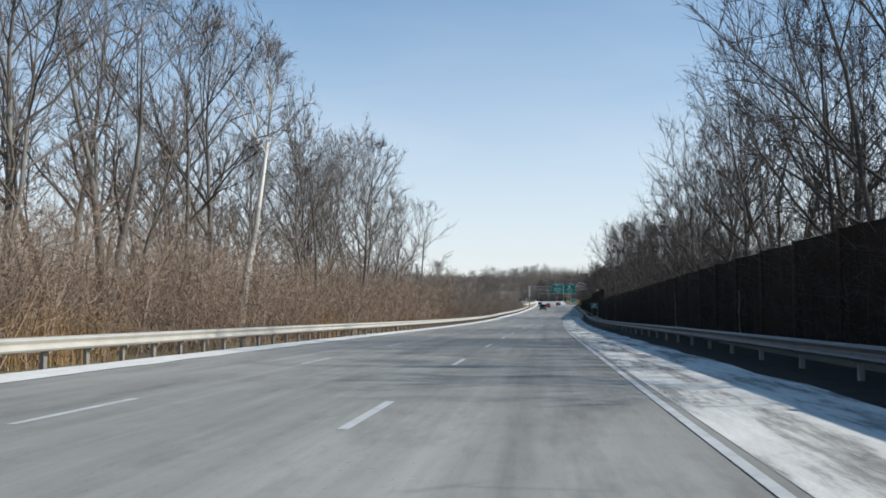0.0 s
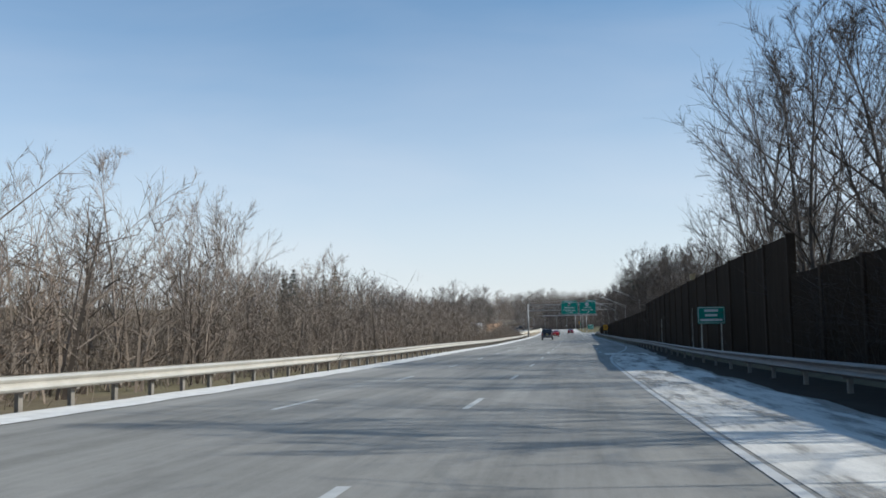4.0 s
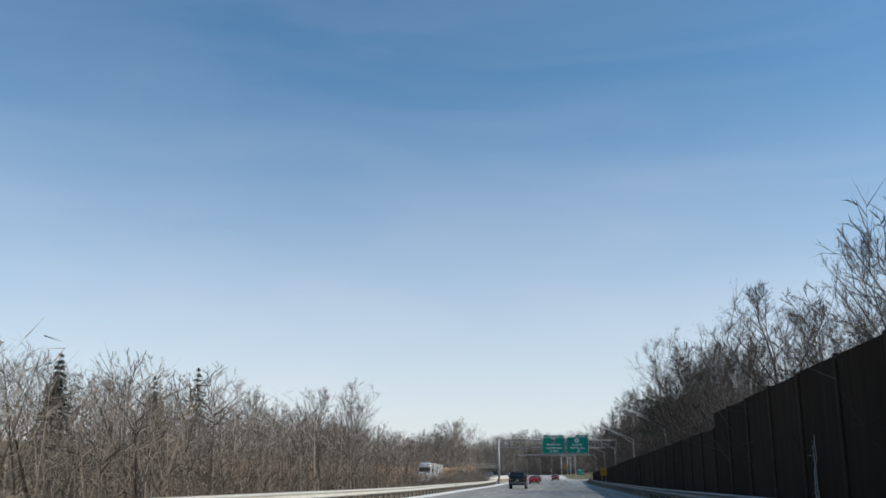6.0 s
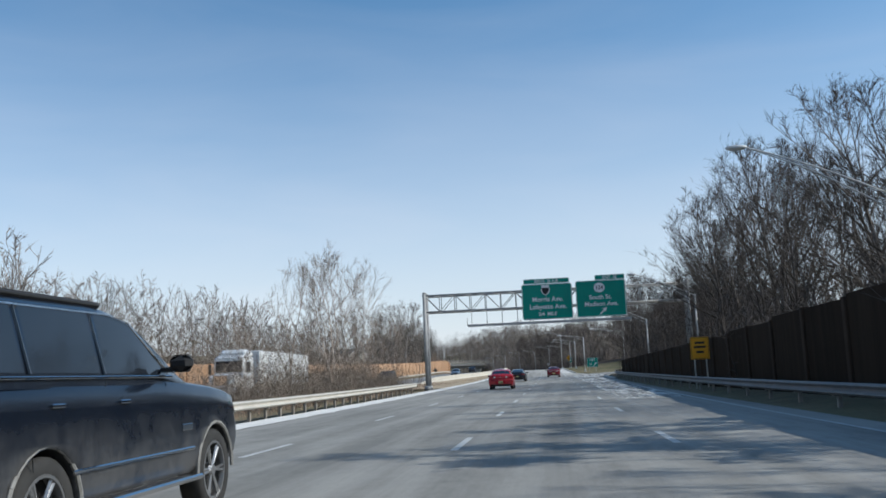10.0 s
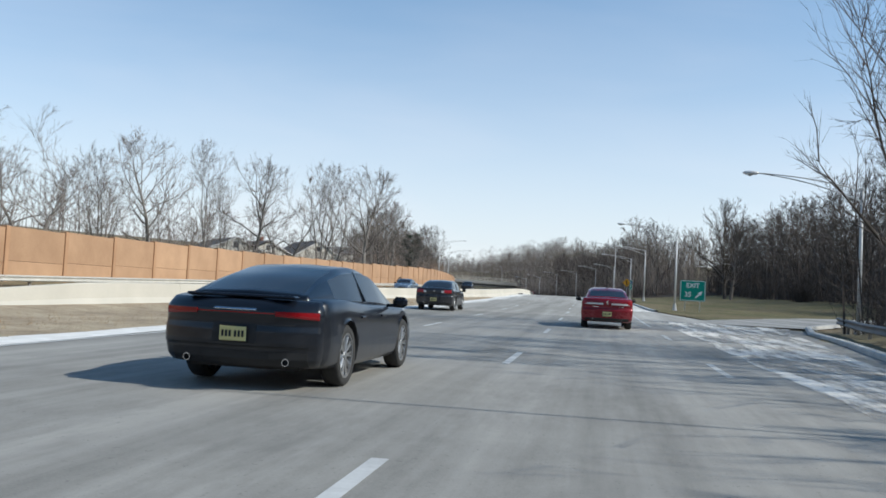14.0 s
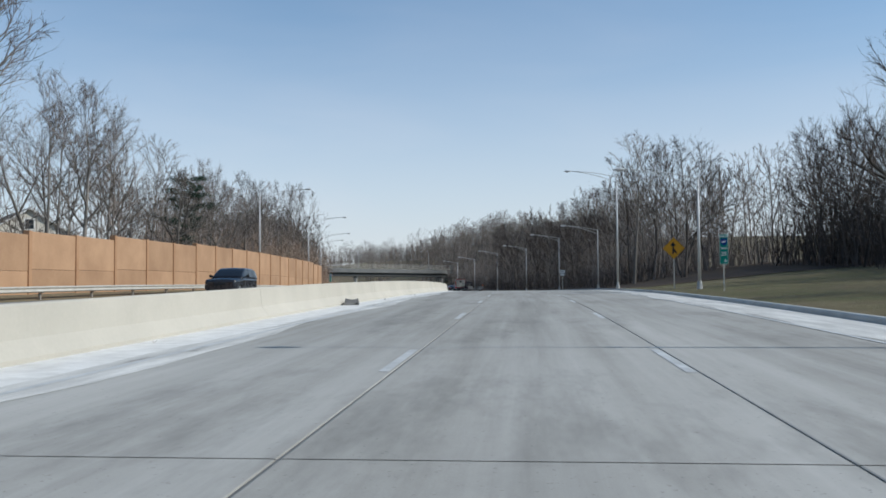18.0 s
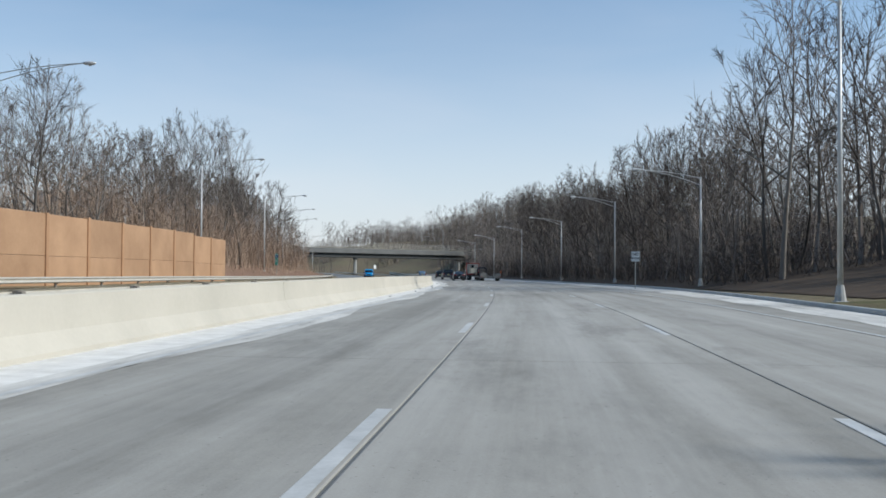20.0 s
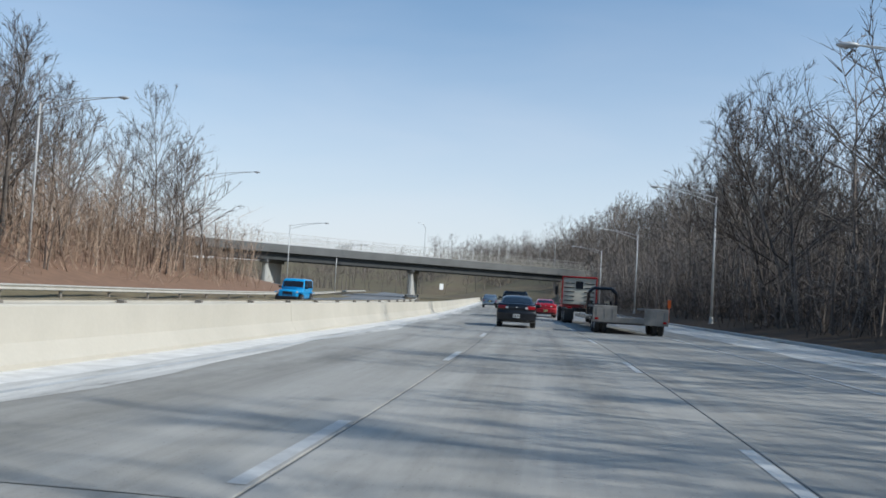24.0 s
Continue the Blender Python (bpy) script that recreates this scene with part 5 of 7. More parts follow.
for k in range(11):
    x = -5.0 + k * 1.32
    part("hanger", Geo().tube((x, -0.85, 6.68), (x, -0.95, 5.2), 0.03, n=6).box((x, -1.45, 5.2), (0.08, 1.15, 0.08)).mesh("hanger", M_GANTRY), walkway)
part("handrail", Geo().tube((-5.3, -1.9, 5.95), (-5.3, -1.9, 5.3), 0.02, n=6).tube((-5.3, -1.9, 5.36), (8.5, -1.9, 5.36), 0.022, n=6).mesh("handrail", M_GANTRY), walkway)

sign = thing("exit_sign", "large green overhead highway sign for two avenues on the gantry", "road sign", "overhead signs", m=at(GS, 1.55, 7.08) @ Matrix.Translation((0, -1.0, 0)))
part("panel", plate(4.3, 3.05, M_GREEN, 0.05, 0.2), sign)
part("border", border(4.3, 3.05, M_WHITE), sign)
tab = part("exit_tab", plate(3.9, 0.42, M_GREEN, 0.04, 0.05), sign, m=Matrix.Translation((0, 0, 1.76)))
part("border", border(3.9, 0.42, M_WHITE, 0.025, 0.02), tab)
letters("EXITS  36 A-B", 0.34, M_WHITE, tab, face(0, -0.008, 0), bold=0.008)
letters("Morris Ave.", 0.55, M_WHITE, sign, face(0.05, -0.01, 0.18), bold=0.01)
letters("Lafayette Ave.", 0.55, M_WHITE, sign, face(0.05, -0.01, -0.46), bold=0.01)
letters("3/4  MILE", 0.40, M_WHITE, sign, face(0, -0.01, -1.08), bold=0.01)
part("route_shield", mesh("route_shield", [(x, -0.008, z) for x, z in ((-0.3, 0.3), (-0.36, 0.42), (-0.12, 0.46), (0, 0.40), (0.12, 0.46), (0.36, 0.42), (0.3, 0.3), (0.38, 0.0), (0.28, -0.28), (0, -0.46), (-0.28, -0.28), (-0.38, 0.0))], [tuple(range(11, -1, -1))], M_WHITE), sign, m=Matrix.Translation((-0.1, 0, 0.98)))
part("shield_field", mesh("shield_field", [(x, -0.013, z) for x, z in ((-0.28, 0.2), (0.28, 0.2), (0.31, 0.0), (0.22, -0.24), (0, -0.39), (-0.22, -0.24), (-0.31, 0.0))], [tuple(range(7))[::-1]], M_BLACK), sign, m=Matrix.Translation((-0.1, 0, 0.98)))
for x in (-1.5, 0.0, 1.5):
    part("bracket", Geo().box((x, 0.12, 0.0), (0.08, 0.14, 2.9)).mesh("bracket", M_SIGNBACK), sign)

sign = thing("exit_sign", "large green overhead highway sign with round route marker and arrow", "road sign", "overhead signs", m=at(GS, 6.12, 7.12) @ Matrix.Translation((0, -1.0, 0)))
part("panel", plate(4.2, 3.1, M_GREEN, 0.05, 0.2), sign)
part("border", border(4.2, 3.1, M_WHITE), sign)
tab = part("exit_tab", plate(2.5, 0.42, M_GREEN, 0.04, 0.05), sign, m=Matrix.Translation((0.82, 0, 1.78)))
part("border", border(2.5, 0.42, M_WHITE, 0.025, 0.02), tab)
letters("EXIT  35", 0.34, M_WHITE, tab, face(0, -0.008, 0), bold=0.008)
part("route_marker", mesh("route_marker", [(0.46 * math.cos(k * math.pi / 14), -0.008, 0.42 * math.sin(k * math.pi / 14)) for k in range(28)], [tuple(range(28))[::-1]], M_WHITE), sign, m=Matrix.Translation((-0.1, 0, 0.92)))
letters("124", 0.46, M_BLACK, sign, face(-0.1, -0.014, 0.92), bold=0.01)
letters("South St.", 0.52, M_WHITE, sign, face(-0.05, -0.01, 0.10), bold=0.01)
letters("Madison Ave.", 0.52, M_WHITE, sign, face(0, -0.01, -0.48), bold=0.01)
part("arrow", arrow_mesh(0.62, M_WHITE), sign, m=Matrix.Translation((0.15, -0.004, -1.08)))
for x in (-1.5, 0.0, 1.5):
    part("bracket", Geo().box((x, 0.12, 0.0), (0.08, 0.14, 2.9)).mesh("bracket", M_SIGNBACK), sign)


# ---- ground signs ----
def signpost(name, label, s, lat, parts_, posts, top, turn=0.0, wood=False):
    ob = thing(name, label, "road sign", m=Matrix.Translation(base(s, lat)) @ Matrix.Rotation(heading(s) + radians(turn), 4, "Z"))
    for x in posts:
        part("post", Geo().box((x, 0.06, top / 2 - 0.2), (0.06, 0.05, top + 0.4), bevel=0.006).mesh("post", M_WEATHERED if wood else M_GALV), ob)
    parts_(ob)
    return ob


def exit_face(ob):
    m = Matrix.Translation((0, 0, 1.75))
    p = part("panel", plate(2.05, 1.7, M_GREEN, 0.03, 0.12), ob, m=m)
    part("border", border(2.05, 1.7, M_WHITE, 0.04), p)
    letters("EXIT", 0.52, M_WHITE, p, face(0, -0.008, 0.42), bold=0.01)
    letters("35", 0.56, M_WHITE, p, face(-0.38, -0.008, -0.32), bold=0.01)
    part("arrow", arrow_mesh(0.6, M_WHITE), p, m=Matrix.Translation((0.48, 0, -0.32)))


signpost("exit_sign", "green gore exit sign on two posts in the grass", 436.5, 9.55, exit_face, (-0.6, 0.6), 2.5)


def merge_face(ob):
    r = 0.74
    m = Matrix.Translation((0, 0, 2.75))
    v = [(0, 0, r), (r, 0, 0), (0, 0, -r), (-r, 0, 0)]
    p = part("panel", mesh("panel", v + [(x, 0.02, z) for x, y, z in v], [(3, 2, 1, 0), (4, 5, 6, 7), (0, 1, 5, 4), (1, 2, 6, 5), (2, 3, 7, 6), (3, 0, 4, 7)], M_YELLOW), ob, m=m)
    g = Geo()
    for a, b in zip(v, v[1:] + v[:1]):
        a, b = Vector(a) * 0.93, Vector(b) * 0.93
        g.tube(a + Vector((0, -0.002, 0)), b + Vector((0, -0.002, 0)), 0.012, n=4)
    part("border", g.mesh("border", M_BLACK), p)
    g = Geo().box((-0.05, -0.005, -0.08), (0.10, 0.006, 0.62))
    g.add([(-0.24, -0.008, 0.16), (0.14, -0.008, 0.16), (-0.05, -0.008, 0.44)], [(0, 1, 2)])
    g.add([(0.00, -0.008, 0.02), (0.22, -0.008, -0.32), (0.13, -0.008, -0.38), (-0.05, -0.008, -0.12)], [(3, 2, 1, 0)])
    part("merge_arrow", g.mesh("merge_arrow", M_BLACK), p)


signpost("merge_sign", "yellow diamond merge warning sign on a steel post", 521, 8.4, merge_face, (0.0,), 3.2)


def mile_face(ob):
    p = part("panel", plate(0.42, 1.5, M_GREEN, 0.015, 0.04), ob, m=Matrix.Translation((0, 0, 2.15)))
    part("border", border(0.42, 1.5, M_WHITE, 0.012, 0.012), p)
    letters("NORTH", 0.12, M_WHITE, p, face(0, -0.008, 0.63), bold=0.004)
    part("route_shield", mesh("route_shield", [(x * 0.42, -0.008, z * 0.42) for x, z in ((-0.36, 0.42), (0.36, 0.42), (0.38, 0.0), (0.28, -0.28), (0, -0.46), (-0.28, -0.28), (-0.38, 0.0))], [tuple(range(6, -1, -1))], M_BLUE_SIGN), p, m=Matrix.Translation((0, 0, 0.36)))
    letters("287", 0.14, M_WHITE, p, face(0, -0.012, 0.36), bold=0.004)
    letters("MILE", 0.13, M_WHITE, p, face(0, -0.008, 0.04), bold=0.004)
    letters("35", 0.27, M_WHITE, p, face(0, -0.008, -0.24), bold=0.006)
    letters(".6", 0.22, M_WHITE, p, face(0.05, -0.008, -0.58), bold=0.006)


M_BLUE_SIGN = plain("blue_sign_sheeting", (0.01, 0.05, 0.24), (0.01, 0.045, 0.2), 2.0, 0.5)
signpost("mile_marker", "tall narrow green mile marker sign on a post in the verge", 505, 8.0, mile_face, (0.0,), 2.8)


def turns_face(ob):
    p = part("panel", plate(0.62, 0.72, M_WHITE, 0.015, 0.05), ob, m=Matrix.Translation((0, 0, 2.35)))
    part("border", border(0.62, 0.72, M_BLACK, 0.014, 0.02), p)
    letters("NO", 0.25, M_BLACK, p, face(0, -0.008, 0.15), bold=0.008)
    letters("TURNS", 0.18, M_BLACK, p, face(0, -0.008, -0.14), bold=0.006)


signpost("no_turns_sign", "small white no turns sign on a steel post", 578.4, 9.3 - 2.9, turns_face, (0.0,), 2.65)


def yellow_face(ob):
    p = part("panel", plate(0.95, 1.15, M_YELLOW, 0.02, 0.06), ob, m=Matrix.Translation((0, 0, 2.15)))
    part("border", border(0.95, 1.15, M_BLACK, 0.02, 0.03), p)
    g = Geo()
    for k, w in ((0.28, 0.5), (0.06, 0.62), (-0.2, 0.4)):
        g.box((0, -0.005, k), (w, 0.006, 0.11))
    part("bars", g.mesh("bars", M_BLACK), p)


signpost("warning_sign", "yellow rectangular ramp warning sign before the timber wall", 310, 9.35, yellow_face, (-0.3, 0.3), 2.7)


def wall_sign(ob):
    p = part("panel", plate(1.38, 0.88, M_GREEN, 0.02, 0.06), ob, m=Matrix.Translation((0, 0, 2.31)))
    part("border", border(1.38, 0.88, M_WHITE, 0.025), p)
    for k, w in ((0.24, 0.7), (0.0, 0.62), (-0.24, 1.1)):
        part("bar", Geo().box((0, -0.005, k), (w, 0.006, 0.12)).mesh("bar", M_WHITE), p)


signpost("guide_sign", "small green guide sign standing before the dark timber wall", 150, 8.98, wall_sign, (-0.5, 0.5), 2.75)

# dry vines on the timber wall and a pale block on one of its posts
VINE = plain("dry_vine", (0.42, 0.38, 0.33), (0.28, 0.25, 0.21), 5.0, 0.9)
vrng = np.random.default_rng(77)
for s, h, n in ((165.0, 3.0, 2), (42.3, 3.0, 2), (98.7, 2.8, 2), (69.7, 1.6, 1), (121, 2.4, 2), (188, 2.6, 2), (24, 2.2, 1)):
    L = Limbs()
    for k in range(n):
        u = np.linspace(0, 1, 9)
        x = s + 0.35 * k + 0.16 * np.cumsum(vrng.normal(0, 0.5, 9))
        L.limb(np.array([tuple(rp(a, 9.86 - 0.02 * (i % 2), -0.05 + h * b * (1 - 0.12 * k))) for i, (a, b) in enumerate(zip(x, u))]), 0.028, 0.012, 5)
        for q in range(9):
            i = vrng.integers(1, 8)
            p0 = np.array(tuple(rp(x[i], 9.85, h * u[i] * (1 - 0.12 * k))))
            p1 = np.array(tuple(rp(x[i] + vrng.normal(0, 0.5), 9.80, h * u[i] * (1 - 0.12 * k) + vrng.uniform(-0.2, 0.4))))
            L.slivers(p0[None], p1[None], np.array([0.012]))
    thing("vine", "pale dry vine climbing the dark timber wall", "vine", "vines on the timber wall", me=L.done("vine", VINE))
blk = thing("timber_block", "pale new timber block on a wall post", "timber block", m=at(165.5, 10.0, right_wall_top(165.5) + 0.12))
part("block", Geo().box((0, 0, 0.12), (0.34, 0.42, 0.36), bevel=0.01).mesh("block", plain("new_timber", (0.50, 0.38, 0.22), (0.40, 0.29, 0.16), 4.0, 0.8, stretch=(1, 1, 0.2))), blk)
part("cap", Geo().box((0, 0, 0.32), (0.42, 0.5, 0.05), bevel=0.008).mesh("cap", plain("old_timber", (0.26, 0.2, 0.14), (0.2, 0.15, 0.1), 4.0, 0.85)), blk)


def chevron_face(ob):
    r = 0.62
    v = [(0, 0, r), (r, 0, 0), (0, 0, -r), (-r, 0, 0)]
    p = part("panel", mesh("panel", v + [(x, 0.02, z) for x, y, z in v], [(3, 2, 1, 0), (4, 5, 6, 7), (0, 1, 5, 4), (1, 2, 6, 5), (2, 3, 7, 6), (3, 0, 4, 7)], M_SIGNDARK), ob, m=Matrix.Translation((0, 0, 0.95)))
    for x in (-0.25, 0.0, 0.25):
        part("rail", Geo().box((x, -0.012, 0), (0.05, 0.02, 0.62)).mesh("rail", M_SIGNBACK), p)


M_SIGNDARK = plain("unpainted_sign_back", (0.11, 0.105, 0.10), (0.08, 0.075, 0.07), 3.0, 0.5, 0.4)
signpost("diamond_sign", "dark back of a diamond road sign before the tan wall", 493, -26.4, chevron_face, (0.0,), 1.2)
signpost("mile_marker", "narrow green marker sign beside the oncoming carriageway", 635, -28.6, mile_face, (0.0,), 2.6)


# ---- street lamps ----
def lamp_kind(h, reach, side, lift=0.55):
    ob_parts = [("pole", Geo().tube((0, 0, -0.1), (0, 0, h), 0.095, 0.055, 12).tube((0, 0, h), (0, 0, h + 0.06), 0.06, 0.03, 12).mesh("pole", M_POLE, True)),
                ("base", Geo().box((0, 0, 0.06), (0.42, 0.42, 0.14), bevel=0.02).tube((0, 0, 0.1), (0, 0, 0.65), 0.2, 0.12, 10).mesh("base", M_CURB))]
    tip = Vector((-side * reach, 0, h + lift))
    for z, bow in ((h - 0.06, 0.22), (h - 0.55, 0.34)):
        pts = [Vector((0, 0, z)).lerp(tip, k / 6) + Vector((0, 0, bow * math.sin(math.pi * k / 6) * 0.5)) for k in range(7)]
        tube = Limbs()
        tube.limb(np.array([tuple(q) for q in pts]), 0.026, 0.024, 7)
        ob_parts.append(("arm", tube.done("arm", M_POLE)))
        ob_parts.append(("collar", Geo().tube((0, 0, z - 0.06), (0, 0, z + 0.06), 0.085, n=10).mesh("collar", M_POLE)))
    prof = [(0.0, -0.34), (0.06, -0.32), (0.12, -0.18), (0.15, 0.02), (0.13, 0.2), (0.06, 0.33), (0.0, 0.36)]
    g = Geo().lathe(prof, 12, "x", (0, 0, 0))
    g.v = [(tip.x - side * (0.25 + x), y, tip.z + z * (0.6 if z > 0 else 0.75)) for x, y, z in g.v]
    ob_parts.append(("lamp_head", g.mesh("lamp_head", M_LAMPHEAD, True)))
    g = Geo().lathe([(0.0, -0.09), (0.07, -0.07), (0.1, 0.0)], 12, "z", (tip.x - side * 0.3, 0, tip.z - 0.06))
    ob_parts.append(("lens", g.mesh("lens", M_LENS, True)))
    return ob_parts


M_LAMPHEAD = plain("lamp_head_paint", (0.60, 0.60, 0.59), (0.5, 0.5, 0.49), 4.0, 0.4, 0.2)
M_LENS = plain("lamp_lens", (0.5, 0.5, 0.47), (0.42, 0.42, 0.4), 3.0, 0.2, 0.0, 0.5)
LAMPS = {}


def street_lamp(s, lat, h, side, label, reach=4.3, sunk=0.0, lift=0.55):
    key = (round(h, 1), side, reach, lift)
    if key not in LAMPS:
        LAMPS[key] = lamp_kind(h, reach, side, lift)
    ob = thing("street_lamp", label, "street lamp", "highway lamps")
    ob.matrix_world = Matrix.Translation(rp(s, lat, max(0.0, float(rise(s, lat))) - sunk)) @ Matrix.Rotation(heading(s), 4, "Z")
    for name, me in LAMPS[key]:
        part(name, me, ob)


for s in (252.5, 290.8, 331.5, 367.5):
    street_lamp(s, 12.6, 6.1, 1, "grey street lamp with upswept truss arm rising behind the timber wall", sunk=0.5, lift=1.75)
street_lamp(399.3, 12.4, 6.4, 1, "grey street lamp with truss arm beside the exit ramp", sunk=0.3)
for s, lat, h in ((436, 8.1, 6.5), (472.6, 7.8, 6.3), (513, 8.4, 6.7)):
    street_lamp(s, lat, h, 1, "grey aluminium street lamp with truss arm on the verge", sunk=0.1)
street_lamp(545, 7.9, 10.6, 1, "tall grey aluminium street lamp at the kerb")
for s, lat, h in ((580, 11.3, 7.9), (614, 11.3, 8.9), (651, 11.5, 8.9), (692, 11.8, 9.6), (732, 11.8, 9.4), (772, 11.8, 9.4)):
    street_lamp(s, lat, h, 1, "grey aluminium street lamp before the dark woods", sunk=0.1)
for s, lat, h in ((557, -28.6, 10.4), (595, -28.8, 10.2), (637, -30.5, 10.0), (676.5, -32.6, 10.3), (714, -34.5, 10.2), (752, -34.5, 9.2), (790, -34.5, 9.2)):
    street_lamp(s, lat, h, -1, "slim pale street lamp beside the oncoming carriageway", 5.0, sunk=0.4)


# ---- overpass ----
M_GIRDER = plain("bridge_girder_steel", (0.075, 0.078, 0.078), (0.05, 0.052, 0.052), 0.6, 0.7, 0.2, source="World")
# light and shade put into two concrete colours: dark deck, lit piers
M_BRIDGE = plain("shaded_bridge_concrete", (0.17, 0.17, 0.165), (0.115, 0.115, 0.11), 0.35, 0.85, relief=0.2, source="World", fine=8.0)
M_BRIDGE_LIT = plain("lit_pier_concrete", (0.46, 0.45, 0.42), (0.36, 0.352, 0.33), 0.5, 0.85, source="World", fine=10.0)
pa, pb = rp(770, -62), rp(868, 36)
mid = (pa + pb) / 2
deck_z = float(np.interp(815, GRID, _z))
span = (pb - pa).xy.length
ang = math.atan2((pb - pa).y, (pb - pa).x)
bridge = thing("overpass", "dark steel girder overpass with concrete parapet and mesh fence", "bridge", m=Matrix.Translation((mid.x, mid.y, deck_z)) @ Matrix.Rotation(ang, 4, "Z"))
for y in (-4.6, -1.6, 1.6, 4.6):
    part("girder", Geo().box((0, y, 6.2), (span, 0.30, 1.25), bevel=0.03).box((0, y, 5.58), (span, 0.5, 0.06)).mesh("girder", M_GIRDER), bridge)
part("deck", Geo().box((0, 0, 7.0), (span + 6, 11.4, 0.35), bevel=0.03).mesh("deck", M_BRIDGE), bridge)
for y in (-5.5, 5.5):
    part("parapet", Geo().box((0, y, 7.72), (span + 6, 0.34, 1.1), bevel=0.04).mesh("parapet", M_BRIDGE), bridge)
    g = Geo()
    for k in range(int(span / 2.6)):
        x = -span / 2 + k * 2.6
        g.tube((x, y, 8.25), (x, y, 10.2), 0.03, n=6)
    for z in (8.4, 9.3, 10.2):
        g.tube((-span / 2, y, z), (span / 2, y, z), 0.022, n=6)
    fence = part("fence", g.mesh("fence", M_GALV), bridge)
    g = Geo()
    for k in range(int(span / 0.3)):
        x = -span / 2 + k * 0.3
        g.tube((x, y, 8.3), (x + 1.9, y, 10.2), 0.006, n=3, caps=False).tube((x + 1.9, y, 8.3), (x, y, 10.2), 0.006, n=3, caps=False)
    part("mesh_wire", g.mesh("mesh_wire", M_GALV), fence)
for x in (-46.0, -13.0, 38.0):
    q = bridge.matrix_world @ Vector((x, 0, 0))
    turn_ = heading(float(road_coords(np.array([q.x]), np.array([q.y]))[0][0])) - ang
    pm = Matrix.Translation((x, 0, 0)) @ Matrix.Rotation(turn_, 4, "Z")
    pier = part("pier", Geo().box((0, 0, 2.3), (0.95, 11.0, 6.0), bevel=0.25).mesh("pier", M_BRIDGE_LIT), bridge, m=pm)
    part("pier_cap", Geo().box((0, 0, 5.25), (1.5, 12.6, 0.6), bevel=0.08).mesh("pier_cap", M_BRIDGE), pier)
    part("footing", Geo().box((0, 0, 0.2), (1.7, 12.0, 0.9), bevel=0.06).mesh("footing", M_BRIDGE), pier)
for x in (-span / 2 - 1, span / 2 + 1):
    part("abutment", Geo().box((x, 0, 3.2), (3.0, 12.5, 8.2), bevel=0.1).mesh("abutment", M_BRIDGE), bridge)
for x, y in ((-6.0, 5.2), (24.0, -5.2)):
    part("lamp_pole", Geo().tube((x, y, 7.9), (x, y, 15.2), 0.07, 0.045, 10).path([(x, y, 15.1), (x - 0.6, y, 15.7), (x - 1.6, y, 15.95)], 0.035, 8).box((x - 1.8, y, 15.93), (0.6, 0.2, 0.1), bevel=0.03).mesh("lamp_pole", M_POLE), bridge)
part("bridge_sign", Geo().box((-11.4, -7.2, 2.6), (1.0, 0.05, 1.2)).mesh("bridge_sign", M_WHITE), bridge)

# ---- houses behind the tan wall ----
M_SIDING = plain("cream_siding", (0.62, 0.58, 0.50), (0.54, 0.50, 0.43), 1.0, 0.8, relief=0.3, stretch=(0.2, 0.2, 8.0), source="World")
M_SHINGLE = plain("grey_shingles", (0.13, 0.12, 0.115), (0.085, 0.08, 0.078), 2.0, 0.9, relief=0.5, source="World", fine=14.0)
M_TRIM = plain("white_trim", (0.75, 0.74, 0.71), (0.68, 0.67, 0.64), 3.0, 0.6)
M_PANE = plain("dark_window_glass", (0.02, 0.025, 0.03), (0.03, 0.035, 0.04), 1.0, 0.08, 0.0, 0.6)
M_BRICK = plain("red_brick", (0.26, 0.10, 0.07), (0.19, 0.075, 0.055), 2.0, 0.9, relief=0.4, source="World", fine=18.0)


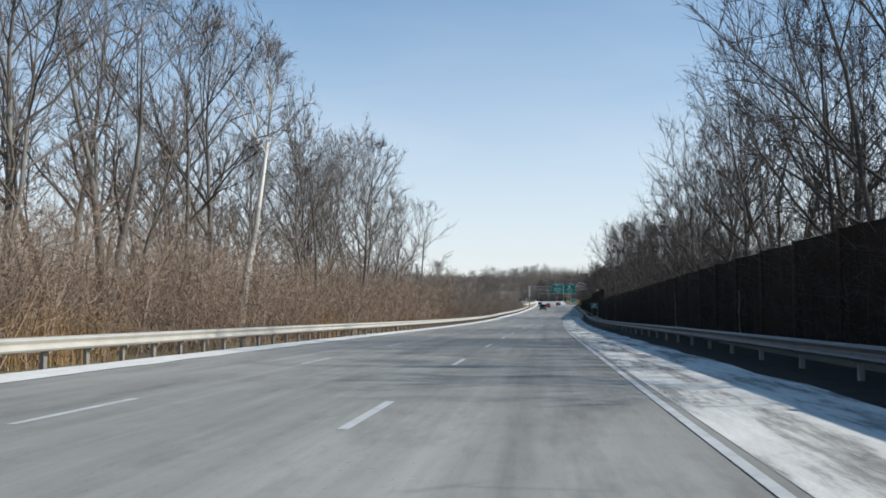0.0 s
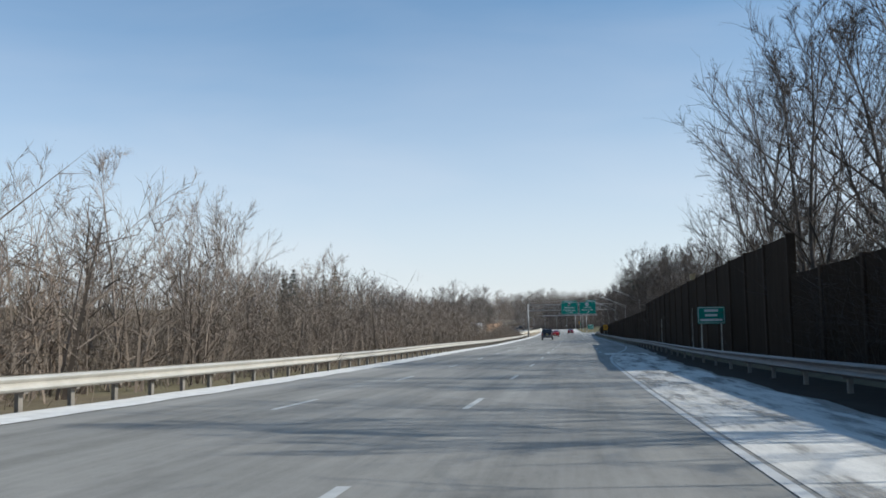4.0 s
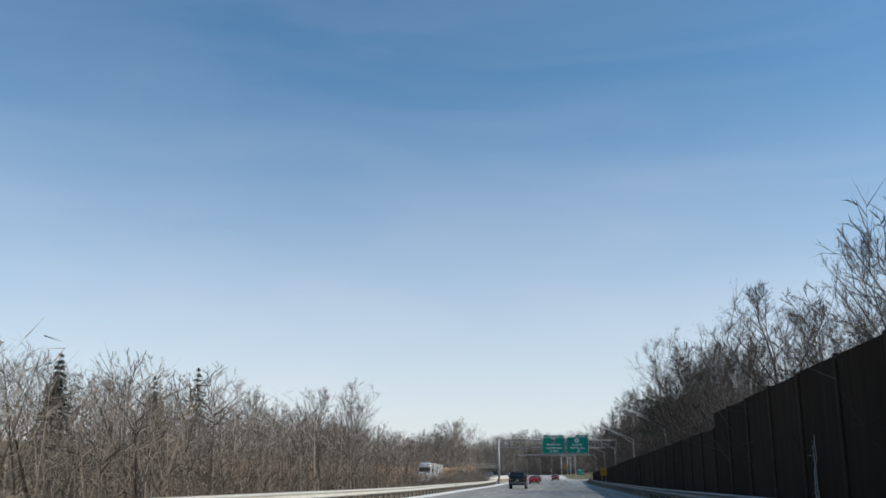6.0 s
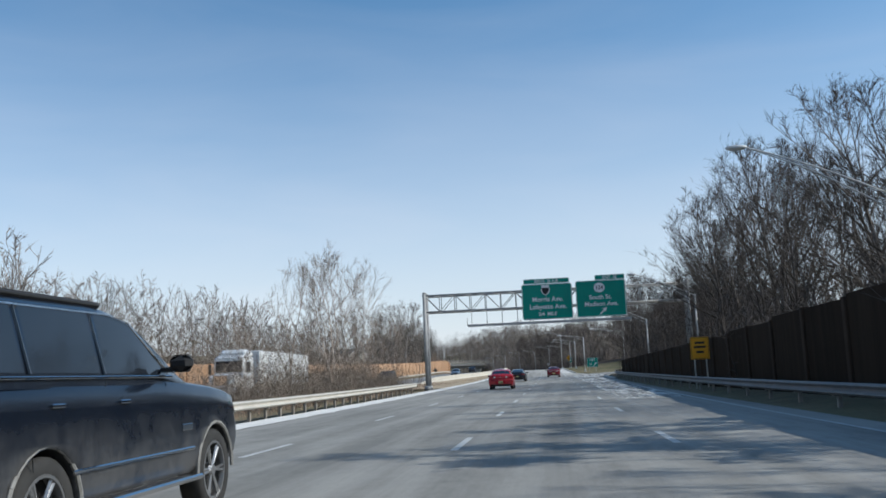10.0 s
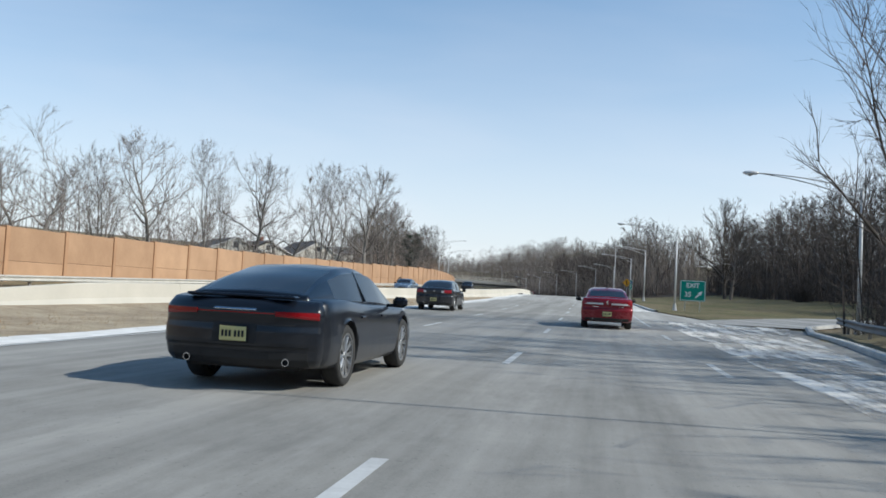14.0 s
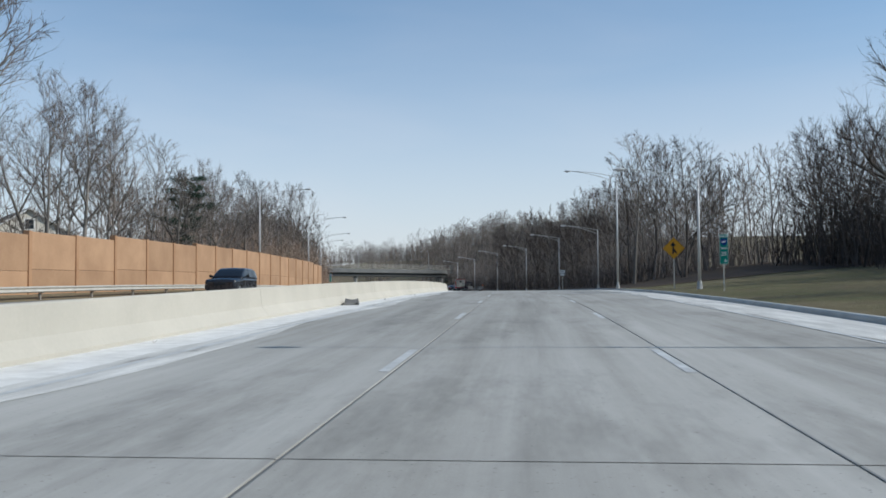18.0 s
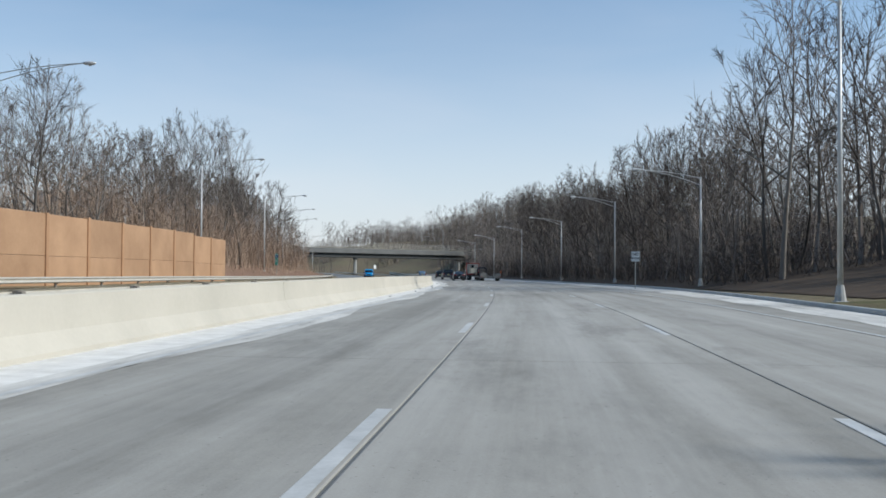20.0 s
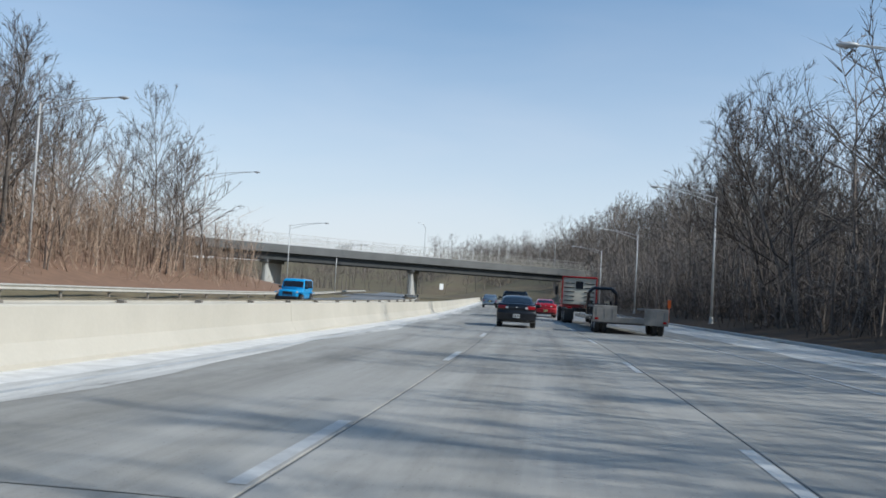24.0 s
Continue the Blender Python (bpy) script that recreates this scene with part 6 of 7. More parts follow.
def house(s, lat, w, d, eave, ridge, label, turn=0.0, chimney=False):
    """Gable end turned to the road."""
    ob = thing("house", label, "house", "houses behind the tan wall", m=Matrix.Translation(base(s, lat, 0.1)) @ Matrix.Rotation(heading(s) + radians(-90 + turn), 4, "Z"))
    v = [(-w / 2, -d / 2, 0), (w / 2, -d / 2, 0), (w / 2, d / 2, 0), (-w / 2, d / 2, 0), (-w / 2, -d / 2, eave), (w / 2, -d / 2, eave), (w / 2, d / 2, eave), (-w / 2, d / 2, eave), (0, -d / 2, ridge), (0, d / 2, ridge)]
    part("wall", mesh("wall", v, [(0, 1, 5, 8, 4), (2, 3, 7, 9, 6), (1, 2, 6, 5), (3, 0, 4, 7), (3, 2, 1, 0)], M_SIDING), ob)
    g = Geo()
    o, t = 0.35, 0.16
    sl = (ridge - eave) / (w / 2)
    for sx in (-1, 1):
        a = [(0, -d / 2 - o, ridge + 0.02), (0, d / 2 + o, ridge + 0.02), (sx * (w / 2 + o), d / 2 + o, eave - o * sl + 0.02), (sx * (w / 2 + o), -d / 2 - o, eave - o * sl + 0.02)]
        g.add(a + [(x, y, z + t) for x, y, z in a], [(0, 1, 2, 3), (7, 6, 5, 4), (0, 3, 7, 4), (1, 5, 6, 2), (3, 2, 6, 7)])
    roof = part("roof", g.mesh("roof", M_SHINGLE), ob)
    for sx in (-1, 1):
        for y in (d / 2 + o + 0.01, -d / 2 - o - 0.01):
            part("rake_trim", Geo().tube((sx * 0.01, y, ridge + 0.04), (sx * (w / 2 + o), y, eave - o * sl + 0.04), 0.11, n=4).mesh("rake_trim", M_TRIM), roof)
    for x, z in ((-w / 4, eave * 0.62), (w / 4, eave * 0.62), (0, (eave + ridge) / 2)):
        win = part("window", Geo().box((x, -d / 2 - 0.02, z), (1.15, 0.06, 1.35)).mesh("window", M_TRIM), ob)
        part("pane", Geo().box((x, -d / 2 - 0.055, z), (0.92, 0.02, 1.12)).mesh("pane", M_PANE), win)
    if chimney:
        part("chimney", Geo().box((w * 0.2, 0, ridge), (0.7, 0.9, 2.4), bevel=0.02).mesh("chimney", M_BRICK), roof)


house(519, -64, 11, 14, 2.7, 5.0, "cream-sided house with grey shingle roof behind the tan wall", 128)
house(538, -65, 11, 15, 3.0, 5.5, "pale gabled house with brick chimney behind the tan wall", 135, True)
house(570, -61, 11.5, 14, 4.2, 7.7, "cream gabled house with broad grey roof above the tan wall", 126)
house(660, -62, 10, 12, 3.5, 5.5, "grey house half hidden by trees on the bank", 20)

# ---- litter by the barrier ----
M_LITTER = plain("grey_plastic", (0.30, 0.29, 0.27), (0.2, 0.19, 0.18), 4.0, 0.7)
crate = thing("broken_crate", "broken grey plastic crate lying in the salt by the barrier", "litter", m=at(491.6, -8.35, 0.01, 12))
for k in range(5):
    part("slat", Geo().box((0, -0.28 + k * 0.14, 0.10 + 0.02 * (k % 2)), (0.5, 0.06, 0.16), Matrix.Rotation(0.15 * (k - 2), 3, "Y")).mesh("slat", M_LITTER), crate)
part("rim", Geo().box((0.24, 0, 0.06), (0.04, 0.75, 0.1)).box((-0.24, 0, 0.06), (0.04, 0.75, 0.1)).mesh("rim", M_LITTER), crate)
rs = random.Random(3)
for k in range(14):
    s = rs.uniform(455, 640)
    thing("stone", "small dark stone lying on the salted shoulder", "stone", "loose stones", me=Geo().box((0, 0, 0.02), (rs.uniform(0.04, 0.09), rs.uniform(0.05, 0.13), rs.uniform(0.03, 0.05)), bevel=0.012).mesh("stone", M_LITTER), m=at(s, barrier_lat(s) + rs.uniform(0.35, 1.0), 0.012, rs.uniform(0, 180)))


# ---- vehicles ----
def car_paint(name, c, flake=0.25, dirt=0.25, rough=0.22):
    """Painted steel with a film of road salt low on the body."""
    m, t, b = material(name, rough, flake, 0.3)
    b.inputs["Coat Weight"].default_value, b.inputs["Coat Roughness"].default_value = 0.4, 0.04
    p = coords(t, source="Object")
    sep = t.nodes.new("ShaderNodeSeparateXYZ")
    t.links.new(p, sep.inputs[0])
    low = remap(t, sep.outputs[2], 0.3, 1.05, 1.0, 0.02)
    f = maths(t, "MULTIPLY", maths(t, "MULTIPLY", low, remap(t, noise_of(t, p, 2.5, 6.0, 0.7), 0.3, 0.75)), dirt)
    t.links.new(mix(t, f, c, (0.30, 0.29, 0.275)), b.inputs["Base Color"])
    t.links.new(remap(t, f, 0.0, 0.5, rough, 0.8), b.inputs["Roughness"])
    return m


P_RED = car_paint("ruby_paint", (0.19, 0.004, 0.011), 0.2, 0.14)
P_BRIGHT = car_paint("bright_red_paint", (0.42, 0.012, 0.02), 0.1, 0.15)
P_BLACK = car_paint("blue_black_paint", (0.004, 0.006, 0.011), 0.0, 0.10, 0.3)
P_CHARCOAL = car_paint("charcoal_paint", (0.004, 0.007, 0.014), 0.0, 0.6, 0.25)
P_SILVER = car_paint("silver_blue_paint", (0.20, 0.26, 0.32), 0.6, 0.3)
P_BLUE = car_paint("bright_blue_paint", (0.02, 0.30, 0.62), 0.0, 0.15)
P_WHITE = car_paint("white_truck_paint", (0.72, 0.72, 0.70), 0.0, 0.4)
P_TRUCKRED = car_paint("truck_red_paint", (0.30, 0.03, 0.03), 0.0, 0.6)
P_DARKGREY = car_paint("dark_grey_paint", (0.012, 0.013, 0.017), 0.0, 0.2)
V_GLASS = plain("tinted_car_glass", (0.012, 0.016, 0.022), (0.018, 0.022, 0.028), 1.0, 0.05, 0.0, 0.45)
V_TRIM = plain("black_plastic_trim", (0.018, 0.018, 0.019), (0.03, 0.03, 0.03), 4.0, 0.6)
V_TYRE = plain("tyre_rubber", (0.022, 0.022, 0.022), (0.05, 0.048, 0.045), 5.0, 0.85)
V_RIM = plain("alloy_rim", (0.42, 0.42, 0.42), (0.3, 0.3, 0.3), 4.0, 0.35, 0.8)
V_CHROME = plain("chrome_trim", (0.7, 0.7, 0.7), (0.6, 0.6, 0.6), 3.0, 0.15, 1.0)
V_TAIL = plain("red_lamp_lens", (0.30, 0.006, 0.010), (0.22, 0.005, 0.008), 6.0, 0.15, 0.0, 0.6)
V_LID = plain("deep_red_lens", (0.22, 0.006, 0.012), (0.16, 0.005, 0.010), 6.0, 0.18, 0.0, 0.5)
V_CLEAR = plain("clear_lamp_lens", (0.62, 0.60, 0.58), (0.5, 0.48, 0.47), 6.0, 0.12, 0.2, 0.7)
V_PLATE = plain("pale_yellow_plate", (0.62, 0.55, 0.22), (0.55, 0.5, 0.25), 3.0, 0.5)
V_PLATEW = plain("white_plate", (0.7, 0.7, 0.68), (0.6, 0.6, 0.58), 3.0, 0.5)


def lerp_rows(rows, y):
    ys = [r[0] for r in rows]
    return [float(np.interp(y, ys, [r[k] for r in rows])) for k in range(1, len(rows[0]))]


def wheel_parts(r, w, rim_r, spokes):
    tyre = Geo().lathe([(rim_r, -w / 2 + 0.01), (r - 0.03, -w / 2), (r, -w / 2 + 0.03), (r, w / 2 - 0.03), (r - 0.03, w / 2), (rim_r, w / 2 - 0.01)], 28, "x").mesh("tyre", V_TYRE, True)
    g = Geo().lathe([(rim_r, -w / 2 + 0.012), (rim_r, w / 2 - 0.012), (rim_r - 0.025, w / 2 - 0.01), (rim_r - 0.03, w / 2 - 0.05)], 28, "x")
    g.lathe([(0.0, w / 2 - 0.02), (0.05, w / 2 - 0.02), (0.07, w / 2 - 0.05), (0.07, 0.0)], 14, "x")
    for k in range(spokes):
        a = 2 * math.pi * k / spokes
        for da in (-0.09, 0.09):
            g.tube((w / 2 - 0.045, 0.05 * math.cos(a), 0.05 * math.sin(a)), (w / 2 - 0.03, (rim_r - 0.015) * math.cos(a + da), (rim_r - 0.015) * math.sin(a + da)), 0.018, 0.014, 5)
    rim = g.mesh("rim", V_RIM)
    disc = Geo().lathe([(0.0, 0.0), (rim_r * 0.98, 0.0)], 20, "x").mesh("brake_disc", V_TRIM)
    return tyre, rim, disc


def faces_mesh(name, pts, faces, mat, smooth=True):
    """A mesh of some faces of a larger sheet, with only the points they use."""
    used = sorted({i for f in faces for i in f})
    at_ = {i: k for k, i in enumerate(used)}
    return mesh(name, [pts[i] for i in used], [tuple(at_[i] for i in f) for f in faces], mat, smooth)


def smooth_rows(rows, ys, reach=0.10):
    """Rows at many places along the car, with their corners eased."""
    out = []
    for y in ys:
        w = reach * min(1.0, (y - rows[0][0]) / reach * 0.9, (rows[-1][0] - y) / reach * 0.9) if reach else 0.0
        samples = [lerp_rows(rows, y + d * w) for d in (-1.0, -0.5, 0.0, 0.5, 1.0)]
        out.append([sum(v) / 5 for v in zip(*samples)])
    return out


def vehicle(name, label, m, paint, spec):
    """Built on the ground, nose to +y, middle at the origin."""
    ob = thing(name, label, spec.get("category", "car"), spec.get("group", "highway traffic"), m=m)
    L, Wd, wr = spec["L"], spec["W"], spec["wheel"]
    # lower body: y, sill z, shoulder z, half width, crown; open arches over the wheels
    rows = spec["body"]
    y0, y1 = rows[0][0], rows[-1][0]
    arch = wr + 0.055
    ys = set(np.linspace(y0, y1, 30)) | {y0 + d for d in (0.015, 0.04, 0.08, 0.14)} | {y1 - d for d in (0.015, 0.04, 0.08, 0.14)}
    for ya in spec["axles"]:
        ys = {y for y in ys if abs(y - ya) > arch + 0.01}
        ys |= {ya + arch * math.cos(math.pi * i / 14) for i in range(15)} | {ya - arch - 0.002, ya + arch + 0.002}
    ys = sorted(ys)
    pts, k = [], 19
    for y, (zs, zb, hw, cr) in zip(ys, smooth_rows(rows, ys)):
        e = min(y - y0, y1 - y)
        tuck = 1 - 0.075 * max(0.0, 1 - e / 0.14) ** 2
        hw *= tuck
        zs, zb = zs + 0.06 * max(0.0, 1 - e / 0.12) ** 2, zb - 0.05 * max(0.0, 1 - e / 0.10) ** 2
        h = zb - zs
        half = [(hw * 0.78, zs), (hw * 0.93, zs + 0.025), (hw * 0.975, zs + 0.09), (hw, zs + h * 0.34), (hw * 1.0, zs + h * 0.52), (hw * 0.982, zs + h * 0.66), (hw * 0.985, zs + h * 0.76), (hw * 0.955, zb - 0.035), (hw * 0.90, zb), (0.0, zb + cr)]
        low = 0.0
        for ya in spec["axles"]:
            if abs(y - ya) <= arch:
                low = wr + math.sqrt(max(0.0, arch * arch - (y - ya) ** 2))
        half = [(x, max(z, low)) for x, z in half]
        sec = half + [(-x, z) for x, z in reversed(half[:-1])]
        pts += [(x, y, z) for x, z in sec]
    fcs, nr = [], len(ys)
    for i in range(nr - 1):
        fcs += [(i * k + j, (i + 1) * k + j, (i + 1) * k + j + 1, i * k + j + 1) for j in range(k - 1)]
        fcs.append((i * k + k - 1, (i + 1) * k + k - 1, (i + 1) * k, i * k))
    # rounded ends with a flat face of their own
    for i0, sgn in ((0, -1), ((nr - 1) * k, 1)):
        ring = pts[i0:i0 + k]
        cz = sum(p[2] for p in ring) / k
        n0 = len(pts)
        pts += [(x * 0.95, y + sgn * 0.022, cz + (z - cz) * 0.93) for x, y, z in ring]
        n1 = len(pts)
        pts += [(x * 0.95, y + sgn * 0.022, cz + (z - cz) * 0.93) for x, y, z in ring]
        for j in range(k):
            q = (i0 + j, i0 + (j + 1) % k, n0 + (j + 1) % k, n0 + j)
            fcs.append(q if sgn < 0 else tuple(reversed(q)))
        q = tuple(range(n1, n1 + k))
        fcs.append(tuple(reversed(q)) if sgn < 0 else q)
    # the tail draws in towards its corners
    w0 = spec["body"][1][3]
    pts = [(x, y + (spec.get("bow", 0.16) * min(1.0, abs(x) / w0) ** 2.6 + 0.045) * max(0.0, 1 - (y - y0) / 0.8) if y < y0 + 0.8 else y, z) for x, y, z in pts]
    part("body", mesh("body", pts, [tuple(reversed(f)) for f in fcs], paint, True), ob)
    # cabin: y, base z, half width at the base, roof z, half width at the roof
    rows = spec["cabin"]
    R = rows
    screens = [(min(R[i][0], R[j][0]), max(R[i][0], R[j][0])) for i, j in (spec["rear_glass"], spec["front_glass"])]
    screens = [(p + 0.10 * (q - p), q - 0.10 * (q - p)) for p, q in screens]
    ys = set(np.linspace(R[0][0], R[-1][0], 36))
    edges = [v for p in screens for v in p] + [v for a0, a1 in spec["side_glass"] for v in (a0[0], a1[0])]
    ys = sorted({y for y in ys if min(abs(y - e) for e in edges) > 0.03} | set(edges))
    pts, k = [], 13
    for y, (zb, hb, zt, ht) in zip(ys, smooth_rows(R, ys, 0.16)):
        h = zt - zb
        u1, u2 = min(0.10, 0.05 + h * 0.1), 0.86
        half = [(hb, zb - 0.05), (hb + (ht - hb) * u1 * 0.8, zb + h * u1), (hb + (ht - hb) * u2 * 0.88, zb + h * u2), (ht * 0.985, zt - min(0.045, h * 0.1)), (ht * 0.93, zt - 0.012), (ht * 0.85, zt), (0, zt + 0.022)]
        pts += [(x, y, z) for x, z in half] + [(-x, y, z) for x, z in reversed(half[:-1])]
    groups = collections.defaultdict(list)
    for i in range(len(ys) - 1):
        ym, h = (ys[i] + ys[i + 1]) / 2, 0
        zb, hb, zt, ht = lerp_rows(R, ym)
        for j in range(k - 1):
            f = (i * k + j, (i + 1) * k + j, (i + 1) * k + j + 1, i * k + j + 1)
            key = "cabin"
            if j in (4, 5, 6, 7):
                for n, (p, q) in enumerate(screens):
                    if p < ym < q and q - p > 0.12:
                        key = ("rear_window", "windscreen")[n]
            if j in (1, 10) and zt - zb > 0.13:
                for n, (a0, a1) in enumerate(spec["side_glass"]):
                    if a0[0] < ym < a1[0]:
                        key = ("side_window", j, n)
            groups[key].append(f)
    groups["cabin"] += [tuple(range(k)), tuple(range((len(ys) - 1) * k + k - 1, (len(ys) - 1) * k - 1, -1))]
    for key, fs in groups.items():
        nm = key if isinstance(key, str) else key[0]
        part(nm, faces_mesh(nm, pts, fs, paint if nm == "cabin" else V_GLASS), ob)
    # trim between the side windows
    for sx in (-1, 1):
        for (a0, a1), (b0, b1) in zip(spec["side_glass"], spec["side_glass"][1:]):
            y = (a1[0] + b0[0]) / 2
            zb, hb, zt, ht = lerp_rows(R, y)
            part("pillar", Geo().tube((sx * (hb - 0.005), y, zb + 0.05), (sx * (hb + (ht - hb) * 0.82), y, zb + (zt - zb) * 0.88), 0.014, n=6).mesh("pillar", V_GLASS), ob)
    # wheels
    tyre, rim, disc = wheel_parts(wr, 0.23, wr * spec.get("rim", 0.66), spec.get("spokes", 6))
    for y in spec["axles"]:
        for sx in (-1, 1):
            wm = Matrix.Translation((sx * (Wd / 2 - 0.135), y, wr)) @ Matrix.Rotation(0 if sx > 0 else math.pi, 4, "Z")
            tw = part("wheel", tyre, ob, "worn black tyre on an alloy rim", wm)
            part("rim", rim, tw)
            part("brake_disc", disc, tw)
    part("underbody", Geo().box((0, 0, spec["body"][2][1] + 0.12), (Wd * 0.66, L * 0.90, 0.2)).mesh("underbody", V_TRIM), ob)
    part("wheel_housing", Geo().box((0, spec["axles"][0], wr + 0.2), (Wd * 0.70, wr * 2.1, wr * 0.9)).mesh("wheel_housing", V_TRIM), ob)
    part("wheel_housing", Geo().box((0, spec["axles"][1], wr + 0.2), (Wd * 0.70, wr * 2.1, wr * 0.9)).mesh("wheel_housing", V_TRIM), ob)
    zs, zb, hw, cr = spec["body"][0][1:]
    rear = y0 - 0.022
    # rear skin: bowed in plan, with bumper, crease and lid face; lamps and plate lie on it
    skin = spec.get("rear_skin") or ((zs - 0.02, 0.0), (zs + 0.05, 0.05), (zs + 0.30, 0.06), (zs + 0.34, 0.03), (zb - 0.12, 0.03), (zb - 0.03, 0.0), (zb, -0.05))
    bow, rw = spec.get("bow", 0.16), hw * spec.get("rear_wide", 0.985)
    z_lo, z_hi = skin[0][0], skin[-1][0]

    def skin_w(z):
        v = (z - z_lo) / (z_hi - z_lo) * 2 - 1
        return rw * (1 - 0.06 * abs(v) ** 4)

    def skin_y(x, z):
        return rear - float(np.interp(z, [q[0] for q in skin], [q[1] for q in skin])) + bow * min(1.0, abs(x) / skin_w(z)) ** 2.6

    zz_ = sorted({q[0] for q in skin} | set(np.linspace(z_lo, z_hi, 9)))
    us = (-1, -0.96, -0.88, -0.75, -0.55, -0.3, 0.0, 0.3, 0.55, 0.75, 0.88, 0.96, 1)
    sp, sf, kw = [], [], len(us) + 2
    for z in [zz_[0]] + zz_ + [zz_[-1]]:
        deep = 0.22 if (len(sp) == 0 or len(sp) == kw * (len(zz_) + 1)) else 0.0
        w = skin_w(z)
        sp.append((-w * 0.985, skin_y(w, z) + 0.34, z))
        sp += [(u * w, skin_y(u * w, z) + deep, z) for u in us]
        sp.append((w * 0.985, skin_y(w, z) + 0.34, z))
    for i in range(len(zz_) + 1):
        sf += [(i * kw + j, i * kw + j + 1, (i + 1) * kw + j + 1, (i + 1) * kw + j) for j in range(kw - 1)]
    fascia = part("rear_fascia", mesh("rear_fascia", sp, sf, paint, True), ob)

    def patch(nm, quad, mat, lift=0.006, parent=None, n=8):
        """A plate laid on the skin: x0, x1 and the lower and upper z at both."""
        x0, x1, za0, za1, zb0, zb1 = quad
        g, m_ = Geo(), 4
        for up in (lift, -0.02):
            for i in range(n + 1):
                u = i / n
                x = x0 + (x1 - x0) * u
                for j in range(m_ + 1):
                    z = (za0 + (zb0 - za0) * u) + ((za1 - za0) + ((zb1 - zb0) - (za1 - za0)) * u) * j / m_
                    g.v.append((x, skin_y(x, z) - up, z))
        q = (n + 1) * (m_ + 1)
        flip = x1 < x0
        for i in range(n):
            for j in range(m_):
                a = i * (m_ + 1) + j
                f = (a, a + m_ + 1, a + m_ + 2, a + 1)
                g.f.append(tuple(reversed(f)) if flip else f)
        edge = [i * (m_ + 1) for i in range(n + 1)] + [n * (m_ + 1) + j for j in range(1, m_ + 1)] + [i * (m_ + 1) + m_ for i in range(n - 1, -1, -1)] + [j for j in range(m_ - 1, 0, -1)]
        for a, b_ in zip(edge, edge[1:] + edge[:1]):
            f = (a, a + q, b_ + q, b_)
            g.f.append(tuple(reversed(f)) if flip else f)
        return part(nm, g.mesh(nm, mat, False), parent or ob)

    patch("valance", (-rw * 0.86, rw * 0.86, z_lo - 0.0, z_lo + spec.get("valance", 0.09), z_lo - 0.0, z_lo + spec.get("valance", 0.09)), V_TRIM, 0.008, fascia)
    patch("lid_seam", (-rw * 0.72, rw * 0.72, spec.get("seam_z", zs + 0.36), spec.get("seam_z", zs + 0.36) + 0.012, spec.get("seam_z", zs + 0.36), spec.get("seam_z", zs + 0.36) + 0.012), V_TRIM, 0.003, fascia)
    px, pz = spec.get("plate", (0, zs + 0.26))
    pd = skin_y(px, pz) - 0.012
    recess = patch("plate_recess", (px - 0.25, px + 0.25, pz - 0.10, pz + 0.11, pz - 0.10, pz + 0.11), paint if spec.get("plain_recess") else V_TRIM, 0.003, fascia)
    pl = part("number_plate", Geo().box((px, pd - 0.008, pz), (0.305, 0.012, 0.155), bevel=0.004).mesh("number_plate", spec.get("plate_mat", V_PLATE)), ob)
    for i in range(6):
        part("plate_bar", Geo().box((px - 0.115 + 0.042 * i + 0.02 * (i > 2), pd - 0.016, pz), (0.026, 0.004, 0.07)).mesh("plate_bar", V_TRIM), pl)
    part("plate_frame", Geo().box((px, pd, pz), (0.335, 0.014, 0.18), bevel=0.005).mesh("plate_frame", V_TRIM), pl)
    for x, z, w, h, mat in spec["tail"]:
        for sx in (-1, 1):
            xo = min(x + w / 2, skin_w(z) * 0.985)
            patch("tail_light", (sx * (x - w / 2), sx * xo, z - h / 2, z + h / 2, z - h / 2 + spec.get("lamp_lift", 0.0), z + h / 2), mat, 0.014)
    for nm, quad, mat in spec.get("on_skin", ()):
        patch(nm, quad, mat, 0.008, fascia)
    for sx in (-1, 1):
        part("exhaust", Geo().lathe([(0.036, 0), (0.042, 0.12), (0.034, 0.12), (0.034, 0.02)], 12, "x").mesh("exhaust", V_CHROME), ob, m=Matrix.Translation((sx * hw * spec.get("pipes", 0.55), skin_y(hw * 0.55, z_lo + 0.05) + 0.09, z_lo + 0.055)) @ Matrix.Rotation(-math.pi / 2, 4, "Z"))
        my, mz = spec["mirror"]
        _, _, mw, _ = lerp_rows(spec["body"], my)
        part("mirror", Geo().box((sx * (mw + 0.12), my, mz), (0.21, 0.12, 0.15), bevel=0.05).box((sx * (mw + 0.0), my + 0.02, mz - 0.05), (0.16, 0.06, 0.045), bevel=0.01).mesh("mirror", spec.get("mirror_mat", paint)), ob)
        part("headlight", Geo().box((sx * hw * 0.70, y1 - 0.07, spec["body"][-1][2] - 0.10), (0.34, 0.14, 0.14), bevel=0.04).mesh("headlight", V_CLEAR), ob)
        for y in spec["handles"]:
            _, _, w_, _ = lerp_rows(spec["body"], y)
            part("door_handle", Geo().box((sx * (w_ * 0.985 + 0.010), y, spec["handle_z"]), (0.03, 0.17, 0.03), bevel=0.008).mesh("door_handle", spec.get("handle_mat", paint)), ob)
        for ya, yb in spec["seams"]:
            s_, zz, w_, _ = lerp_rows(spec["body"], ya)
            part("door_seam", Geo().tube((sx * (w_ * 1.0 - 0.001), ya, s_ + (zz - s_) * 0.34), (sx * (w_ * 0.957 - 0.001), yb, zz - 0.035), 0.004, n=4).mesh("door_seam", V_TRIM), ob)
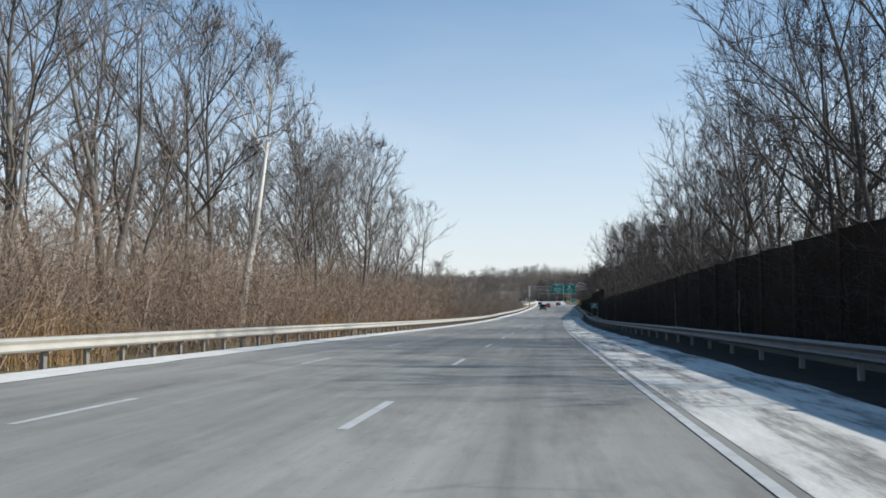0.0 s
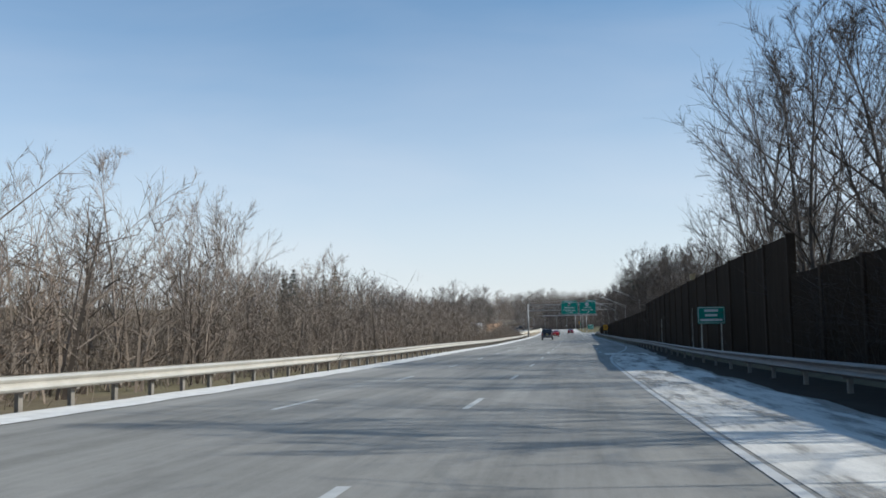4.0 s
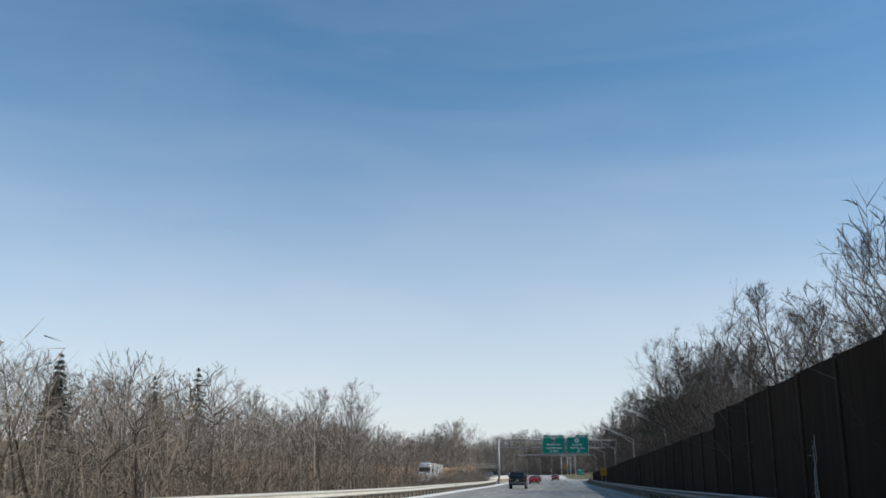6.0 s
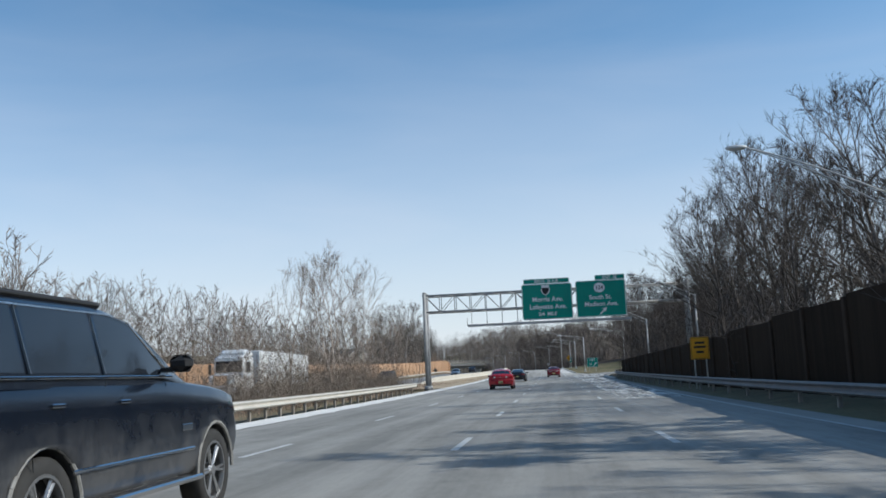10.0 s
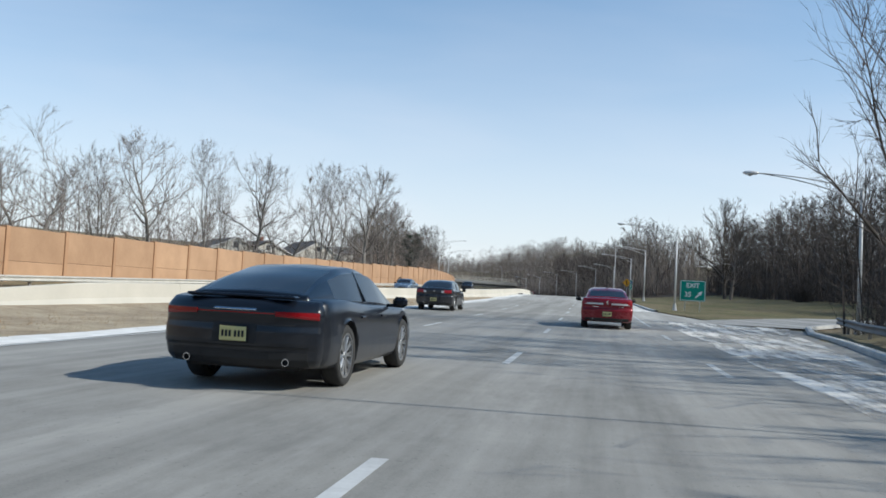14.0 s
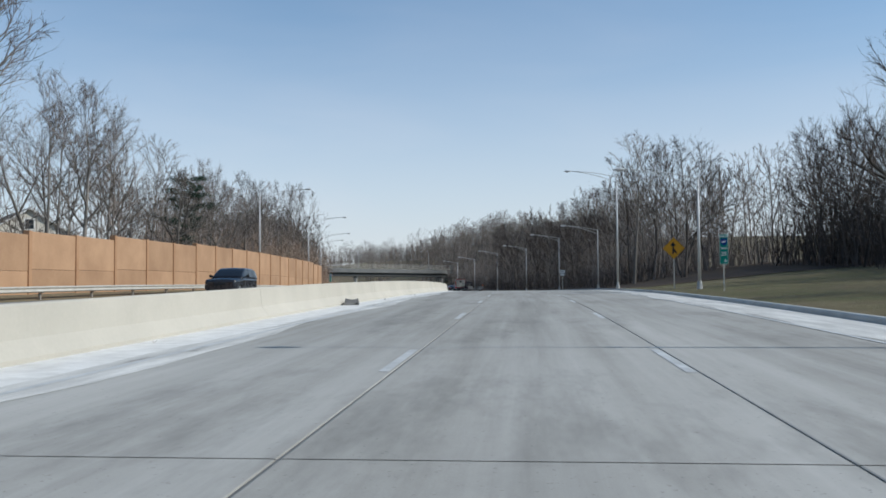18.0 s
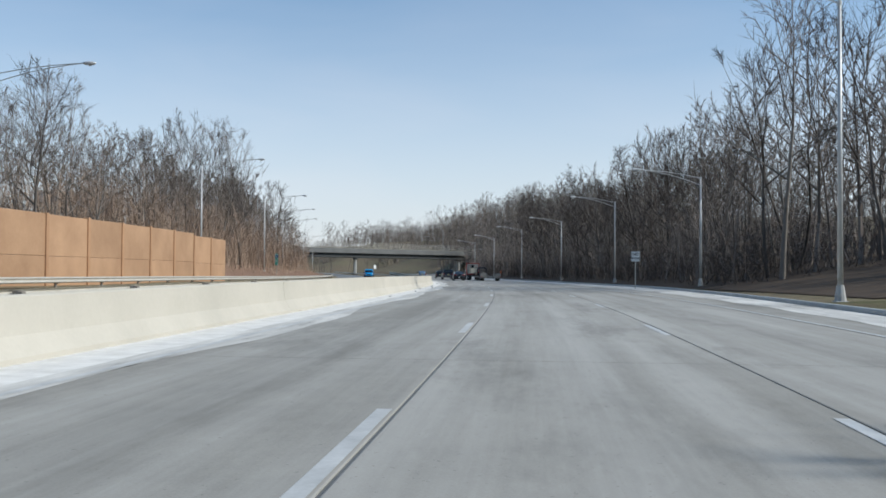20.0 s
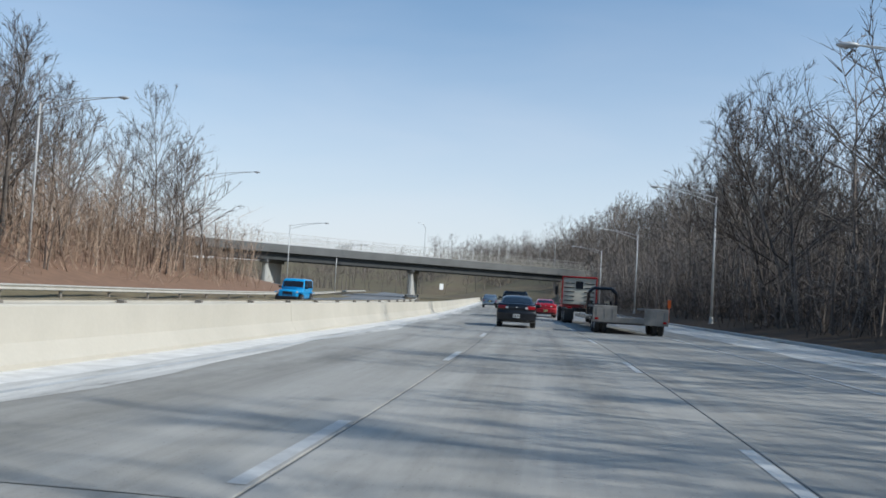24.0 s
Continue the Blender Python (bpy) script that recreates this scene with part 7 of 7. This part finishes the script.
    part("grille", Geo().box((0, y1 + 0.01, spec["body"][-1][2] - 0.16), (hw * 0.8, 0.06, 0.16), bevel=0.02).mesh("grille", V_TRIM), ob)
    for nm, mk, mat in spec.get("extra", ()):
        part(nm, mk().mesh(nm, mat), ob)
    return ob


SEDAN = dict(L=4.85, W=1.83, wheel=0.33, axles=(-1.38, 1.36), spokes=9, rim=0.68,
             body=((-2.42, 0.34, 1.04, 0.90, 0.01), (-2.30, 0.25, 1.09, 0.91, 0.015), (-1.9, 0.23, 1.10, 0.915, 0.02), (-0.6, 0.21, 1.00, 0.915, 0.02), (0.8, 0.21, 0.97, 0.915, 0.02), (1.7, 0.23, 0.90, 0.89, 0.05), (2.25, 0.27, 0.78, 0.84, 0.05), (2.42, 0.33, 0.66, 0.74, 0.03)),
             cabin=((-1.85, 1.06, 0.76, 1.10, 0.72), (-1.15, 0.99, 0.83, 1.38, 0.62), (-0.75, 0.97, 0.84, 1.445, 0.60), (0.15, 0.96, 0.84, 1.465, 0.60), (0.55, 0.95, 0.84, 1.41, 0.61), (1.35, 0.92, 0.80, 0.96, 0.72)),
             rear_glass=(0, 1), front_glass=(5, 4), side_glass=(((-1.35, -1.02), (-0.42, -0.40)), ((-0.34, -0.34), (0.86, 0.42))),
             tail=((0.46, 0.885, 0.64, 0.055, V_CLEAR), (0.83, 0.955, 0.22, 0.165, V_TAIL), (0.42, 0.955, 0.56, 0.07, V_LID)), plate=(0, 0.53), plain_recess=True, valance=0.10, seam_z=0.70, bow=0.20, mirror_mat=V_TRIM, pipes=0.52,
             rear_skin=((0.29, -0.02), (0.36, 0.045), (0.52, 0.06), (0.655, 0.075), (0.68, 0.07), (0.70, 0.03), (0.80, 0.025), (0.86, 0.05), (0.93, 0.045), (1.02, 0.03), (1.065, -0.01), (1.075, -0.06)),
             on_skin=(("lid_trim", (-0.80, -0.10, 0.925, 0.935, 0.925, 0.935), V_TRIM), ("lid_trim", (0.10, 0.80, 0.925, 0.935, 0.925, 0.935), V_TRIM), ("maker_badge", (-0.52, -0.30, 0.775, 0.80, 0.775, 0.80), V_CHROME), ("model_badge", (0.42, 0.58, 0.775, 0.805, 0.775, 0.805), V_CHROME)), mirror=(0.66, 1.00), handles=(-0.75, 0.25), handle_z=0.86, handle_mat=V_CHROME, seams=((-0.98, -1.1), (-0.38, -0.36), (0.86, 0.9)),
             extra=(("emblem", lambda: Geo().box((0, -2.49, 0.93), (0.05, 0.03, 0.15), bevel=0.008), V_CHROME), ("antenna", lambda: Geo().box((0, -0.8, 1.475), (0.05, 0.16, 0.05), bevel=0.015), V_TRIM)))
PLAIN = dict(SEDAN, tail=((0.66, 0.92, 0.36, 0.15, V_TAIL), (0.44, 0.90, 0.12, 0.09, V_CLEAR)), extra=(("emblem", lambda: Geo().box((0, -2.485, 0.93), (0.09, 0.02, 0.06), bevel=0.01), V_CHROME),), on_skin=(), handle_mat=V_TRIM)
FASTBACK = dict(L=5.05, W=1.94, wheel=0.36, axles=(-1.45, 1.50), spokes=10, rim=0.74,
                body=((-2.52, 0.36, 0.95, 0.92, 0.02), (-2.36, 0.24, 1.01, 0.955, 0.04), (-1.5, 0.20, 1.02, 0.975, 0.03), (-0.4, 0.19, 0.95, 0.955, 0.02), (0.9, 0.19, 0.92, 0.95, 0.02), (1.6, 0.22, 0.90, 0.955, 0.03), (2.3, 0.26, 0.72, 0.88, 0.06), (2.52, 0.32, 0.60, 0.74, 0.04)),
                cabin=((-2.25, 0.99, 0.70, 1.04, 0.66), (-1.55, 0.98, 0.76, 1.25, 0.60), (-0.85, 0.95, 0.83, 1.39, 0.585), (-0.1, 0.93, 0.85, 1.425, 0.59), (0.45, 0.92, 0.86, 1.36, 0.61), (1.40, 0.90, 0.82, 0.93, 0.74)),
                rear_glass=(0, 2), front_glass=(5, 4), side_glass=(((-1.42, -1.10), (-0.40, -0.38)), ((-0.32, -0.32), (0.86, 0.40))),
                tail=((0.70, 0.845, 0.50, 0.05, V_TAIL),), plate=(0, 0.615), valance=0.16, seam_z=0.72, bow=0.24, pipes=0.62, lamp_lift=-0.03,
                rear_skin=((0.27, -0.03), (0.34, 0.03), (0.46, 0.05), (0.50, 0.075), (0.66, 0.075), (0.70, 0.055), (0.78, 0.05), (0.82, 0.07), (0.88, 0.07), (0.93, 0.03), (0.985, -0.02), (0.995, -0.08)),
                on_skin=(("light_bar", (-0.46, 0.46, 0.84, 0.853, 0.84, 0.853), V_TAIL), ("maker_badge", (-0.24, 0.24, 0.872, 0.895, 0.872, 0.895), V_CHROME), ("bumper_line", (-0.80, 0.80, 0.475, 0.487, 0.475, 0.487), V_TRIM)), mirror=(0.66, 0.98), handles=(-0.85, 0.2), handle_z=0.80, seams=((-1.05, -1.2), (-0.36, -0.34), (0.86, 0.9)),
                extra=(("ducktail", lambda: Geo().box((0, -2.42, 1.025), (1.26, 0.16, 0.035), bevel=0.015), P_BLACK),))
V_DUSTY = plain("dusty_arch_trim", (0.30, 0.29, 0.27), (0.16, 0.155, 0.145), 5.0, 0.7)


def arch_lip(x, y, r):
    return lambda: Geo().path([(x, y + r * math.cos(math.pi * k / 12), 0.40 + r * math.sin(math.pi * k / 12)) for k in range(13)], 0.02, 6)


def window_trim(sx):
    return lambda: Geo().path([(sx * 0.84, -2.35, 1.815), (sx * 0.838, -0.4, 1.825), (sx * 0.838, 0.0, 1.77), (sx * 0.93, 0.62, 1.365)], 0.011, 5)


SUV = dict(L=5.2, W=2.04, wheel=0.40, axles=(-1.52, 1.60), spokes=6, rim=0.72, category="suv",
           body=((-2.78, 0.50, 1.28, 0.92, 0.0), (-2.72, 0.42, 1.32, 1.00, 0.0), (-1.5, 0.40, 1.32, 1.02, 0.0), (0.4, 0.40, 1.31, 1.02, 0.02), (1.0, 0.40, 1.27, 1.02, 0.05), (1.7, 0.42, 1.22, 1.01, 0.06), (2.25, 0.44, 1.16, 0.985, 0.04), (2.42, 0.48, 1.06, 0.94, 0.02)),
           cabin=((-2.72, 1.30, 0.96, 1.55, 0.86), (-2.62, 1.30, 0.97, 1.82, 0.80), (-2.2, 1.30, 0.98, 1.89, 0.80), (-0.35, 1.29, 0.98, 1.90, 0.80), (0.10, 1.29, 0.98, 1.82, 0.80), (0.95, 1.27, 0.95, 1.32, 0.88)),
           bow=0.08, rear_glass=(0, 0), front_glass=(5, 4), side_glass=(((-2.42, -2.40), (-1.75, -1.75)), ((-1.65, -1.65), (-0.72, -0.72)), ((-0.62, -0.62), (0.62, 0.02))),
           tail=((0.85, 1.06, 0.13, 0.34, V_TAIL), (0.74, 1.03, 0.05, 0.2, V_CLEAR)), plate=(0, 0.95), mirror=(0.42, 1.43), mirror_mat=V_TRIM, handles=(-1.4, -0.4), handle_z=1.13, handle_mat=V_CHROME, seams=((-1.70, -1.70), (-0.66, -0.66), (0.50, 0.46)),
           extra=tuple(("side_moulding", lambda sx=sx: Geo().box((sx * 1.022, -0.1, 0.66), (0.03, 2.2, 0.035), bevel=0.01), V_CHROME) for sx in (-1, 1))
           + tuple(("roof_rail", lambda sx=sx: Geo().box((sx * 0.70, -1.3, 1.915), (0.05, 2.1, 0.05), bevel=0.018), V_TRIM) for sx in (-1, 1))
           + tuple(("belt_strip", lambda sx=sx: Geo().box((sx * 0.992, -0.95, 1.322), (0.02, 3.0, 0.022), bevel=0.006), V_CHROME) for sx in (-1, 1))
           + tuple(("running_board", lambda sx=sx: Geo().box((sx * 1.02, 0.0, 0.40), (0.16, 2.1, 0.05), bevel=0.015), V_CHROME) for sx in (-1, 1))
           + tuple(("fender_badge", lambda sx=sx: Geo().box((sx * 1.022, 0.84, 0.86), (0.012, 0.24, 0.06), bevel=0.004), V_CHROME) for sx in (-1, 1))
           + tuple(("window_trim", window_trim(sx), V_CHROME) for sx in (-1, 1))
           + tuple(("arch_trim", arch_lip(sx * 1.0, y, 0.47), V_DUSTY) for sx in (-1, 1) for y in (-1.52, 1.60))
           + (("rear_spoiler", lambda: Geo().box((0, -2.68, 1.87), (1.5, 0.30, 0.05), bevel=0.02), P_CHARCOAL), ("chrome_strip", lambda: Geo().box((0, -2.80, 1.16), (1.0, 0.03, 0.06), bevel=0.012), V_CHROME), ("step_bumper", lambda: Geo().box((0, -2.86, 0.70), (1.7, 0.12, 0.05), bevel=0.015), V_CHROME),
              ("tailgate_glass", lambda: Geo().box((0, -2.715, 1.57), (1.46, 0.05, 0.42), Matrix.Rotation(radians(-9), 3, "X"), bevel=0.02), V_GLASS)))
HATCH = dict(SUV, L=4.2, W=1.82, wheel=0.34, axles=(-1.22, 1.28), category="car",
             body=tuple((y * 0.804, a * 0.72, b * 0.80, c * 0.89, d) for y, a, b, c, d in SUV["body"]), cabin=tuple((y * 0.804, a * 0.80, b * 0.89, c * 0.84, d * 0.88) for y, a, b, c, d in SUV["cabin"]),
             side_glass=tuple(((a[0] * 0.804, a[1] * 0.804), (b[0] * 0.804, b[1] * 0.804)) for a, b in SUV["side_glass"]), tail=((0.76, 0.92, 0.16, 0.36, V_TAIL),), plate=(0, 0.80), mirror=(0.34, 1.14), handles=(-1.12, -0.32), handle_z=0.92, seams=((-1.36, -1.36), (-0.53, -0.53), (0.40, 0.37)), extra=())


def on_road(s, lat, turn=0.0):
    a = math.atan((float(np.interp(s + 2, GRID, _z)) - float(np.interp(s - 2, GRID, _z))) / 4)
    return at(s, lat, 0.006, turn) @ Matrix.Rotation(a, 4, "X")


vehicle("red_sedan", "ruby red four-door sedan with salt-dusted flanks in the slow lane", on_road(392.4 + 1.38, 1.86, 0.5), P_RED, SEDAN)
vehicle("red_sedan", "bright red compact sedan in the middle lane", on_road(331.6, -2.16), P_BRIGHT, PLAIN)
vehicle("black_fastback", "glossy blue-black fastback saloon with dirty sills in the middle lane", on_road(368.9 + 1.45, -2.35, -1.0), P_BLACK, FASTBACK)
vehicle("dark_suv", "dark full-size sport utility vehicle grey with dried salt", on_road(269.7 - 1.6, -2.67), P_CHARCOAL, SUV)
vehicle("dark_suv", "salt-greyed full-size sport utility vehicle with dirty tailgate", on_road(691.5, -2.75), P_CHARCOAL, SUV)
vehicle("dark_sedan", "dark grey sedan with a pale plate in the fast lane", on_road(404.5, -6.2), P_DARKGREY, PLAIN)
vehicle("dark_sedan", "dark blue sedan ahead in the middle lane", on_road(666.6, -2.75), P_BLACK, dict(PLAIN, plate_mat=V_PLATEW))
vehicle("red_sedan", "far bright red sedan near the overpass", on_road(699.5, -0.2), P_BRIGHT, PLAIN)
vehicle("grey_hatchback", "far grey hatchback beyond the overpass curve", on_road(735, -5.2), P_SILVER, HATCH)
vehicle("dark_suv", "far dark sport utility vehicle near the overpass", on_road(722, -2.0), P_DARKGREY, HATCH)
# oncoming
vehicle("silver_sedan", "silver-blue sedan on the oncoming carriageway", on_road(452, -17.6, 180), P_SILVER, PLAIN)
vehicle("black_hatchback", "black hatchback on the oncoming carriageway", on_road(508, -18.0, 180), P_DARKGREY, HATCH)
vehicle("dark_suv", "dark sport utility vehicle on the oncoming carriageway", on_road(384, -20.5, 180), P_DARKGREY, SUV)

JEEP = dict(L=4.3, W=1.84, wheel=0.41, axles=(-1.4, 1.4), spokes=5, rim=0.6, category="off-roader",
            body=((-2.1, 0.55, 1.16, 0.76, 0.0), (-2.05, 0.5, 1.18, 0.80, 0.0), (0.5, 0.5, 1.18, 0.80, 0.0), (0.8, 0.5, 1.16, 0.74, 0.03), (2.0, 0.55, 1.10, 0.66, 0.03), (2.12, 0.6, 1.06, 0.64, 0.02)),
            cabin=((-2.05, 1.17, 0.78, 1.80, 0.72), (-1.9, 1.17, 0.79, 1.84, 0.72), (0.1, 1.17, 0.79, 1.86, 0.72), (0.45, 1.17, 0.78, 1.82, 0.71), (0.72, 1.16, 0.77, 1.22, 0.75)),
            rear_glass=(0, 1), front_glass=(4, 3), side_glass=(((-1.85, -1.85), (-1.15, -1.15)), ((-1.05, -1.05), (-0.35, -0.35)), ((-0.25, -0.25), (0.45, 0.36))),
            tail=((0.70, 1.0, 0.14, 0.24, V_TAIL),), plate=(-0.5, 0.75), mirror=(0.5, 1.28), mirror_mat=V_TRIM, handles=(-1.0, -0.2), handle_z=1.02, seams=((-1.1, -1.1), (-0.3, -0.3), (0.5, 0.5)), group="highway traffic",
            extra=tuple(("fender_flare", lambda x=x, y=y: Geo().box((x, y, 0.93), (0.24, 1.02, 0.07), bevel=0.02), P_BLUE) for x in (-0.82, 0.82) for y in (-1.4, 1.4))
            + tuple(("grille_slot", lambda x=x: Geo().box((x * 0.1, 2.13, 0.86), (0.045, 0.03, 0.30), bevel=0.006), V_TRIM) for x in range(-3, 4))
            + (("front_bumper", lambda: Geo().box((0, 2.22, 0.6), (1.5, 0.16, 0.18), bevel=0.03), V_TRIM),))
vehicle("blue_offroader", "bright blue four-door off-roader on the oncoming carriageway", on_road(684, -17.7, 180), P_BLUE, JEEP)


# ---- oncoming tractor and trailer ----
def wheels(ob, ys, x, r, w, dual=False):
    tyre, rim, disc = wheel_parts(r, w, r * 0.55, 8)
    for y in ys:
        for sx in (-1, 1):
            for k in ((0, 0.30) if dual else (0,)):
                tw = part("wheel", tyre, ob, m=Matrix.Translation((sx * (x - k), y, r)) @ Matrix.Rotation(0 if sx > 0 else math.pi, 4, "Z"))
                part("rim", rim, tw)


semi = thing("semi_truck", "white semi truck with plain box trailer on the oncoming carriageway", "truck", "highway traffic", m=on_road(329.4, -21.5, 180))
part("trailer_box", Geo().box((0, -6.2, 2.42), (2.55, 14.0, 2.5), bevel=0.05).mesh("trailer_box", P_WHITE), semi)
part("trailer_frame", Geo().box((0, -6.2, 1.05), (1.1, 13.6, 0.22)).box((0, -12.9, 0.75), (2.4, 0.1, 0.4)).mesh("trailer_frame", V_TRIM), semi)
cab = part("cab", Geo().box((0, 2.9, 2.0), (2.35, 2.1, 2.5), bevel=0.18).box((0, 2.5, 3.35), (2.2, 1.5, 0.7), bevel=0.25).mesh("cab", P_WHITE), semi)
part("hood", Geo().box((0, 4.75, 1.35), (1.9, 1.9, 1.1), bevel=0.2).mesh("hood", P_WHITE), cab)
part("windscreen", Geo().box((0, 3.97, 2.45), (2.0, 0.06, 0.8), bevel=0.02).mesh("windscreen", V_GLASS), cab)
for sx in (-1, 1):
    part("side_window", Geo().box((sx * 1.18, 3.2, 2.4), (0.04, 0.9, 0.75), bevel=0.01).mesh("side_window", V_GLASS), cab)
    part("mirror", Geo().box((sx * 1.42, 4.0, 2.3), (0.2, 0.12, 0.7), bevel=0.03).mesh("mirror", V_TRIM), cab)
    part("headlight", Geo().box((sx * 0.75, 5.72, 1.1), (0.4, 0.08, 0.25), bevel=0.03).mesh("headlight", V_CLEAR), cab)
part("grille", Geo().box((0, 5.72, 1.45), (1.0, 0.08, 0.7), bevel=0.02).mesh("grille", V_CHROME), cab)
part("bumper", Geo().box((0, 5.75, 0.65), (2.35, 0.25, 0.4), bevel=0.06).mesh("bumper", P_WHITE), semi)
part("chassis", Geo().box((0, 1.8, 0.85), (0.9, 7.6, 0.25)).mesh("chassis", V_TRIM), semi)
wheels(semi, (4.7,), 1.05, 0.5, 0.28)
wheels(semi, (0.9, -0.4, -10.6, -11.9), 1.05, 0.5, 0.26, True)

# ---- low-bed truck in the slow lane ----
M_GRIME = plain("grimy_steel", (0.30, 0.285, 0.26), (0.17, 0.16, 0.145), 3.0, 0.8, source="World")
lowbed = thing("lowbed_trailer", "grimy grey low-bed trailer with two fender boxes", "trailer", "highway traffic", m=on_road(664.0, 2.3, 1.6))
part("trailer_deck", Geo().box((0, 7.5, 0.62), (2.5, 12.0, 0.22), bevel=0.03).box((0, 1.0, 0.50), (3.0, 2.2, 0.14), bevel=0.02).mesh("trailer_deck", P_DARKGREY), lowbed)
for sx, z in ((-1, 1.25), (1, 1.20)):
    fb = part("fender_box", Geo().box((sx * 1.14, 1.0, z - 0.05), (1.06, 2.3, 0.09), bevel=0.02).box((sx * 1.14, -0.12, z - 0.42), (1.06, 0.06, 0.66), bevel=0.01).mesh("fender_box", M_GRIME), lowbed)
    part("tail_light", Geo().box((sx * 1.5, -0.17, z - 0.6), (0.16, 0.05, 0.1), bevel=0.01).mesh("tail_light", V_TAIL), fb)
    for k in range(3):
        part("box_rib", Geo().box((sx * 1.14 - 0.36 + k * 0.36, -0.155, z - 0.42), (0.03, 0.02, 0.56), bevel=0.005).mesh("box_rib", M_GRIME), fb)
part("crossbar", Geo().box((0, -0.05, 0.62), (2.5, 0.16, 0.26), bevel=0.03).mesh("crossbar", M_GRIME), lowbed)
wheels(lowbed, (0.5, 1.5), 1.42, 0.40, 0.24, True)
gn = part("gooseneck", Geo().box((0, 15.4, 1.15), (1.2, 5.4, 0.35), bevel=0.04).mesh("gooseneck", P_DARKGREY), lowbed)
for x in (-0.55, 0.55):
    part("neck_plate", Geo().box((x, 12.6, 1.05), (0.14, 2.4, 0.9), bevel=0.02).mesh("neck_plate", P_DARKGREY), gn)
part("hoop", Geo().path([(-0.95, 9.2, 0.7), (-0.95, 9.2, 1.9), (-0.7, 9.2, 2.15), (0.3, 9.2, 2.15), (0.55, 9.2, 1.9), (0.55, 9.2, 0.7)], 0.09, 8).mesh("hoop", P_DARKGREY), gn)
part("marker_stake", Geo().tube((1.68, -0.1, 0.6), (1.68, -0.1, 1.6), 0.015, n=6).box((1.68, -0.1, 1.45), (0.14, 0.02, 0.34), bevel=0.004).mesh("marker_stake", plain("orange_marker", (0.75, 0.14, 0.02), (0.6, 0.11, 0.02), 3.0, 0.6)), lowbed)
tractor = thing("truck", "dirty red truck with cream louvred cab rack and red marker lamps", "truck", "highway traffic", m=on_road(684.6, 1.45, 1.0))
part("cab", Geo().box((0, 1.35, 1.88), (2.2, 2.4, 2.0), bevel=0.12).box((0, 3.3, 1.4), (2.0, 2.0, 1.1), bevel=0.15).mesh("cab", P_TRUCKRED), tractor)
M_RACK = plain("cream_rack", (0.62, 0.58, 0.48), (0.48, 0.44, 0.36), 3.0, 0.7, source="World")
rack = part("rack", Geo().box((0, 0.06, 2.08), (2.2, 0.08, 1.74), bevel=0.02).mesh("rack", M_RACK), tractor)
for sx in (-1, 1):
    for k in range(5):
        part("louvre", Geo().box((sx * 0.66, 0.0, 1.45 + k * 0.29), (0.68, 0.05, 0.06), Matrix.Rotation(0.5, 3, "X"), bevel=0.01).mesh("louvre", V_TRIM), rack)
    part("rack_post", Geo().box((sx * 1.13, 0.0, 2.05), (0.09, 0.12, 1.9), bevel=0.02).mesh("rack_post", P_TRUCKRED), rack)
part("rack_window", Geo().box((0, 0.0, 2.5), (0.5, 0.05, 0.5), bevel=0.02).mesh("rack_window", V_GLASS), rack)
part("rack_beam", Geo().box((0, 0.0, 3.02), (2.34, 0.14, 0.12), bevel=0.03).mesh("rack_beam", P_TRUCKRED), rack)
for k in range(5):
    part("marker_lamp", Geo().box((-0.8 + k * 0.4, -0.08, 3.02), (0.14, 0.05, 0.07), bevel=0.01).mesh("marker_lamp", V_TAIL), rack)
for sx in (-1, 1):
    part("mirror", Geo().box((sx * 1.36, 2.3, 2.1), (0.2, 0.12, 0.6), bevel=0.03).mesh("mirror", V_TRIM), tractor)
    part("mudflap", Geo().box((sx * 0.9, -3.3, 0.55), (0.6, 0.03, 0.7)).mesh("mudflap", V_TRIM), tractor)
    part("tail_light", Geo().box((sx * 0.9, -3.34, 1.0), (0.3, 0.06, 0.12), bevel=0.02).mesh("tail_light", V_TAIL), tractor)
wheels(tractor, (-2.6, -1.3), 1.05, 0.5, 0.26, True)
wheels(tractor, (3.3,), 1.0, 0.5, 0.28)
part("chassis", Geo().box((0, 0.4, 0.85), (0.9, 7.6, 0.25)).mesh("chassis", V_TRIM), tractor)
